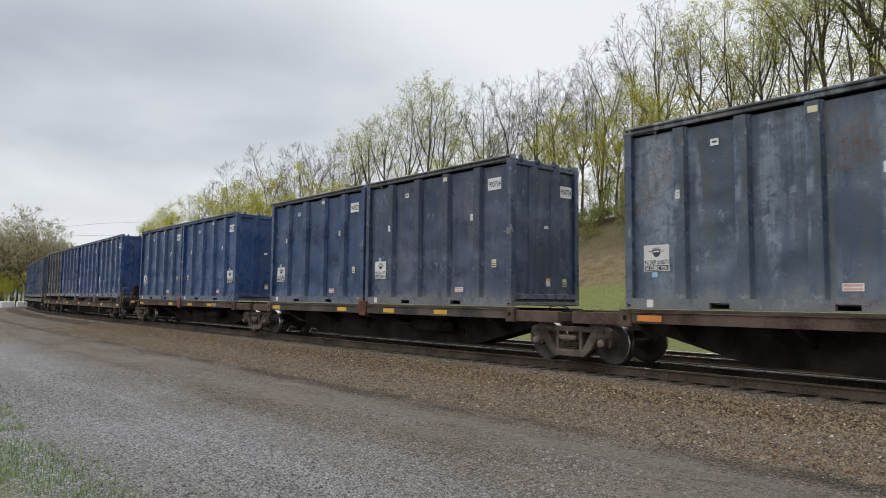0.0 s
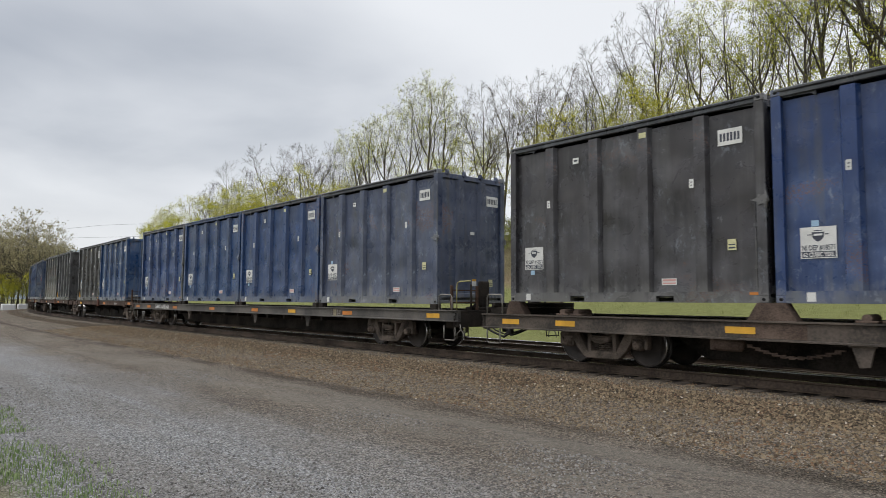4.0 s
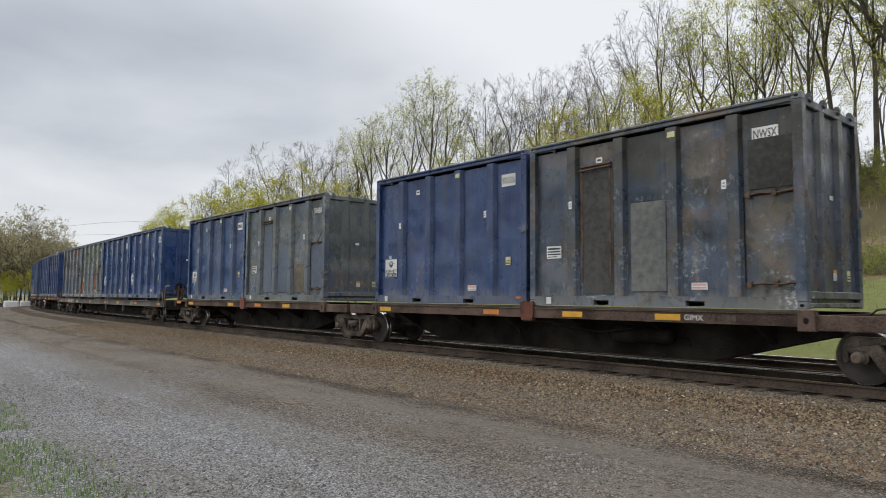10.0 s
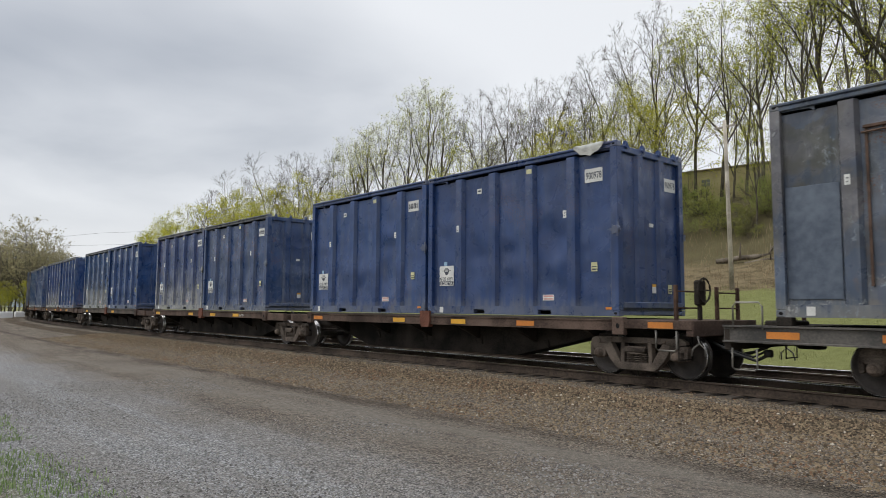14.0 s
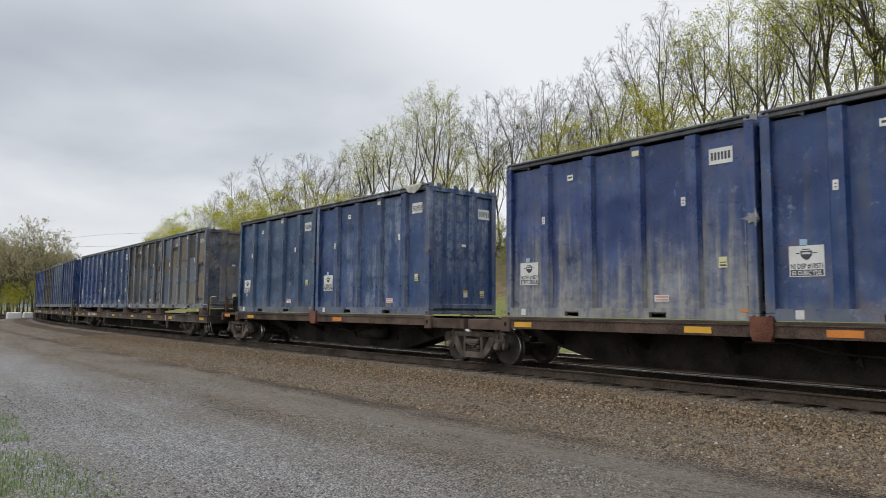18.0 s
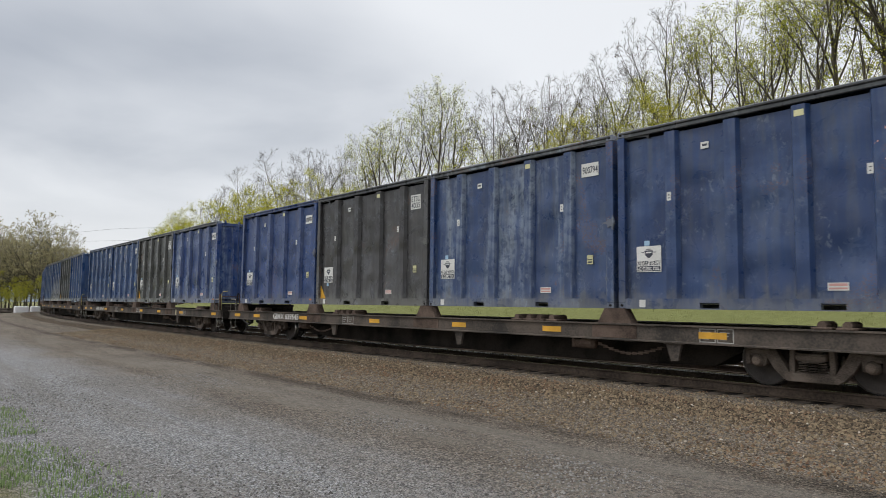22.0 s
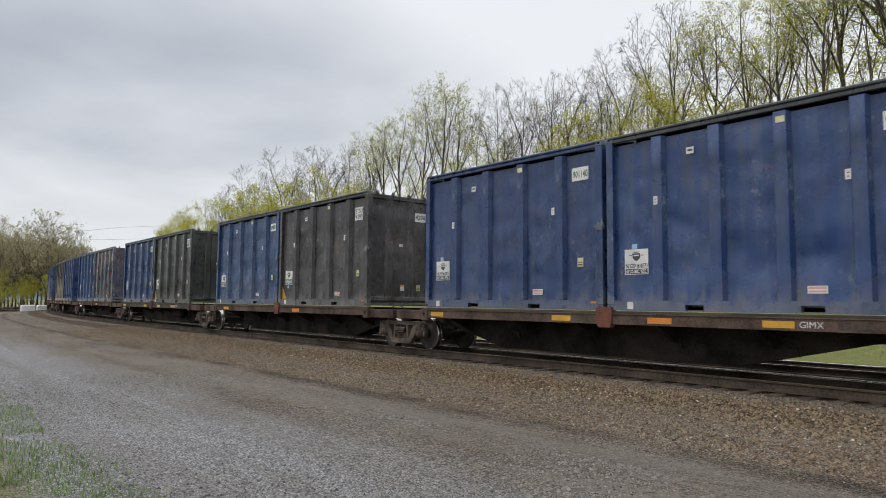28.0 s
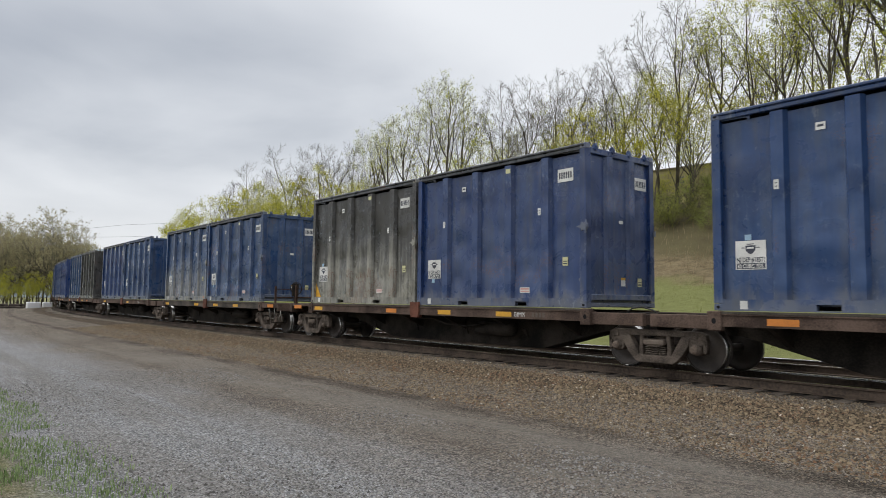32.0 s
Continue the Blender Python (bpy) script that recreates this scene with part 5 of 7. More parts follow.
U["loop"] = Geo().tube([(-0.35, 0, 0.0), (-0.2, 0, 0.13), (0.05, 0, 0.16), (0.3, 0, 0.10), (0.4, 0, 0.02)], 0.018, 5).mesh("brake_hose", RUBBER, True)
U["coupler"] = Geo().box(-1.0, 0.05, -0.13, 0.13, 0.72, 0.98, 0.02).box(0.0, 0.42, -0.16, 0.12, 0.70, 1.02, 0.05).box(0.3, 0.55, -0.20, 0.02, 0.72, 1.0, 0.05).mesh("coupler", CAST)
U["platform"] = Geo().box(6.2, 7.75, -1.28, 1.28, 1.08, 1.16, 0.01).box(6.2, 7.75, -1.32, -1.22, 0.98, 1.16, 0.01).box(7.62, 7.77, -1.3, 1.3, 0.86, 1.16, 0.01).mesh("end_platform", STEEL_RED)
U["ladder"] = Geo().tube([(0, -0.25, 0.4), (0, -0.25, 0.95)], 0.014, 5).tube([(0, 0.25, 0.4), (0, 0.25, 0.95)], 0.014, 5).tube([(0, -0.25, 0.42), (0, 0.25, 0.42)], 0.014, 5).tube([(0, -0.25, 0.68), (0, 0.25, 0.68)], 0.014, 5).mesh("step", STEEL)
U["grab"] = Geo().tube([(0, -0.45, 1.72), (0, 0.45, 1.72)], 0.016, 5).tube([(0, -0.45, 1.40), (0, 0.45, 1.40)], 0.016, 5).box(-0.035, 0.035, -0.49, -0.42, 1.08, 1.84, 0.01).box(-0.035, 0.035, 0.42, 0.49, 1.08, 1.84, 0.01).mesh("grab_rail", POST_RUST)
U["post"] = Geo().box(-0.05, 0.05, -0.05, 0.05, 1.12, 1.95, 0.008).mesh("stanchion", RUSTY)
U["hand_wheel"] = Geo().tube([(0, 0.24 * math.cos(a * math.tau / 16), 1.75 + 0.24 * math.sin(a * math.tau / 16)) for a in range(17)], 0.02, 5, False).tube([(0, -0.24, 1.75), (0, 0.24, 1.75)], 0.014, 4).tube([(0, 0, 1.51), (0, 0, 1.99)], 0.014, 4).box(-0.16, -0.02, -0.13, 0.13, 1.45, 1.95, 0.03).tube([(-0.1, 0, 1.1), (-0.1, 0, 1.5)], 0.05, 6).mesh("brake_wheel", STEEL)


def spine_unit(first, last, red, seed, mark=""):
    """One unit of an articulated container car; owns its front truck, and the rear one at the tail end."""
    root = empty("spine_car_unit")
    rng = random.Random(seed)
    piece("centre_sill", U["belly_front" if first else "belly_rear" if last else "belly"], root)
    for s in (1, -1):
        piece("side_sill", U["sill_red" if red else "sill"], root, pose(0, 0, 0, 0, 0, 0 if s > 0 else 180), "rust-red steel side sill" if red else "")
    for x in (-5.2, -2.9, -0.9, 1.1, 3.1, 5.2):
        piece("cross_bearer", U["bearer"], root, pose(x, 0, 0))
        piece("cross_bearer", U["bearer"], root, pose(x, 0, 0, 0, 0, 180))
    for x in (-3.4, -1.1, 1.2, 3.5):
        piece("gusset", U["gusset"], root, pose(x, 0, 0))
    b = piece("centre_bracket", U["mid"], root, None, "rust-red container bracket")
    for x in (6.14, -6.14):
        q = piece("corner_bracket", U["bracket"], root, pose(x, 0, 0))
        piece("bracket_hole", U["hole"], q)
    for x in (-5.6, -1.2, 1.3, 3.6) if rng.random() < 0.6 else (-4.9, 1.5):
        piece("reflector", U["patch" if rng.random() < 0.7 else "patch2"], root, pose(x, US[0] - 0.004, 0.97))
    if rng.random() < 0.6:
        piece("air_tank", U["tank"], root, pose(2.6, -0.62, 0.62))
        piece("brake_pipe", U["pipe"], root, pose(1.5, -0.9, 0.72))
    for e, tail in ((1, first), (-1, last)):
        turn = pose(0, 0, 0, 0, 0, 0 if e > 0 else 180)
        if tail:
            plat = piece("end_platform", U["platform"], root, turn)
            piece("coupler", U["coupler"], root, turn @ pose(7.95, 0, 0))
            for y in (-1.0, 1.0):
                piece("grab_rail", U["grab"], root, turn @ pose(7.4, y * 0.8, 0))
            piece("reflector", U["patch2"], root, pose(e * 7.1, -1.33, 1.0))
            piece("step", U["ladder"], root, turn @ pose(7.55, -1.2, 0))
            piece("brake_hose", F["train_line"], root, turn @ pose(7.85, -0.3, 0.12))
            piece("uncoupling_lever", F["lever"], root, turn @ pose(7.8, -1.22, 0.86), "bare bright steel lever")
            piece("stirrup", F["stirrup"], root, turn @ pose(7.2, -1.29, 0.96))
            if e > 0:
                piece("brake_wheel", U["hand_wheel"], root, pose(7.55, -0.45, 0))
        else:
            piece("end_frame", U["end"], root, turn)
            if e > 0:
                piece("brake_hose", U["loop"], root, pose(7.25, -0.9, 1.10))
    truck(root, 6.40 if first else 7.71)
    if last:
        truck(root, -6.40)
    if mark:
        piece("lettering", words(mark, 0.12, WHITE), root, pose(3.95, US[0] - 0.005, 0.98), "worn white stencilled car number")
    elif seed % 2:
        piece("lettering", words("GIMX", 0.11, WHITE), root, pose(3.95, US[0] - 0.005, 0.98), "worn white stencilled letters")
        piece("worn_marks", U["worn"], root, pose(4.55, US[0] - 0.004, 0.98))
    piece("deck_strip", U["strip"], root, None, "added dark strip standing for the shaded gap above the sill")
    return root


F = {}
FH, FY = 13.28, -1.36
STEEL_FLAT = plain("worn_grey_sill_steel", (0.056, 0.054, 0.051), 0.65, 0.0, 0.4, 4, (0.092, 0.083, 0.074), 0.2)
for key, lo, hi in (("ped", 0.69, 1.035), ("flat", 0.80, 1.10)):
    F["sill_" + key] = Geo().prism([(FY - 0.05, lo), (FY + 0.1, lo), (FY + 0.1, hi), (FY - 0.05, hi), (FY - 0.05, hi - 0.03), (FY, hi - 0.04), (FY, lo + 0.035), (FY - 0.05, lo + 0.025)], 0, -FH, FH).mesh("side_sill", STEEL_FLAT if key == "flat" else STEEL_GREY)
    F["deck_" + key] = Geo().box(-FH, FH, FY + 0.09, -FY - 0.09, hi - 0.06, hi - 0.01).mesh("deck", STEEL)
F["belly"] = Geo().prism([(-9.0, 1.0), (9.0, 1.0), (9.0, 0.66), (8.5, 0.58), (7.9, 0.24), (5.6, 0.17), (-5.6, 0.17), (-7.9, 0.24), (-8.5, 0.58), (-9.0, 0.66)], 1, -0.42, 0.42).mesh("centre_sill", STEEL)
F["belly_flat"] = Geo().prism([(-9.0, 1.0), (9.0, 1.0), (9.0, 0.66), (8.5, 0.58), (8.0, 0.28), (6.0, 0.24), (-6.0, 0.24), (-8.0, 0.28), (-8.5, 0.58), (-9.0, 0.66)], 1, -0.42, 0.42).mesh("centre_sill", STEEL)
F["ped"] = Geo().prism([(-0.42, 1.036), (0.42, 1.036), (0.24, 1.338), (-0.24, 1.338)], 1, FY - 0.01, FY + 0.22).mesh("pedestal", PED_STEEL)
F["ped_small"] = Geo().prism([(-0.30, 1.036), (0.30, 1.036), (0.10, 1.338), (-0.20, 1.338)], 1, FY + 0.02, FY + 0.25).mesh("pedestal", PED_STEEL)
F["shim"] = Geo().box(-0.13, 0.13, FY + 0.03, FY + 0.22, 1.10, 1.248, 0.012).mesh("container_lock", STEEL)
F["block"] = Geo().box(12.46, 13.18, -1.18, 1.18, 1.03, 1.20, 0.015).box(12.50, 12.62, -1.24, 1.24, 1.20, 1.30, 0.012).box(12.98, 13.10, -1.24, 1.24, 1.20, 1.30, 0.012).box(12.7, 12.9, -1.21, -1.05, 1.06, 1.27, 0.02).mesh("end_block", STEEL)
F["roll"] = Geo().tube([(0, FY + 0.04, 1.10), (0, FY + 0.5, 1.10)], 0.075, 10).box(-0.16, 0.16, FY + 0.02, FY + 0.4, 1.036, 1.075, 0.008).mesh("stowed_lock", PED_STEEL)
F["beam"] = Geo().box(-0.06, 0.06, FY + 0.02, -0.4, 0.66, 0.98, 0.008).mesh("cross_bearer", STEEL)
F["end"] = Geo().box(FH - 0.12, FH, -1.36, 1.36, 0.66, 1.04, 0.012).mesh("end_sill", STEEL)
PALE_STEEL = plain("bare_galvanised_steel", (0.20, 0.19, 0.17), 0.55, 0.3, 0.25, 8)
F["lever"] = Geo().tube([(0, 0, 0.02), (0.05, -0.02, -0.12), (-0.08, -0.02, -0.22), (-0.12, 0, -0.36)], 0.016, 5).tube([(0.05, -0.02, -0.12), (0.16, -0.02, -0.22), (0.15, 0, -0.36)], 0.016, 5).mesh("uncoupling_lever", PALE_STEEL, True)
F["hoop"] = Geo().tube([(-0.26, 0, 0.0), (-0.26, 0, 0.40), (-0.20, 0, 0.47), (0.20, 0, 0.47), (0.26, 0, 0.40), (0.26, 0, 0.0)], 0.017, 6).mesh("hand_hold", PALE_STEEL, True)
F["stirrup"] = Geo().tube([(-0.22, 0, 0.0), (-0.22, 0, -0.34), (-0.17, 0, -0.38), (0.17, 0, -0.38), (0.22, 0, -0.34), (0.22, 0, 0.0)], 0.017, 6).mesh("stirrup", PALE_STEEL, True)
F["rod"] = Geo().tube([(0, 0, 0.1), (0, 0, 0.90), (0.03, 0, 1.0), (0.10, 0.02, 1.04), (0.42, 0.10, 1.05)], 0.017, 6).mesh("yellow_rod", plain("faded_yellow_rod", (0.34, 0.31, 0.14), 0.7), True)
F["gear"] = Geo().box(-0.22, 0.18, -0.5, 0.5, 1.02, 1.30, 0.03).box(-0.08, 0.08, -0.16, 0.16, 1.30, 2.0, 0.03).tube([(-0.3, -0.5, 1.10), (0.25, -0.5, 1.35)], 0.06, 8).tube([(0.1, -0.62, 0.8), (0.16, -0.62, 1.5), (0.02, -0.5, 1.9)], 0.03, 6).box(-0.25, 0.2, -1.2, -0.9, 0.74, 1.02, 0.03).mesh("end_gear", STEEL)
F["train_line"] = Geo().tube([(-0.3, 0, 0.65), (0.0, -0.05, 0.52), (0.3, -0.05, 0.40), (0.62, 0, 0.30), (0.85, 0, 0.42)], 0.032, 6).tube([(-0.2, 0.2, 0.62), (0.1, 0.2, 0.45), (0.5, 0.15, 0.36), (0.8, 0.1, 0.5)], 0.022, 5).box(0.78, 0.92, -0.06, 0.06, 0.38, 0.52, 0.015).mesh("brake_hose", RUBBER, True)
F["hanger"] = Geo().prism([(-0.17, 0.70), (0.17, 0.70), (0.09, 0.36), (-0.06, 0.34)], 1, FY + 0.02, FY + 0.08).box(-0.2, 0.2, FY - 0.004, FY + 0.1, 0.66, 0.71, 0.008).mesh("jacking_bracket", STEEL_GREY)
F["cylinder"] = Geo().tube([(-0.26, FY + 0.25, 0.60), (-0.22, FY + 0.25, 0.60), (0.22, FY + 0.25, 0.60), (0.28, FY + 0.25, 0.60)], [0.08, 0.14, 0.14, 0.06], 12).box(-0.3, -0.22, FY + 0.12, FY + 0.38, 0.48, 0.74, 0.01).mesh("brake_cylinder", PED_STEEL)
F["links"] = Geo()
for k in range(22):
    x = k / 21 * 1.5
    z = 0.58 - 0.16 * math.sin(k / 21 * math.pi)
    F["links"].box(x - 0.045, x + 0.045, FY + 0.2 - (0.03 if k % 2 else 0.012), FY + 0.2 + (0.03 if k % 2 else 0.012), z - (0.012 if k % 2 else 0.03), z + (0.012 if k % 2 else 0.03))
F["links"] = F["links"].mesh("brake_chain", PED_STEEL)
def stencil():
    """Worn load panel: two lined boxes with short rows of marks, in one thin sheet."""
    nx, nz, g = 33, 13, Geo()
    g.add([(0.02 * i, 0.0, 0.02 * k) for i in range(nx + 1) for k in range(nz + 1)], [(i * (nz + 1) + k, (i + 1) * (nz + 1) + k, (i + 1) * (nz + 1) + k + 1, i * (nz + 1) + k + 1) for i in range(nx) for k in range(nz)])
    me = g.mesh("stencil_panel", [STEEL_GREY, plain("worn_white_stencil", (0.33, 0.32, 0.30), 0.7, 0.0, 0.35, 9)])
    for poly in me.polygons:
        i, k = divmod(poly.index, nz)
        box = i in (0, 15, 17, 32) or (k in (0, 12) and i != 16)
        row = k in (3, 6, 9) and (2 < i % 17 < 8 + k // 2)
        poly.material_index = 1 if box or row else 0
    return me


F["stencil"] = stencil()
F["tag"] = Geo().box(0, 0.17, -0.003, 0, 0, 0.27).mesh("cream_tag", plain("dirty_cream_tag", (0.34, 0.30, 0.20), 0.7, 0.0, 0.3, 6))
F["plate"] = Geo().box(-0.55, 0.55, FY - 0.006, FY - 0.001, 0.735, 0.985).mesh("sill_patch", PED_STEEL)


def flat_car(kind, seed, mark="", load=(), hand=False):
    """An 89-foot flat car for four containers."""
    root = empty("flat_car")
    rng = random.Random(seed)
    for s in (1, -1):
        piece("side_sill", F["sill_" + kind], root, pose(0, 0, 0, 0, 0, 0 if s > 0 else 180))
    piece("deck", F["deck_" + kind], root)
    piece("centre_sill", F["belly" if kind == "ped" else "belly_flat"], root)
    for i in range(11):
        x = -6.5 + 1.3 * i
        piece("cross_bearer", F["beam"], root, pose(x, 0, 0))
        piece("cross_bearer", F["beam"], root, pose(x, 0, 0, 0, 0, 180))
    for turn in (0, 180):
        m = pose(0, 0, 0, 0, 0, turn)
        piece("end_sill", F["end"], root, m)
        piece("coupler", U["coupler"], root, m @ pose(FH + 0.2, 0, 0))
        piece("grab_rail", U["grab"], root, m @ pose(FH - 0.3, -0.85, -0.1))
        piece("step", U["ladder"], root, m @ pose(FH - 0.1, -1.15, 0))
        piece("brake_hose", F["train_line"], root, m @ pose(FH + 0.05, -0.35, 0.12))
        piece("uncoupling_lever", F["lever"], root, m @ pose(FH + 0.02, -1.30, 0.72), "bare bright steel lever")
        piece("hand_hold", F["hoop"], root, pose((1 if turn == 0 else -1) * (FH - 0.45), FY - 0.03, 1.03), "bare bright steel hoop")
        piece("stirrup", F["stirrup"], root, pose((1 if turn == 0 else -1) * (FH - 0.35), FY + 0.03, 0.70))
        piece("end_gear", F["gear"], root, m @ pose(FH - 0.55, 0.1, -0.12))
        if turn == 0:
            piece("yellow_rod", F["rod"], root, pose(FH - 0.1, FY + 0.05, 0.80), "faded yellow bent hand rail")
    if hand:
        piece("brake_wheel", U["hand_wheel"], root, pose(FH - 0.35, -0.5, 0))
        piece("stanchion", U["post"], root, pose(FH - 0.5, 0.2, 0))
    if kind == "ped":
        for turn in (0, 180):
            piece("end_block", F["block"], root, pose(0, 0, 0, 0, 0, turn))
        for i in range(-2, 3):
            piece("pedestal", F["ped_small" if abs(i) == 2 else "ped"], root, pose(i * 6.22 + (-0.25 if i == 2 else 0.25 if i == -2 else 0), 0, 0, 0, 0, 0))
        for x in (-10.6, -4.6, -3.9, 3.6, 4.3, 10.4):
            for e in (-0.19, 0.19):
                piece("stowed_lock", F["roll"], root, pose(x + e, 0, 0))
    else:
        for i in range(-2, 3):
            for e in (-0.2, 0.2) if abs(i) < 2 else ((-0.2,) if i == 2 else (0.2,)):
                piece("container_lock", F["shim"], root, pose(i * 6.22 + e, 0, 0))
    zr = 0.80 if kind == "ped" else 0.88
    for x in (-12.35, -10.65, -6.8, -2.6, 1.4, 4.6, 8.2, 12.4):
        piece("reflector", U["patch" if kind == "ped" or rng.random() < 0.5 else "patch2"], root, pose(x + rng.uniform(-0.2, 0.2), FY - 0.007, zr))
    for x in (-6.2, 0.0, 6.2):
        if kind == "ped":
            piece("sill_patch", F["plate"], root, pose(x, 0, 0), "rust-streaked sill below a pedestal")
            piece("jacking_bracket", F["hanger"], root, pose(x + 1.35, 0, 0))
            if x:
                piece("brake_cylinder", F["cylinder"], root, pose(x - 0.9, 0, 0))
                piece("brake_chain", F["links"], root, pose(x - 0.5, 0, 0))
                piece("stencil_panel", F["stencil"], root, pose(x + 1.9, FY - 0.006, 0.73))
    if seed % 2:
        piece("cream_tag", F["tag"], root, pose(7.3, FY - 0.006, 0.72 if kind == "ped" else 0.82))
    if kind == "flat":
        piece("stencil_panel", F["stencil"], root, pose(7.2, FY - 0.006, 0.83))
        for x in (-5.2, 1.6, 5.6):
            piece("jacking_bracket", F["hanger"], root, pose(x, 0, 0.1))
    truck(root, 9.95)
    truck(root, -9.92 if kind == "ped" else -10.1)
    if mark:
        piece("lettering", words(mark, 0.20, WHITE, width=1.98, bold=0.006), root, pose(-9.2 if kind == "ped" else -9.82, FY - 0.007, zr - 0.02))
    for text, x, z in load:
        piece("lettering", words(text, 0.075, WHITE), root, pose(x, FY - 0.007, z))
    return root


# ---- trees and brush ----
def leaf_material(name, lo, hi):
    m, n, b = material(name, 0.6)
    rnd = n.add("ShaderNodeNewGeometry").outputs["Random Per Island"]
    tree = n.add("ShaderNodeObjectInfo").outputs["Random"]
    c = n.mix(n.math("ADD", n.math("MULTIPLY", rnd, 0.55), n.math("MULTIPLY", tree, 0.45)), lo, hi)
    n.put(b, "Base Color", c)
    tr = n.add("ShaderNodeBsdfTranslucent", Color=c)
    mix = n.add("ShaderNodeMixShader", i0=0.6)
    n.tree.links.new(b.outputs[0], mix.inputs[1])
    n.tree.links.new(tr.outputs[0], mix.inputs[2])
    out = [q for q in n.tree.nodes if q.type == "OUTPUT_MATERIAL"][0]
    n.tree.links.new(mix.outputs[0], out.inputs[0])
    return m


LEAF = leaf_material("spring_leaves", (0.37, 0.40, 0.035), (0.62, 0.62, 0.090))
BUSH_LEAF = leaf_material("yellow_green_leaves", (0.33, 0.34, 0.022), (0.58, 0.55, 0.060))
BRUSH_LEAF = leaf_material("brush_leaves", (0.17, 0.21, 0.045), (0.36, 0.40, 0.11))
UNDER_LEAF = leaf_material("undergrowth_leaves", (0.12, 0.135, 0.03), (0.34, 0.355, 0.085))
# brownish young leaves of the far clump, lightened to paint in distance haze
HAZE_LEAF = leaf_material("unfolding_brown_leaves", (0.24, 0.215, 0.12), (0.40, 0.365, 0.20))
BUD = leaf_material("reddish_buds", (0.16, 0.14, 0.07), (0.26, 0.24, 0.11))
BARK = plain("grey_brown_bark", (0.064, 0.055, 0.041), 0.9, 0.0, 0.4, 3, (0.108, 0.096, 0.074), 0.6)


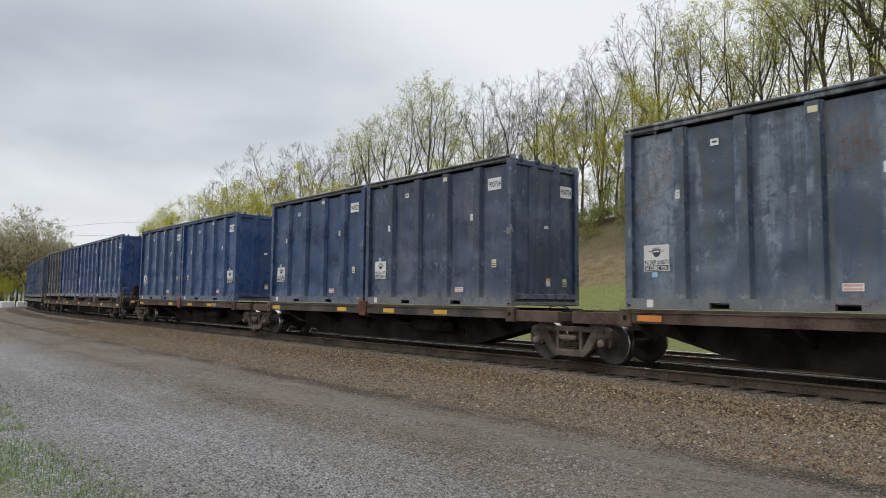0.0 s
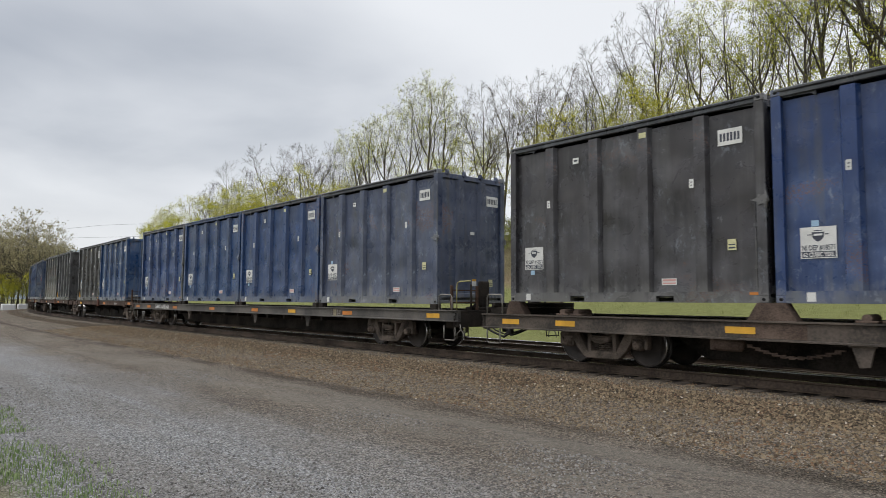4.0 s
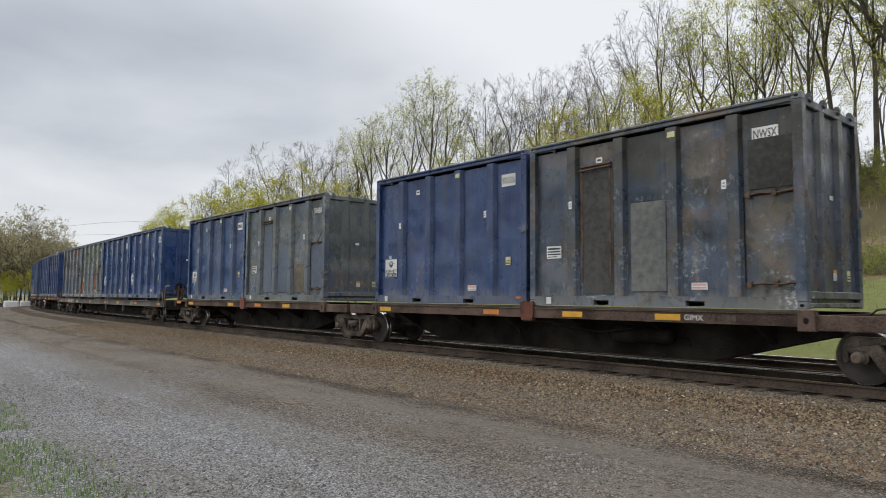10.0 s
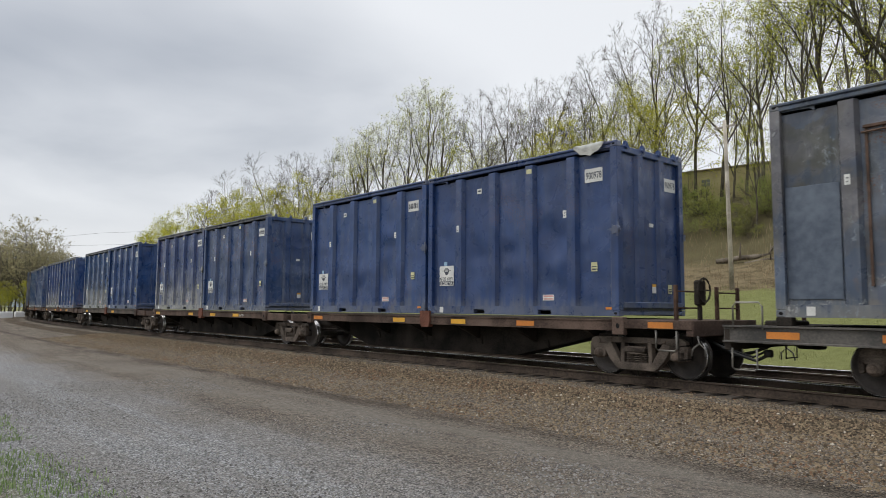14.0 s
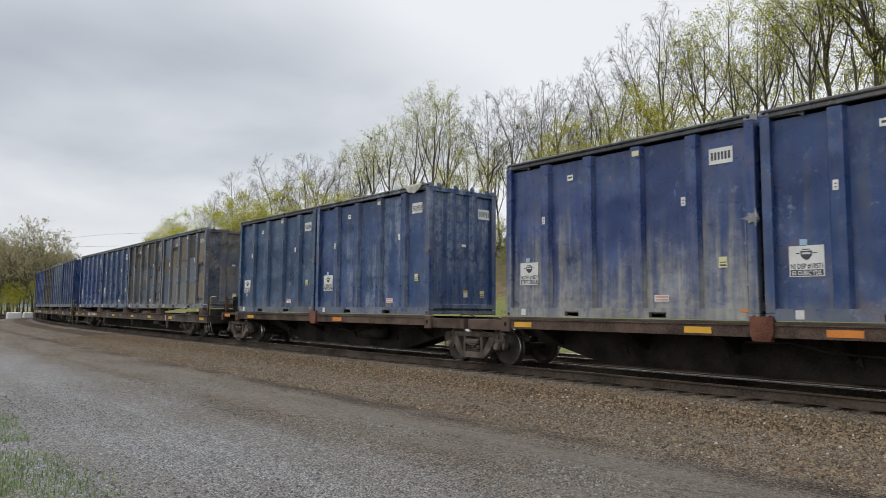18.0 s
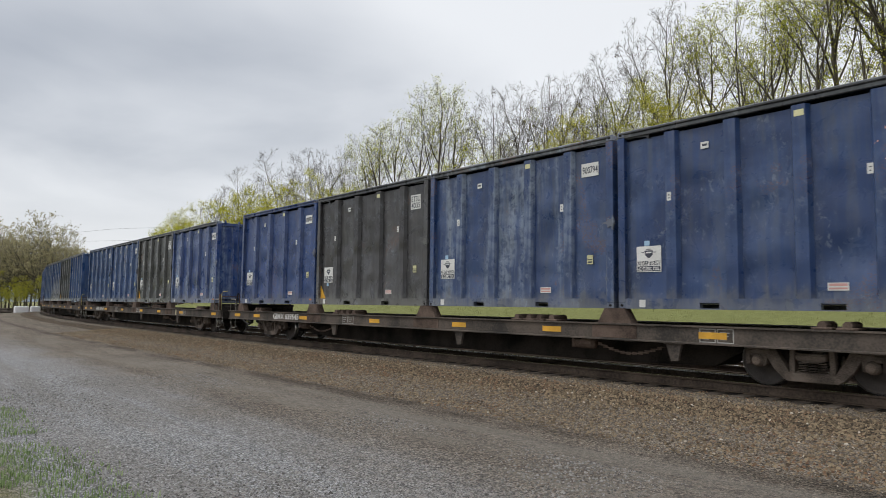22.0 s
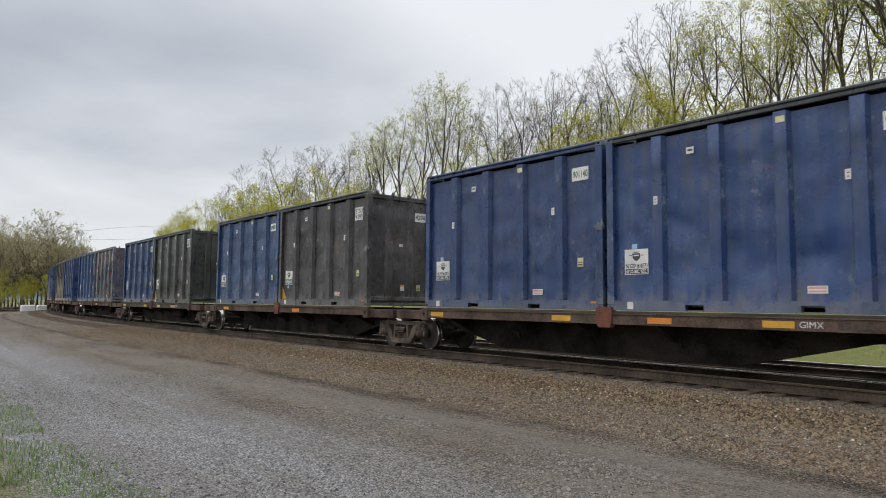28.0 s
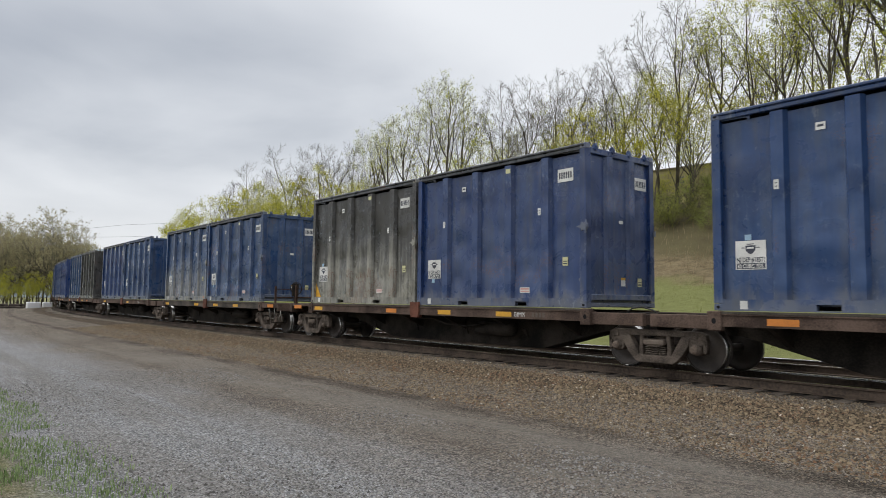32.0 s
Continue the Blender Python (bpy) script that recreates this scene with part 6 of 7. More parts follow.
def grow(seed, height, wide, fork, limbs, leafy, many, size=1.0, counts=(9, 7, 4), thick=0.0135, steep=1.0, low=0.0):
    """Wood and leaves of one tree: a stem that forks into rising limbs, which fan out into branches and fine twigs.

    wide: crown's width over its height; fork: where the lowest limbs leave; low: leaves only above this share of the height."""
    rng = random.Random(seed)
    wood, tips = Geo(), []
    mid = height * (0.42 + fork * 0.52)
    semi_z, semi_r = height - mid, height * wide * 0.5

    def reach(p, d):
        """Distance from p along d to the crown's rounded outline."""
        a = Vector((d.x / semi_r, d.y / semi_r, d.z / semi_z))
        o = Vector((p.x / semi_r, p.y / semi_r, (p.z - mid) / semi_z))
        k, h, c = a.dot(a), o.dot(a), o.dot(o) - 1
        return max(0.0, (-h + math.sqrt(max(0.0, h * h - k * c))) / k) if h * h - k * c > 0 else 0.0

    def line(p, d, length, steps, jig, rise):
        pts, q, e = [p.copy()], p.copy(), d.copy()
        for i in range(steps):
            e = (e + Vector((rng.uniform(-jig, jig), rng.uniform(-jig, jig), rng.uniform(-jig, jig) * 0.6 + rise))).normalized()
            q = q + e * (length / steps)
            pts.append(q.copy())
        return pts

    def ribbon(pts, w):
        for a, b in zip(pts, pts[1:]):
            d = (b - a).normalized()
            s = d.orthogonal().normalized()
            s.rotate(Matrix.Rotation(rng.uniform(0, math.tau), 3, d))
            wood.add([a - s * w, a + s * w, b + s * w * 0.6, b - s * w * 0.6], [(0, 1, 2, 3)])

    def along(pts, f):
        i = min(int(f * (len(pts) - 1)), len(pts) - 2)
        u = f * (len(pts) - 1) - i
        return pts[i].lerp(pts[i + 1], u), (pts[i + 1] - pts[i]).normalized()

    def sideways(axis_, turn, spread):
        s = axis_.orthogonal().normalized()
        s.rotate(Matrix.Rotation(turn, 3, axis_))
        return (axis_ + s * spread).normalized()

    def twigs(pts, length, n):
        for k in range(n):
            at, ax = along(pts, 0.2 + 0.8 * (k + rng.random()) / n)
            q = line(at, sideways(ax, rng.uniform(0, math.tau), rng.uniform(0.6, 1.3)), length * rng.uniform(0.5, 1.2), 2, 0.25, 0.02)
            ribbon(q, 0.0105)
            tips.append(q[-1])
        tips.append(pts[-1])

    r0 = height * thick
    stem = line(Vector((0, 0, -0.4)), Vector((rng.uniform(-0.06, 0.06), rng.uniform(-0.06, 0.06), 1)).normalized(), height * (fork + 0.16), 5, 0.06, 0.02)
    wood.tube(stem, [r0 * 1.25, r0, r0 * 0.9, r0 * 0.82, r0 * 0.7, r0 * 0.5], 8, False)
    for k in range(limbs):
        f = 0.60 + 0.40 * k / max(1, limbs - 1)
        at, ax = along(stem, min(0.999, f * fork / (fork + 0.16) + (0.16 * f) / (fork + 0.16)))
        out = (0.10 if k == limbs - 1 else rng.uniform(0.45, 0.90)) * (0.25 + wide * 1.1) / steep
        d = sideways(Vector((0, 0, 1)), k * 2.4 + rng.uniform(-0.4, 0.4), out)
        ln = reach(at, d) * rng.uniform(0.86, 1.02)
        limb = line(at, d, ln, 7, 0.17, 0.045 * steep)
        rl = r0 * rng.uniform(0.42, 0.62)
        wood.tube(limb, [max(0.014, rl * (1 - 0.88 * i / 7)) for i in range(8)], 6, False)
        for j in range(counts[0]):
            f2 = 0.22 + 0.78 * (j + rng.random()) / counts[0]
            p2, a2 = along(limb, min(f2, 0.999))
            d2 = sideways(a2, j * 2.4 + rng.uniform(-0.7, 0.7), rng.uniform(0.55, 0.95))
            l2 = min(ln * 0.42 * (1.25 - 0.7 * f2) * rng.uniform(0.75, 1.2), max(0.5, reach(p2, d2) * 1.02))
            b2 = line(p2, d2, l2, 4, 0.19, 0.05)
            r2 = max(0.018, rl * (1 - 0.88 * f2) * 0.55)
            wood.tube(b2, [max(0.012, r2 * (1 - 0.75 * i / 4)) for i in range(5)], 3, False)
            for i in range(counts[1]):
                f3 = 0.18 + 0.82 * (i + rng.random()) / counts[1]
                p3, a3 = along(b2, min(f3, 0.999))
                d3 = sideways(a3, i * 2.4 + rng.uniform(-0.8, 0.8), rng.uniform(0.7, 1.2))
                b3 = line(p3, d3, min(l2 * 0.48 * (1.2 - 0.5 * f3) * rng.uniform(0.7, 1.2), max(0.3, reach(p3, d3))), 3, 0.22, 0.03)
                ribbon(b3, 0.0145)
                twigs(b3, 0.033 * height * (1.1 - 0.4 * f3), counts[2])
    leaves = Geo()
    for p in tips:
        if rng.random() > leafy or p.z < low * height * rng.uniform(0.8, 1.2):
            continue
        for k in range(rng.randint(max(1, many // 2), many)):
            c = p + Vector((rng.gauss(0, 0.20), rng.gauss(0, 0.20), rng.gauss(-0.04, 0.16)))
            a = Vector((rng.gauss(0, 1), rng.gauss(0, 1), rng.gauss(0, 1.2))).normalized()
            b = a.orthogonal().normalized()
            b.rotate(Matrix.Rotation(rng.uniform(0, math.tau), 3, a))
            w = rng.uniform(0.05, 0.095) * size
            leaves.add([c - b * w, c + a.cross(b) * w * 0.65, c + b * w, c - a.cross(b) * w * 0.65], [(0, 1, 2, 3)])
    return wood, leaves


def kinds(rows, mat, *rest, **named):
    """Several trees of one habit, each with its own seed and proportions."""
    made = []
    for row in rows:
        w, l = grow(*row, *rest, **named)
        made.append((max(v[2] for v in w.v), w.mesh("trunk", BARK, True, False), l.mesh("crown", mat, False, False)))
    return made


# seed, height, crown width, fork, limbs, leafy share of twigs, leaves a twig
KIND = {
    "bare": kinds([(11, 19, 0.50, 0.36, 7, 0.05, 2), (29, 19, 0.42, 0.40, 6, 0.04, 2), (47, 19, 0.56, 0.33, 7, 0.06, 2)], BUD, size=0.7, counts=(9, 7, 4), thick=0.0088),
    "topped": kinds([(63, 19, 0.46, 0.40, 6, 0.75, 5), (81, 20, 0.36, 0.44, 6, 0.50, 4)], LEAF, size=0.85, counts=(9, 6, 3), thick=0.0088, low=0.50),
    "leafy": kinds([(101, 19, 0.54, 0.36, 6, 0.80, 6), (119, 20, 0.46, 0.38, 6, 0.72, 6), (133, 19, 0.62, 0.32, 6, 0.86, 6)], LEAF, size=0.95, counts=(8, 6, 3), thick=0.0088),
    "bush": kinds([(151, 10, 0.95, 0.12, 7, 0.95, 13), (167, 10, 0.80, 0.14, 7, 0.95, 13)], BUSH_LEAF, size=0.72, counts=(7, 5, 3), thick=0.009),
    "slim": kinds([(181, 14, 0.36, 0.34, 5, 0.70, 5), (197, 14, 0.30, 0.38, 5, 0.55, 5)], LEAF, size=0.9, counts=(7, 5, 3), thick=0.0078),
    "great": kinds([(211, 20, 0.90, 0.32, 8, 0.66, 5)], LEAF, size=1.0, counts=(9, 6, 4), thick=0.0130, steep=0.8),
    "far": kinds([(701, 13, 0.78, 0.16, 7, 0.75, 4), (702, 13, 0.86, 0.14, 7, 0.45, 4)], HAZE_LEAF, size=1.5, counts=(6, 5, 3), thick=0.009),
    "shrub": kinds([(301, 3.2, 1.15, 0.04, 6, 0.95, 7), (303, 3.0, 1.2, 0.04, 6, 0.8, 6)], UNDER_LEAF, size=0.75, counts=(5, 4, 2), thick=0.010, steep=0.7),
    "fresh_shrub": kinds([(307, 3.0, 1.1, 0.04, 6, 0.95, 8)], BRUSH_LEAF, size=0.7, counts=(5, 4, 2), thick=0.010, steep=0.8),
    "twig_shrub": kinds([(311, 3.0, 1.1, 0.04, 6, 0.12, 4)], BUD, size=0.8, counts=(6, 5, 2), thick=0.010, steep=0.8),
}


def ground_z(x, y):
    s, d = nearest(np.array([x]), np.array([y]))
    return float(height_at(d, s)[0] + (noise.noise((x * 0.12, y * 0.12, 7)) * 1.1 if d[0] < -20 else 0))


def plant(kind, x, y, height, turn, name="tree", label="", group="trees on the bank", lean=(0, 0)):
    h, trunk, crown = kind
    k = height / h
    root = empty(name, Matrix.Translation((x, y, ground_z(x, y))) @ pose(0, 0, 0, lean[0], lean[1], turn) @ Matrix.Scale(k, 4))
    piece("trunk", trunk, root)
    piece("crown", crown, root)
    return tagged(root, label, name, group)


def at_angle(azimuth, y):
    return math.tan(radians(azimuth)) * y, y


SAY = {
    "bare": "tall tree with bare grey twigs on the wooded bank", "topped": "tall tree with young leaves only high in its crown",
    "leafy": "tall tree in thin fresh yellow-green spring leaf", "bush": "low broad tree in dense yellow-green leaf among taller trees",
    "slim": "slender young tree with thin green spring leaves", "great": "great spreading tree with dark limbs and young leaves",
}
# bearing from the lot, elevation of the top as seen from there, habit
BANK = [
    (-71.6, 6.6, "bush"), (-70.4, 7.8, "bush"), (-69.2, 8.0, "bush"), (-68.4, 9.4, "bare"), (-67.2, 11.0, "bare"), (-66.0, 10.0, "bush"), (-64.6, 9.9, "bush"),
    (-63.9, 12.5, "bare"), (-62.9, 9.9, "bush"), (-61.4, 12.9, "bare"), (-60.1, 13.2, "bare"), (-59.5, 10.8, "bush"), (-58.6, 12.4, "bare"), (-57.0, 11.8, "slim"), (-57.5, 14.0, "topped"),
    (-55.8, 15.1, "topped"), (-54.1, 16.1, "topped"), (-52.7, 16.3, "topped"), (-51.1, 18.9, "topped"), (-49.8, 17.4, "topped"), (-47.7, 15.3, "slim"), (-46.2, 18.0, "bare"), (-44.5, 18.4, "bare"),
    (-42.8, 16.7, "slim"), (-41.7, 18.9, "bare"), (-40.0, 19.2, "bare"), (-39.0, 16.0, "bush"), (-37.9, 19.0, "bare"), (-36.3, 20.6, "bare"), (-35.2, 18.2, "leafy"), (-36.2, 14.8, "bush"),
    (-33.3, 19.2, "leafy"), (-32.0, 23.7, "bare"), (-31.0, 18.2, "bush"), (-28.9, 22.6, "leafy"), (-27.0, 24.0, "leafy"), (-25.2, 22.8, "slim"), (-24.0, 23.6, "leafy"), (-22.6, 23.0, "slim"), (-21.2, 25.4, "leafy"),
    (-19.2, 27.5, "leafy"), (-18.0, 24.0, "slim"), (-17.0, 28.0, "leafy"), (-15.6, 29.0, "great"), (-14.5, 28.0, "leafy"), (-11.0, 28.0, "leafy"),
]
rng = random.Random(77)
for i, (az, el, habit) in enumerate(BANK):
    x, y = at_angle(az, np.interp(az, [-73, -60, -50, -40, -22, -15], [41, 46, 51, 52, 52, 51]) + (-2.0 if habit == "bush" else 0.0) + rng.uniform(-1, 1))
    top = 1.36 + math.hypot(x, y) * math.tan(radians(el))
    plant(KIND[habit][i % len(KIND[habit])], x, y, top - ground_z(x, y), rng.uniform(0, 360), label=SAY[habit], lean=(rng.uniform(-2, 2), rng.uniform(-2, 2)))
# the thinner wood behind the front row
for i in range(15):
    az = -13 - 46 * (i + rng.random()) / 15
    x, y = at_angle(az, rng.uniform(56, 68))
    el = np.interp(az, [-60, -50, -40, -32, -20], [10.2, 13.6, 16.0, 18.5, 24]) * rng.uniform(0.86, 1.0)
    habit = rng.choice(("topped", "leafy", "slim") if az < -36 else ("leafy", "leafy", "slim"))
    plant(KIND[habit][i % len(KIND[habit])], x, y, max(6, 1.36 + math.hypot(x, y) * math.tan(radians(el)) - ground_z(x, y)), rng.uniform(0, 360), label=SAY[habit], lean=(rng.uniform(-3, 3), rng.uniform(-3, 3)))
# thin stems on the steep part
for i in range(12):
    x, y = at_angle(-14 - 42 * (i + rng.random()) / 12, rng.uniform(44, 50))
    plant(KIND["slim"][i % 2], x, y, rng.uniform(5.5, 9.5), rng.uniform(0, 360), label="thin young tree on the steep bank", lean=(rng.uniform(-7, 7), rng.uniform(-7, 7)))
for i in range(9):
    x, y = at_angle(-30 - 28 * (i + rng.random()) / 9, rng.uniform(50, 56))
    plant(KIND["bush"][i % 2], x, y, rng.uniform(3.5, 5.5), rng.uniform(0, 360), label=SAY["bush"])
for i in range(92):
    x, y = at_angle(-13 - 33 * (i + rng.random()) / 92, rng.uniform(43.0, 50.0))
    habit = rng.choice(("shrub", "shrub", "shrub", "fresh_shrub", "twig_shrub"))
    plant(KIND[habit][i % len(KIND[habit])], x, y, rng.uniform(1.5, 3.0), rng.uniform(0, 360), "shrub", "low leafy shrub on the bank", "shrubs on the bank")
# the fresh green brush low on the slope beside the pole
for i in range(9):
    x, y = at_angle(-19.8 + 5.0 * (i + rng.random()) / 9, rng.uniform(33.0, 36.5))
    plant(KIND["fresh_shrub"][0], x, y, rng.uniform(1.0, 2.1), rng.uniform(0, 360), "shrub", "fresh green brush low on the grassy slope", "shrubs on the bank")
# the clump beyond the lot, where the line bends out of sight
for i in range(40):
    az, d = -78.8 - 6.7 * (i + rng.random()) / 40, rng.uniform(125, 165)
    x, y = d * math.sin(radians(az)), d * math.cos(radians(az))
    plant(KIND["far"][rng.choice((0, 0, 1))], x, y, rng.uniform(12.0, 17.0), rng.uniform(0, 360), label="half-bare spring tree at the far edge of the lot", group="trees beyond the lot")
for i in range(16):
    az, d = -79.3 - 6 * (i + rng.random()) / 16, rng.uniform(116, 130)
    x, y = d * math.sin(radians(az)), d * math.cos(radians(az))
    plant(KIND["bush"][i % 2], x, y, rng.uniform(3.4, 6.4), rng.uniform(0, 360), "shrub", "yellow-green leafing shrub at the far edge of the lot", "shrubs beyond the lot")


def fallen_log(x, y, length, r, turn, label):
    """A dead trunk with broken stubs, lying on the bank."""
    z = ground_z(x, y)
    root = empty("fallen_log", Matrix.Translation((x, y, z + r * 0.5)) @ pose(0, 0, 0, 0, -4, turn))
    piece("stem", Geo().tube([(-length / 2, 0, 0), (-length / 5, 0.1, 0.08), (length / 5, 0.0, 0.02), (length / 2, -0.1, 0.1)], [r, r * 0.95, r * 0.8, r * 0.5], 9).mesh("stem", DEAD, True), root)
    for u, tilt in ((-0.2, 50), (0.15, 110), (0.32, 70)):
        piece("stub", Geo().tube([(0, 0, 0), (0.1, 0.05, 0.5), (0.28, 0.0, 0.9)], [r * 0.4, r * 0.3, r * 0.12], 6).mesh("stub", DEAD, True), root, pose(u * length, 0, 0.05, 0, tilt - 80, tilt * 3))
    tagged(root, label, "log")


DEAD = plain("dead_grey_wood", (0.10, 0.082, 0.062), 0.9, 0.0, 0.4, 5, (0.17, 0.145, 0.115), 0.4)
fallen_log(-18.2, 39.6, 4.6, 0.16, 6, "dead grey trunk lying on the bank among brush")
fallen_log(-16.0, 38.7, 5.2, 0.12, -8, "thin brown dead trunk lying across the bank")


def house():
    """A dwelling on top of the bank, seen through the trees."""
    siding = plain("olive_tan_siding", (0.34, 0.30, 0.155), 0.8, 0.0, 0.12, 3, (0.37, 0.33, 0.175), 0.1)
    root = empty("house", Matrix.Translation((-31.0, 71, 10.7)) @ pose(0, 0, 0, 0, 0, 8))
    piece("wall", Geo().box(-17.0, 6.0, 0, 7, -1.5, 6.0).mesh("wall", siding), root, None, "olive-tan sided wall")
    piece("roof", Geo().prism([(-0.15, 5.95), (3.5, 6.3), (7.2, 5.95), (7.2, 6.05), (3.5, 6.45), (-0.15, 6.07)], 0, -17.2, 6.2).mesh("roof", plain("brown_roof_shingle", (0.20, 0.175, 0.11), 0.9, 0.0, 0.2, 5)), root, None, "low brown shingle roof")
    for k in range(14):
        piece("siding_lap", Geo().box(-17.0, 6.0, -0.025, 0.0, 2.24 + 0.25 * k, 2.26 + 0.25 * k).mesh("siding_lap", siding), root)
    for x in (-12.0, -6.5, -1.0, 3.2):
        w = piece("window", Geo().box(x - 0.52, x + 0.52, -0.05, 0.0, 4.1, 5.0, 0.01).mesh("window", siding), root, None, "tan window frame")
        piece("pane", Geo().box(x - 0.45, x + 0.45, -0.062, -0.052, 4.17, 4.53).mesh("pane", PANE), w)
        piece("pane", Geo().box(x - 0.45, x + 0.45, -0.062, -0.052, 4.58, 4.93).mesh("pane", PANE), w)
    tagged(root, "long olive-tan sided house behind the trees on the bank", "house")


PANE = plain("window_glass", (0.16, 0.165, 0.16), 0.12, 0.0, 0.1, 2)
house()


# ---- grass by the lot, pole, wires, far ridge ----
def blade_material():
    m, n, b = material("grass_blades", 0.7)
    rnd = n.add("ShaderNodeNewGeometry").outputs["Random Per Island"]
    n.put(b, "Base Color", n.mix(rnd, (0.12, 0.185, 0.065), (0.28, 0.35, 0.16)))
    return m


BLADE = blade_material()


LAWN = plain("lawn_blades", (0.16, 0.18, 0.055), 0.7, 0.0, 0.35, 1.5, (0.24, 0.25, 0.095), 0.0)


def grass(name, spots, label, tall=0.22, mat=None):
    rng = random.Random(9)
    g = Geo()
    for x, y, z, k in spots:
        for i in range(k):
            a, h = rng.uniform(0, math.tau), tall * rng.uniform(0.4, 1.15)
            px, py = x + rng.gauss(0, 0.07), y + rng.gauss(0, 0.07)
            lx, ly = math.cos(a) * h * rng.uniform(0.1, 0.6), math.sin(a) * h * rng.uniform(0.1, 0.6)
            w = rng.uniform(0.003, 0.006)
            nx, ny = -math.sin(a) * w, math.cos(a) * w
            g.add([(px - nx, py - ny, z - 0.02), (px + nx, py + ny, z - 0.02), (px + lx * 0.4 + nx, py + ly * 0.4 + ny, z + h * 0.6), (px + lx * 0.4 - nx, py + ly * 0.4 - ny, z + h * 0.6), (px + lx, py + ly, z + h)], [(0, 1, 2, 3), (3, 2, 4)])
    tagged(new(name, g.mesh(name, mat or BLADE, False, False)), label, "grass", kind="stuff")


rng = random.Random(21)
spots = []
while len(spots) < 3900:
    x, u = rng.uniform(-17, -5.0), rng.random()
    y = 2.05 + 0.03 * (x + 9) + rng.gauss(0, 0.12) - 2.2 * u ** 0.8
    if math.hypot(x, y) > 4 and noise.noise((x * 1.3, y * 1.3, 5)) > -0.28 + 0.9 * max(0, y - 1.5):
        spots.append((x, y, -0.45, rng.randint(2, 6)))
grass("grass_verge", spots, "short pale green grass growing in the gravel", 0.065)
spots = []
for i in range(2600):
    s, u = rng.uniform(-46, 4), rng.uniform(-21, -8.4)
    x, y, p = on_line(s, u)
    spots.append((float(x), float(y), float(height_at(np.array([u]), np.array([s]))[0]) - 0.02, 6))
grass("lawn", spots, "fresh green grass on the slope behind the line", 0.16, LAWN)


def dry_stems():
    m, n, b = material("dry_weed_stems", 0.9)
    rnd = n.add("ShaderNodeNewGeometry").outputs["Random Per Island"]
    n.put(b, "Base Color", n.mix(rnd, (0.14, 0.10, 0.055), (0.34, 0.27, 0.17)))
    rng = random.Random(31)
    g = Geo()
    for i in range(3200):
        s, u = rng.uniform(-60, 4), rng.uniform(-32, -19.5)
        x, y, p = on_line(s, u)
        z = ground_z_fast(float(x), float(y), u, s)
        h, a = rng.uniform(0.15, 0.6), rng.uniform(0, math.tau)
        w = rng.uniform(0.006, 0.013)
        lx, ly = math.cos(a) * h * rng.uniform(0, 0.6), math.sin(a) * h * rng.uniform(0, 0.6)
        g.add([(x - w, y, z - 0.05), (x + w, y, z - 0.05), (x + lx + w * 0.5, y + ly, z + h), (x + lx - w * 0.5, y + ly, z + h)], [(0, 1, 2, 3)])
    tagged(new("dry_weeds", g.mesh("dry_weeds", m, False, False)), "dry brown weed stems on the bank", "weeds", kind="stuff")


def ground_z_fast(x, y, u, s):
    return float(height_at(np.array([u]), np.array([s]))[0]) + (noise.noise((x * 0.12, y * 0.12, 7)) * 1.1 if u < -20 else 0)


dry_stems()
POLE = plain("weathered_pole_wood", (0.30, 0.27, 0.225), 0.85, 0.0, 0.25, 4, (0.39, 0.35, 0.295), 0.3)
pole = tagged(empty("utility_pole", Matrix.Translation((-16.5, 33.2, ground_z(-16.5, 33.2) - 0.1)) @ pose(0, 0, 0, 0, -0.9, 0)), "weathered grey wooden utility pole on the grass", "pole")
piece("shaft", Geo().tube([(0, 0, 0), (0, 0, 4), (0, 0, 8.7)], [0.125, 0.11, 0.09], 10).mesh("shaft", POLE, True), pole)
piece("cross_arm", Geo().box(-0.55, 0.55, -0.05, 0.05, 8.32, 8.42, 0.01).mesh("cross_arm", POLE), pole)
for x in (-0.5, 0.5):
    piece("insulator", Geo().tube([(x, 0, 8.42), (x, 0, 8.47), (x, 0, 8.56)], [0.03, 0.045, 0.025], 7).mesh("insulator", plain("glazed_insulator", (0.12, 0.09, 0.07), 0.3)), pole)

# a white wrapped stack and a low barrier at the far end of the lot
WRAP = plain("white_wrap", (0.72, 0.72, 0.72), 0.5, 0.0, 0.08, 2)
for az, d, w in ((-81.85, 112, 1.7), (-81.0, 113, 1.2)):
    x, y = d * math.sin(radians(az)), d * math.cos(radians(az))
    tagged(new("wrapped_bale", Geo().box(-0.5, 0.5, -w / 2, w / 2, 0, 0.95, 0.10).mesh("wrapped_bale", WRAP)), "white plastic-wrapped bale at the end of the lot", "bale").matrix_basis = pose(x, y, -0.45, 0, 0, -az * 0.02)
for az in (-82.9, -83.9):
    x, y = 114 * math.sin(radians(az)), 114 * math.cos(radians(az))
    tagged(new("timber_pile", Geo().tube([(0, -1, 0.18), (0, 1, 0.18)], 0.2, 9).tube([(0.4, -1.1, 0.18), (0.4, 0.9, 0.18)], 0.18, 9).tube([(0.2, -0.9, 0.5), (0.2, 1.0, 0.5)], 0.18, 9).mesh("timber_pile", TIE)), "low pile of brown logs at the end of the lot", "logs").matrix_basis = pose(x, y, -0.45)

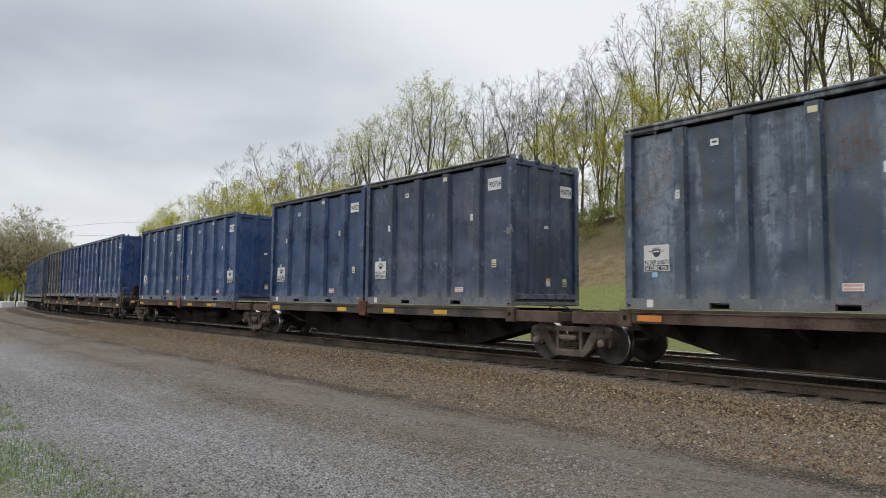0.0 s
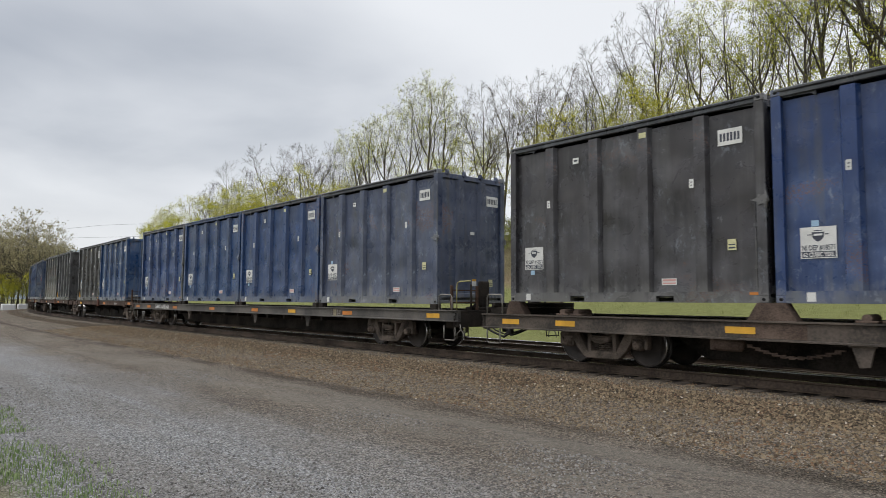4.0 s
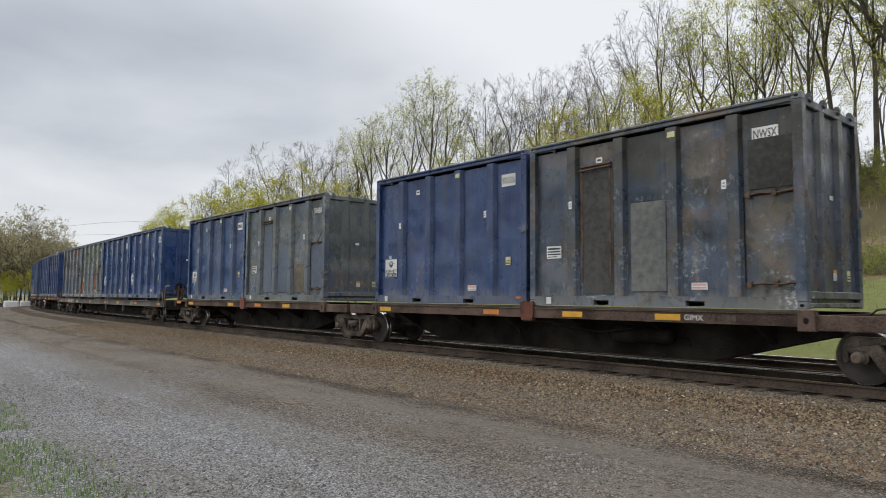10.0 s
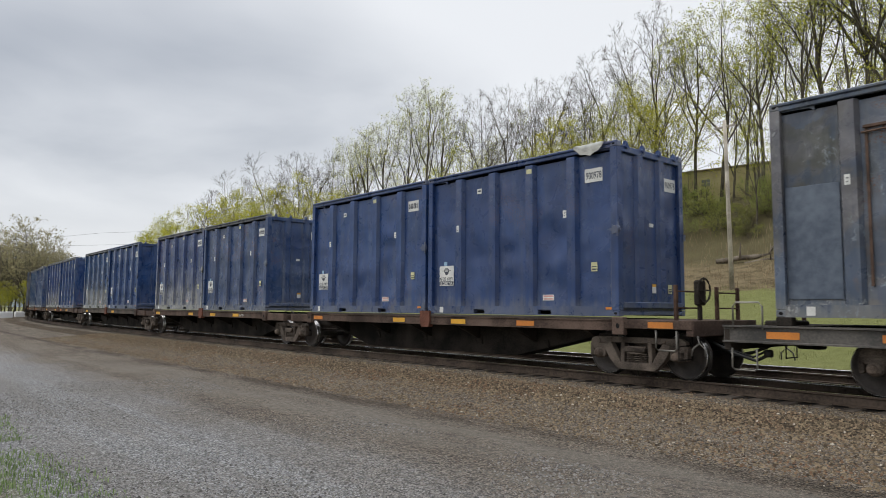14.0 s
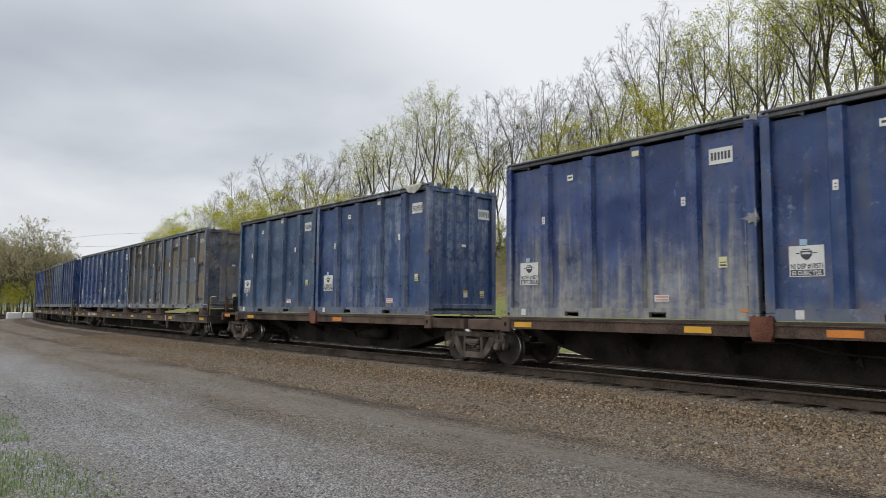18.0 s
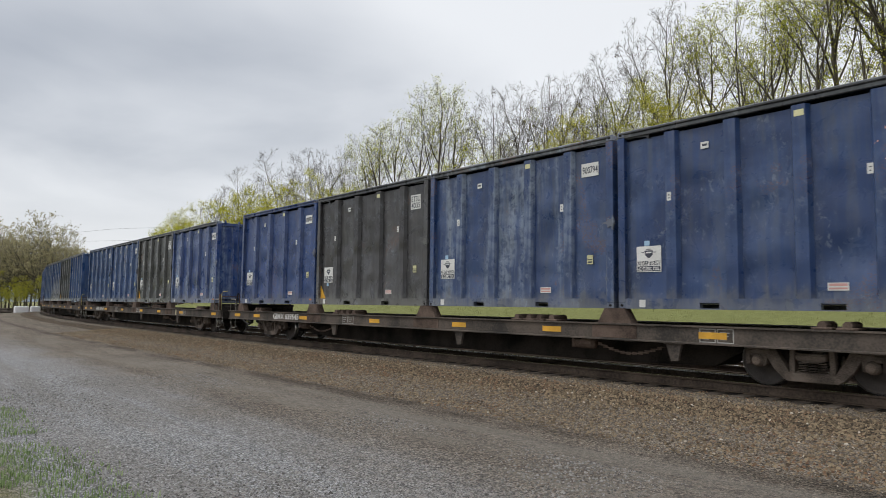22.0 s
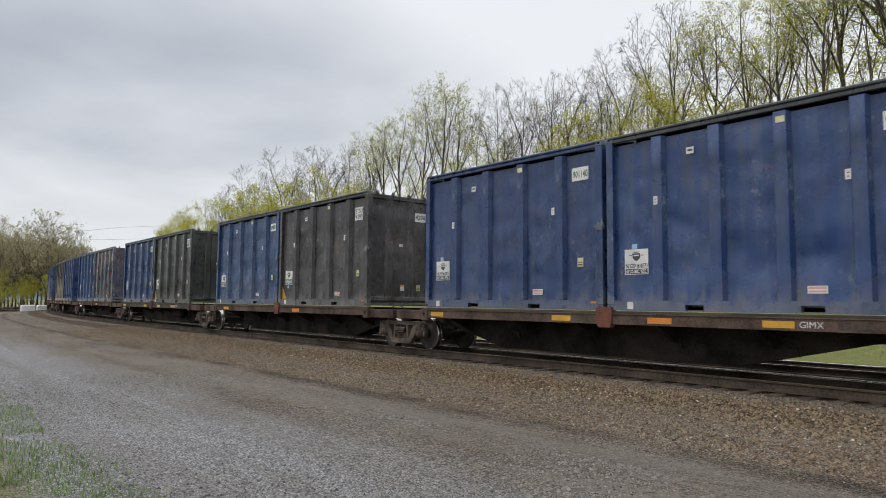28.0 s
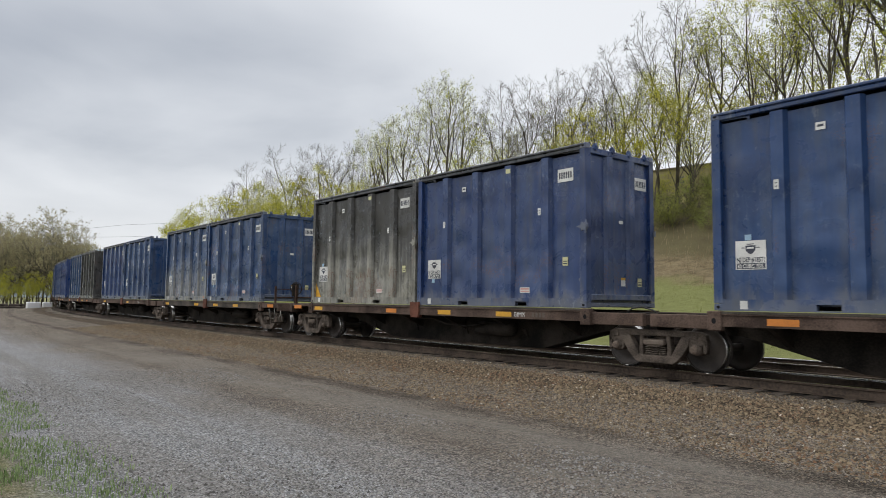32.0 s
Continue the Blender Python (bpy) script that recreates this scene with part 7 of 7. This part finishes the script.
# overhead wires far to the left, and the ridge beyond
for el0, el1, el2 in ((4.85, 5.45, 5.85), (4.3, 4.55, 4.85)):
    pts = []
    for az, el in ((-88, el0 - 0.9), (-79.8, el0), (-76.2, el1), (-71.8, el2), (-64, el2 + 1.2)):
        r = 230
        pts.append((r * math.sin(radians(az)), r * math.cos(radians(az)), 1.36 + r * math.tan(radians(el))))
    tagged(new("overhead_wire", Geo().tube(pts, 0.035, 4).mesh("overhead_wire", RUBBER)), "thin dark overhead wire against the clouds", "wire")
# ridge colour includes the distance haze, painted as pale blue-grey
HAZED_RIDGE = plain("distant_wooded_ridge", (0.46, 0.53, 0.62), 1.0, 0.0, 0.05, 0.004, None, 0.0)


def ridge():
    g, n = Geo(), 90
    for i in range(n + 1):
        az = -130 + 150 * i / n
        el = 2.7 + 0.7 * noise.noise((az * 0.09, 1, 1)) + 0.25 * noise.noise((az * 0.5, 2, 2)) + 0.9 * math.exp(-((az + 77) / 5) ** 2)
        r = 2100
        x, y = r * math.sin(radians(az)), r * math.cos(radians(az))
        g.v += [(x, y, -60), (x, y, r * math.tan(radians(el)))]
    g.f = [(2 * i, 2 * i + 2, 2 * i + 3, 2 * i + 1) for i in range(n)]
    tagged(new("backdrop", g.mesh("backdrop", HAZED_RIDGE)), "distant wooded ridge, blue-grey haze painted into its colour", "ridge", kind="structure")


ridge()


# ---- the train, front to rear: kind of car, place of the front container's front edge, containers, extras ----
# containers: colour, wear, number ("-": cannot be read), marks
SLATE = (0.098, 0.100, 0.098)
B, N_, O, G_, P_ = BLUE, NAVY, OLIVE, GREY, PALE
# (o olive corner, f turned round, p patched old type with h a hatch, t straps, n notice on the door; d dusty, s streaked), repair plates
TRAIN = [
    ("spine", 226.9, [(B, .3, "-", ""), (P_, .9, "", "s")], ""),
    ("spine", 211.41, [(N_, .8, "900704", ""), (B, .45, "900822", "")], ""),
    ("spine", 196.0, [(B, .35, "901125", "f"), (B, .4, "901010", "")], "L", "525036"),
    ("ped", 180.18, [(B, .4, "900817", "g"), (B, .4, "900296", ""), (B, .6, "-", ""), (O, .45, "-", "")], "H", ""),
    ("flat", 152.74, [(P_, .9, "-", ""), (B, .5, "-", ""), (B, .35, "900460", ""), (B, .5, "900345", "k")], "", "GIMX 638048"),
    ("spine", 124.96, [(B, .9, "900118", ""), (O, .4, "ETSU 4004", "o")], "F", "525076"),
    ("spine", 109.45, [(O, .45, "ETSU 4115", "o"), (O, .8, "-", "d")], ""),
    ("spine", 94.04, [(N_, .5, "LWT 151367", "ptn", ((1, 0.22, 1.75, "r"), (1, 1.75, 2.0, "b"), (1, 2.3, 3.45, "d"), (0, 0.22, 3.4, "d"))), (B, .6, "ESIU 10002", "pn", ((0, 0.22, 3.3, "d"),))], ""),
    ("spine", 78.5, [(O, .8, "NWSX 1013", "ph", ((1, 0.25, 2.9, "d"), (2, 0.3, 2.1, "g"), (4, 2.1, 3.0, "d"))), (B, .4, "900336", "")], ""),
    ("spine", 63.21, [(SLATE, .7, "150480", "ph", ((2, 0.3, 2.05, "b"), (1, 0.3, 2.9, "b"), (4, 0.45, 1.95, "b"), (3, 0.3, 1.3, "t"))), (B, .5, "-", "")], "L"),
    ("flat", 47.3, [(B, .2, "901268", ""), (B, .35, "901228", ""), (G_, .8, "150537", "ph", ((3, 0.55, 1.85, "r"), (0, 0.22, 1.05, "r"), (1, 0.3, 2.2, "b"), (1, 2.35, 2.95, "t"), (2, 0.25, 1.9, "g"), (4, 0.5, 1.7, "g"))), (SLATE, .9, "150288", "ph", ((3, 3.0, 3.45, "r"), (4, 2.1, 3.4, "b"), (2, 0.3, 1.5, "g"), (0, 0.3, 2.2, "b")))], "H", "GIMX 638126"),
    ("spine", 19.41, [(B, .2, "900978", "w"), (B, .3, "-", "")], "F"),
    ("spine", 3.8, [(B, .55, "-", ""), (B, .5, "-", "d")], ""),
    ("spine", -11.57, [(B, .25, "900275", ""), (B, .6, "900770", "d")], ""),
    ("spine", -27.0, [(B, .6, "901180", ""), (B, .5, "-", "d")], ""),
    ("spine", -42.26, [(B, .5, "900933", "sw"), (B, .6, "900884", "")], "L"),
    ("ped", -58.1, [(SLATE, .8, "150914", "ph", ((0, 2.55, 3.42, "b"), (0, 1.78, 2.53, "t"), (0, 0.24, 1.76, "b"), (1, 2.0, 2.88, "t"), (1, 0.3, 1.98, "g"), (2, 2.3, 3.42, "t"), (2, 0.25, 2.27, "g"), (3, 2.4, 3.42, "d"), (3, 1.2, 2.38, "b"), (3, 0.25, 1.18, "t"), (4, 2.1, 3.0, "t"), (4, 0.5, 1.6, "t"))), (O, .75, "1118", "ph", ((2, 1.0, 1.5, "d"), (1, 0.3, 2.9, "d"), (3, 2.2, 3.42, "d"), (0, 0.3, 1.6, "d"))), (B, .45, "900199", ""), (B, .45, "900940", "")], "", "GIMX 639444"),
    ("ped", -85.32, [(B, .45, "900341", ""), (B, .6, "900794", "s"), (O, .6, "ETSU 4035", "o"), (B, .35, "-", "")], "", "GIMX 639545"),
    ("ped", -112.64, [(B, .6, "900321", "s"), (O, .4, "ETSU 4313", "o"), (B, .5, "900419", ""), (B, .4, "901135", "")], "", "GIMX 639461"),
    ("ped", -139.8, [(B, .65, "900779", ""), (O, .45, "-", "o"), (B, .6, "-", "d"), (B, .45, "-", "")], "", ""),
    ("spine", -168.17, [(B, .5, "900605", ""), (B, .35, "901140", "")], "F"),
    ("spine", -183.44, [(O, .5, "ETSU 4290", "o"), (B, .45, "-", "")], ""),
    ("spine", -199.14, [(O, .2, "ETSU 4057", "o"), (B, .4, "900674", "")], ""),
    ("spine", -214.42, [(SLATE, .7, "LWT 150516", "pht", ((1, 1.9, 2.9, "t"), (3, 2.0, 3.3, "d"))), (B, .4, "-", "")], ""),
    ("spine", -229.7, [(B, .5, "-", ""), (O, .8, "-", "od")], "L"),
    ("spine", -246.2, [(B, .55, "-", ""), (B, .5, "-", "d")], "F"),
    ("spine", -261.6, [(B, .4, "-", ""), (B, .5, "-", "")], ""),
    ("spine", -277.0, [(O, .5, "-", ""), (B, .4, "-", "")], ""),
    ("spine", -292.4, [(B, .5, "-", ""), (B, .4, "-", "")], ""),
    ("spine", -307.8, [(B, .4, "-", ""), (O, .5, "-", "")], "L"),
    ("ped", -324.0, [(B, .4, "-", ""), (B, .5, "-", ""), (B, .5, "-", ""), (B, .5, "-", "")], "", ""),
    ("ped", -351.0, [(B, .4, "-", ""), (B, .5, "-", ""), (O, .5, "-", ""), (B, .5, "-", "")], "", ""),
]
MOVING = []
LOADS = {"GIMX 638126": (("LD LMT 223000", 1.6, 0.985), ("LT WT 63000", 1.6, 0.875)), "GIMX 639461": (("LT WT 64300", 0.5, 0.89), ("LD LMT 201900", 0.5, 0.77)), "GIMX 639444": (("LT WT 63900", -1.2, 0.88),)}
COLOUR_WORDS = {BLUE: "blue", NAVY: "navy", OLIVE: "olive-grey", GREY: "grey", PALE: "pale blue", SLATE: "slate-grey"}


def assemble_train():
    seed = 0
    for i, (kind, front, boxes, flags, *mark) in enumerate(TRAIN):
        seed += 1
        if kind == "spine":
            car = spine_unit("F" in flags, "L" in flags, i % 3 != 1, seed, mark[0] if mark else "")
            tagged(car, "rust-brown articulated spine car carrying two waste containers", "rail car", "cars of the train")
            centre, spots, reach = front - 6.16, (3.105, -3.105), 7.0
        else:
            car = flat_car(kind, seed, mark[0], LOADS.get(mark[0], ()), "H" in flags)
            tagged(car, "weathered grey-brown flat car carrying four waste containers" if kind == "ped" else "grey deep-sided flat car carrying four waste containers", "rail car", "cars of the train")
            centre, spots, reach = front - 12.38, (9.33, 3.11, -3.11, -9.33), 9.7
        MOVING.append((car, centre, reach, Matrix.Identity(4)))
        for (colour, wear, number, marks, *plates), x in zip(boxes, spots):
            seed += 1
            box = container(colour, wear, seed, number, marks, plates[0] if plates else (), front < -255)
            if "g" in marks:
                piece("spray_paint", scrawl(), box, None, "looping white spray-painted outlines")
            worn = "patched and rust-stained" if "p" in marks else "scuffed and dirty" if wear > 0.55 else "lightly scuffed"
            tagged(box, f"{worn} {COLOUR_WORDS[colour]} steel waste container on a rail car", "container", "waste containers on the train")
            MOVING.append((box, centre, reach, pose(x, 0, {"spine": 1.22, "flat": 1.25, "ped": 1.335}[kind])))


assemble_train()


def motions():
    """The train runs past the lot; its wheels turn."""
    times = [k * 1.0 for k in range(33)]
    for ob, centre, reach, local in MOVING:
        rows = []
        for t in times:
            s = centre + advance(t)
            x0, y0, _ = on_line(s - reach)
            x1, y1, _ = on_line(s + reach)
            yaw = math.degrees(math.atan2(y1 - y0, x1 - x0))
            rows.append((t, pose(float(x0 + x1) / 2, float(y0 + y1) / 2, 0, 0, 0, yaw) @ local))
        walk(ob, rows)
    spin = {}
    for wheel, side in WHEELS:
        if side not in spin:
            rows = [(k / FPS, pose(0, 0, 0, 0, math.degrees(-side * (advance(k / FPS) - advance(0)) / 0.457) % 360)) for k in range(32 * FPS + 1)]
            walk(wheel, rows)
            spin[side] = wheel.animation_data
        else:
            wheel.rotation_mode = "QUATERNION"
            keys = wheel.animation_data_create()
            keys.action = spin[side].action
            keys.action_slot = spin[side].action_slot


motions()
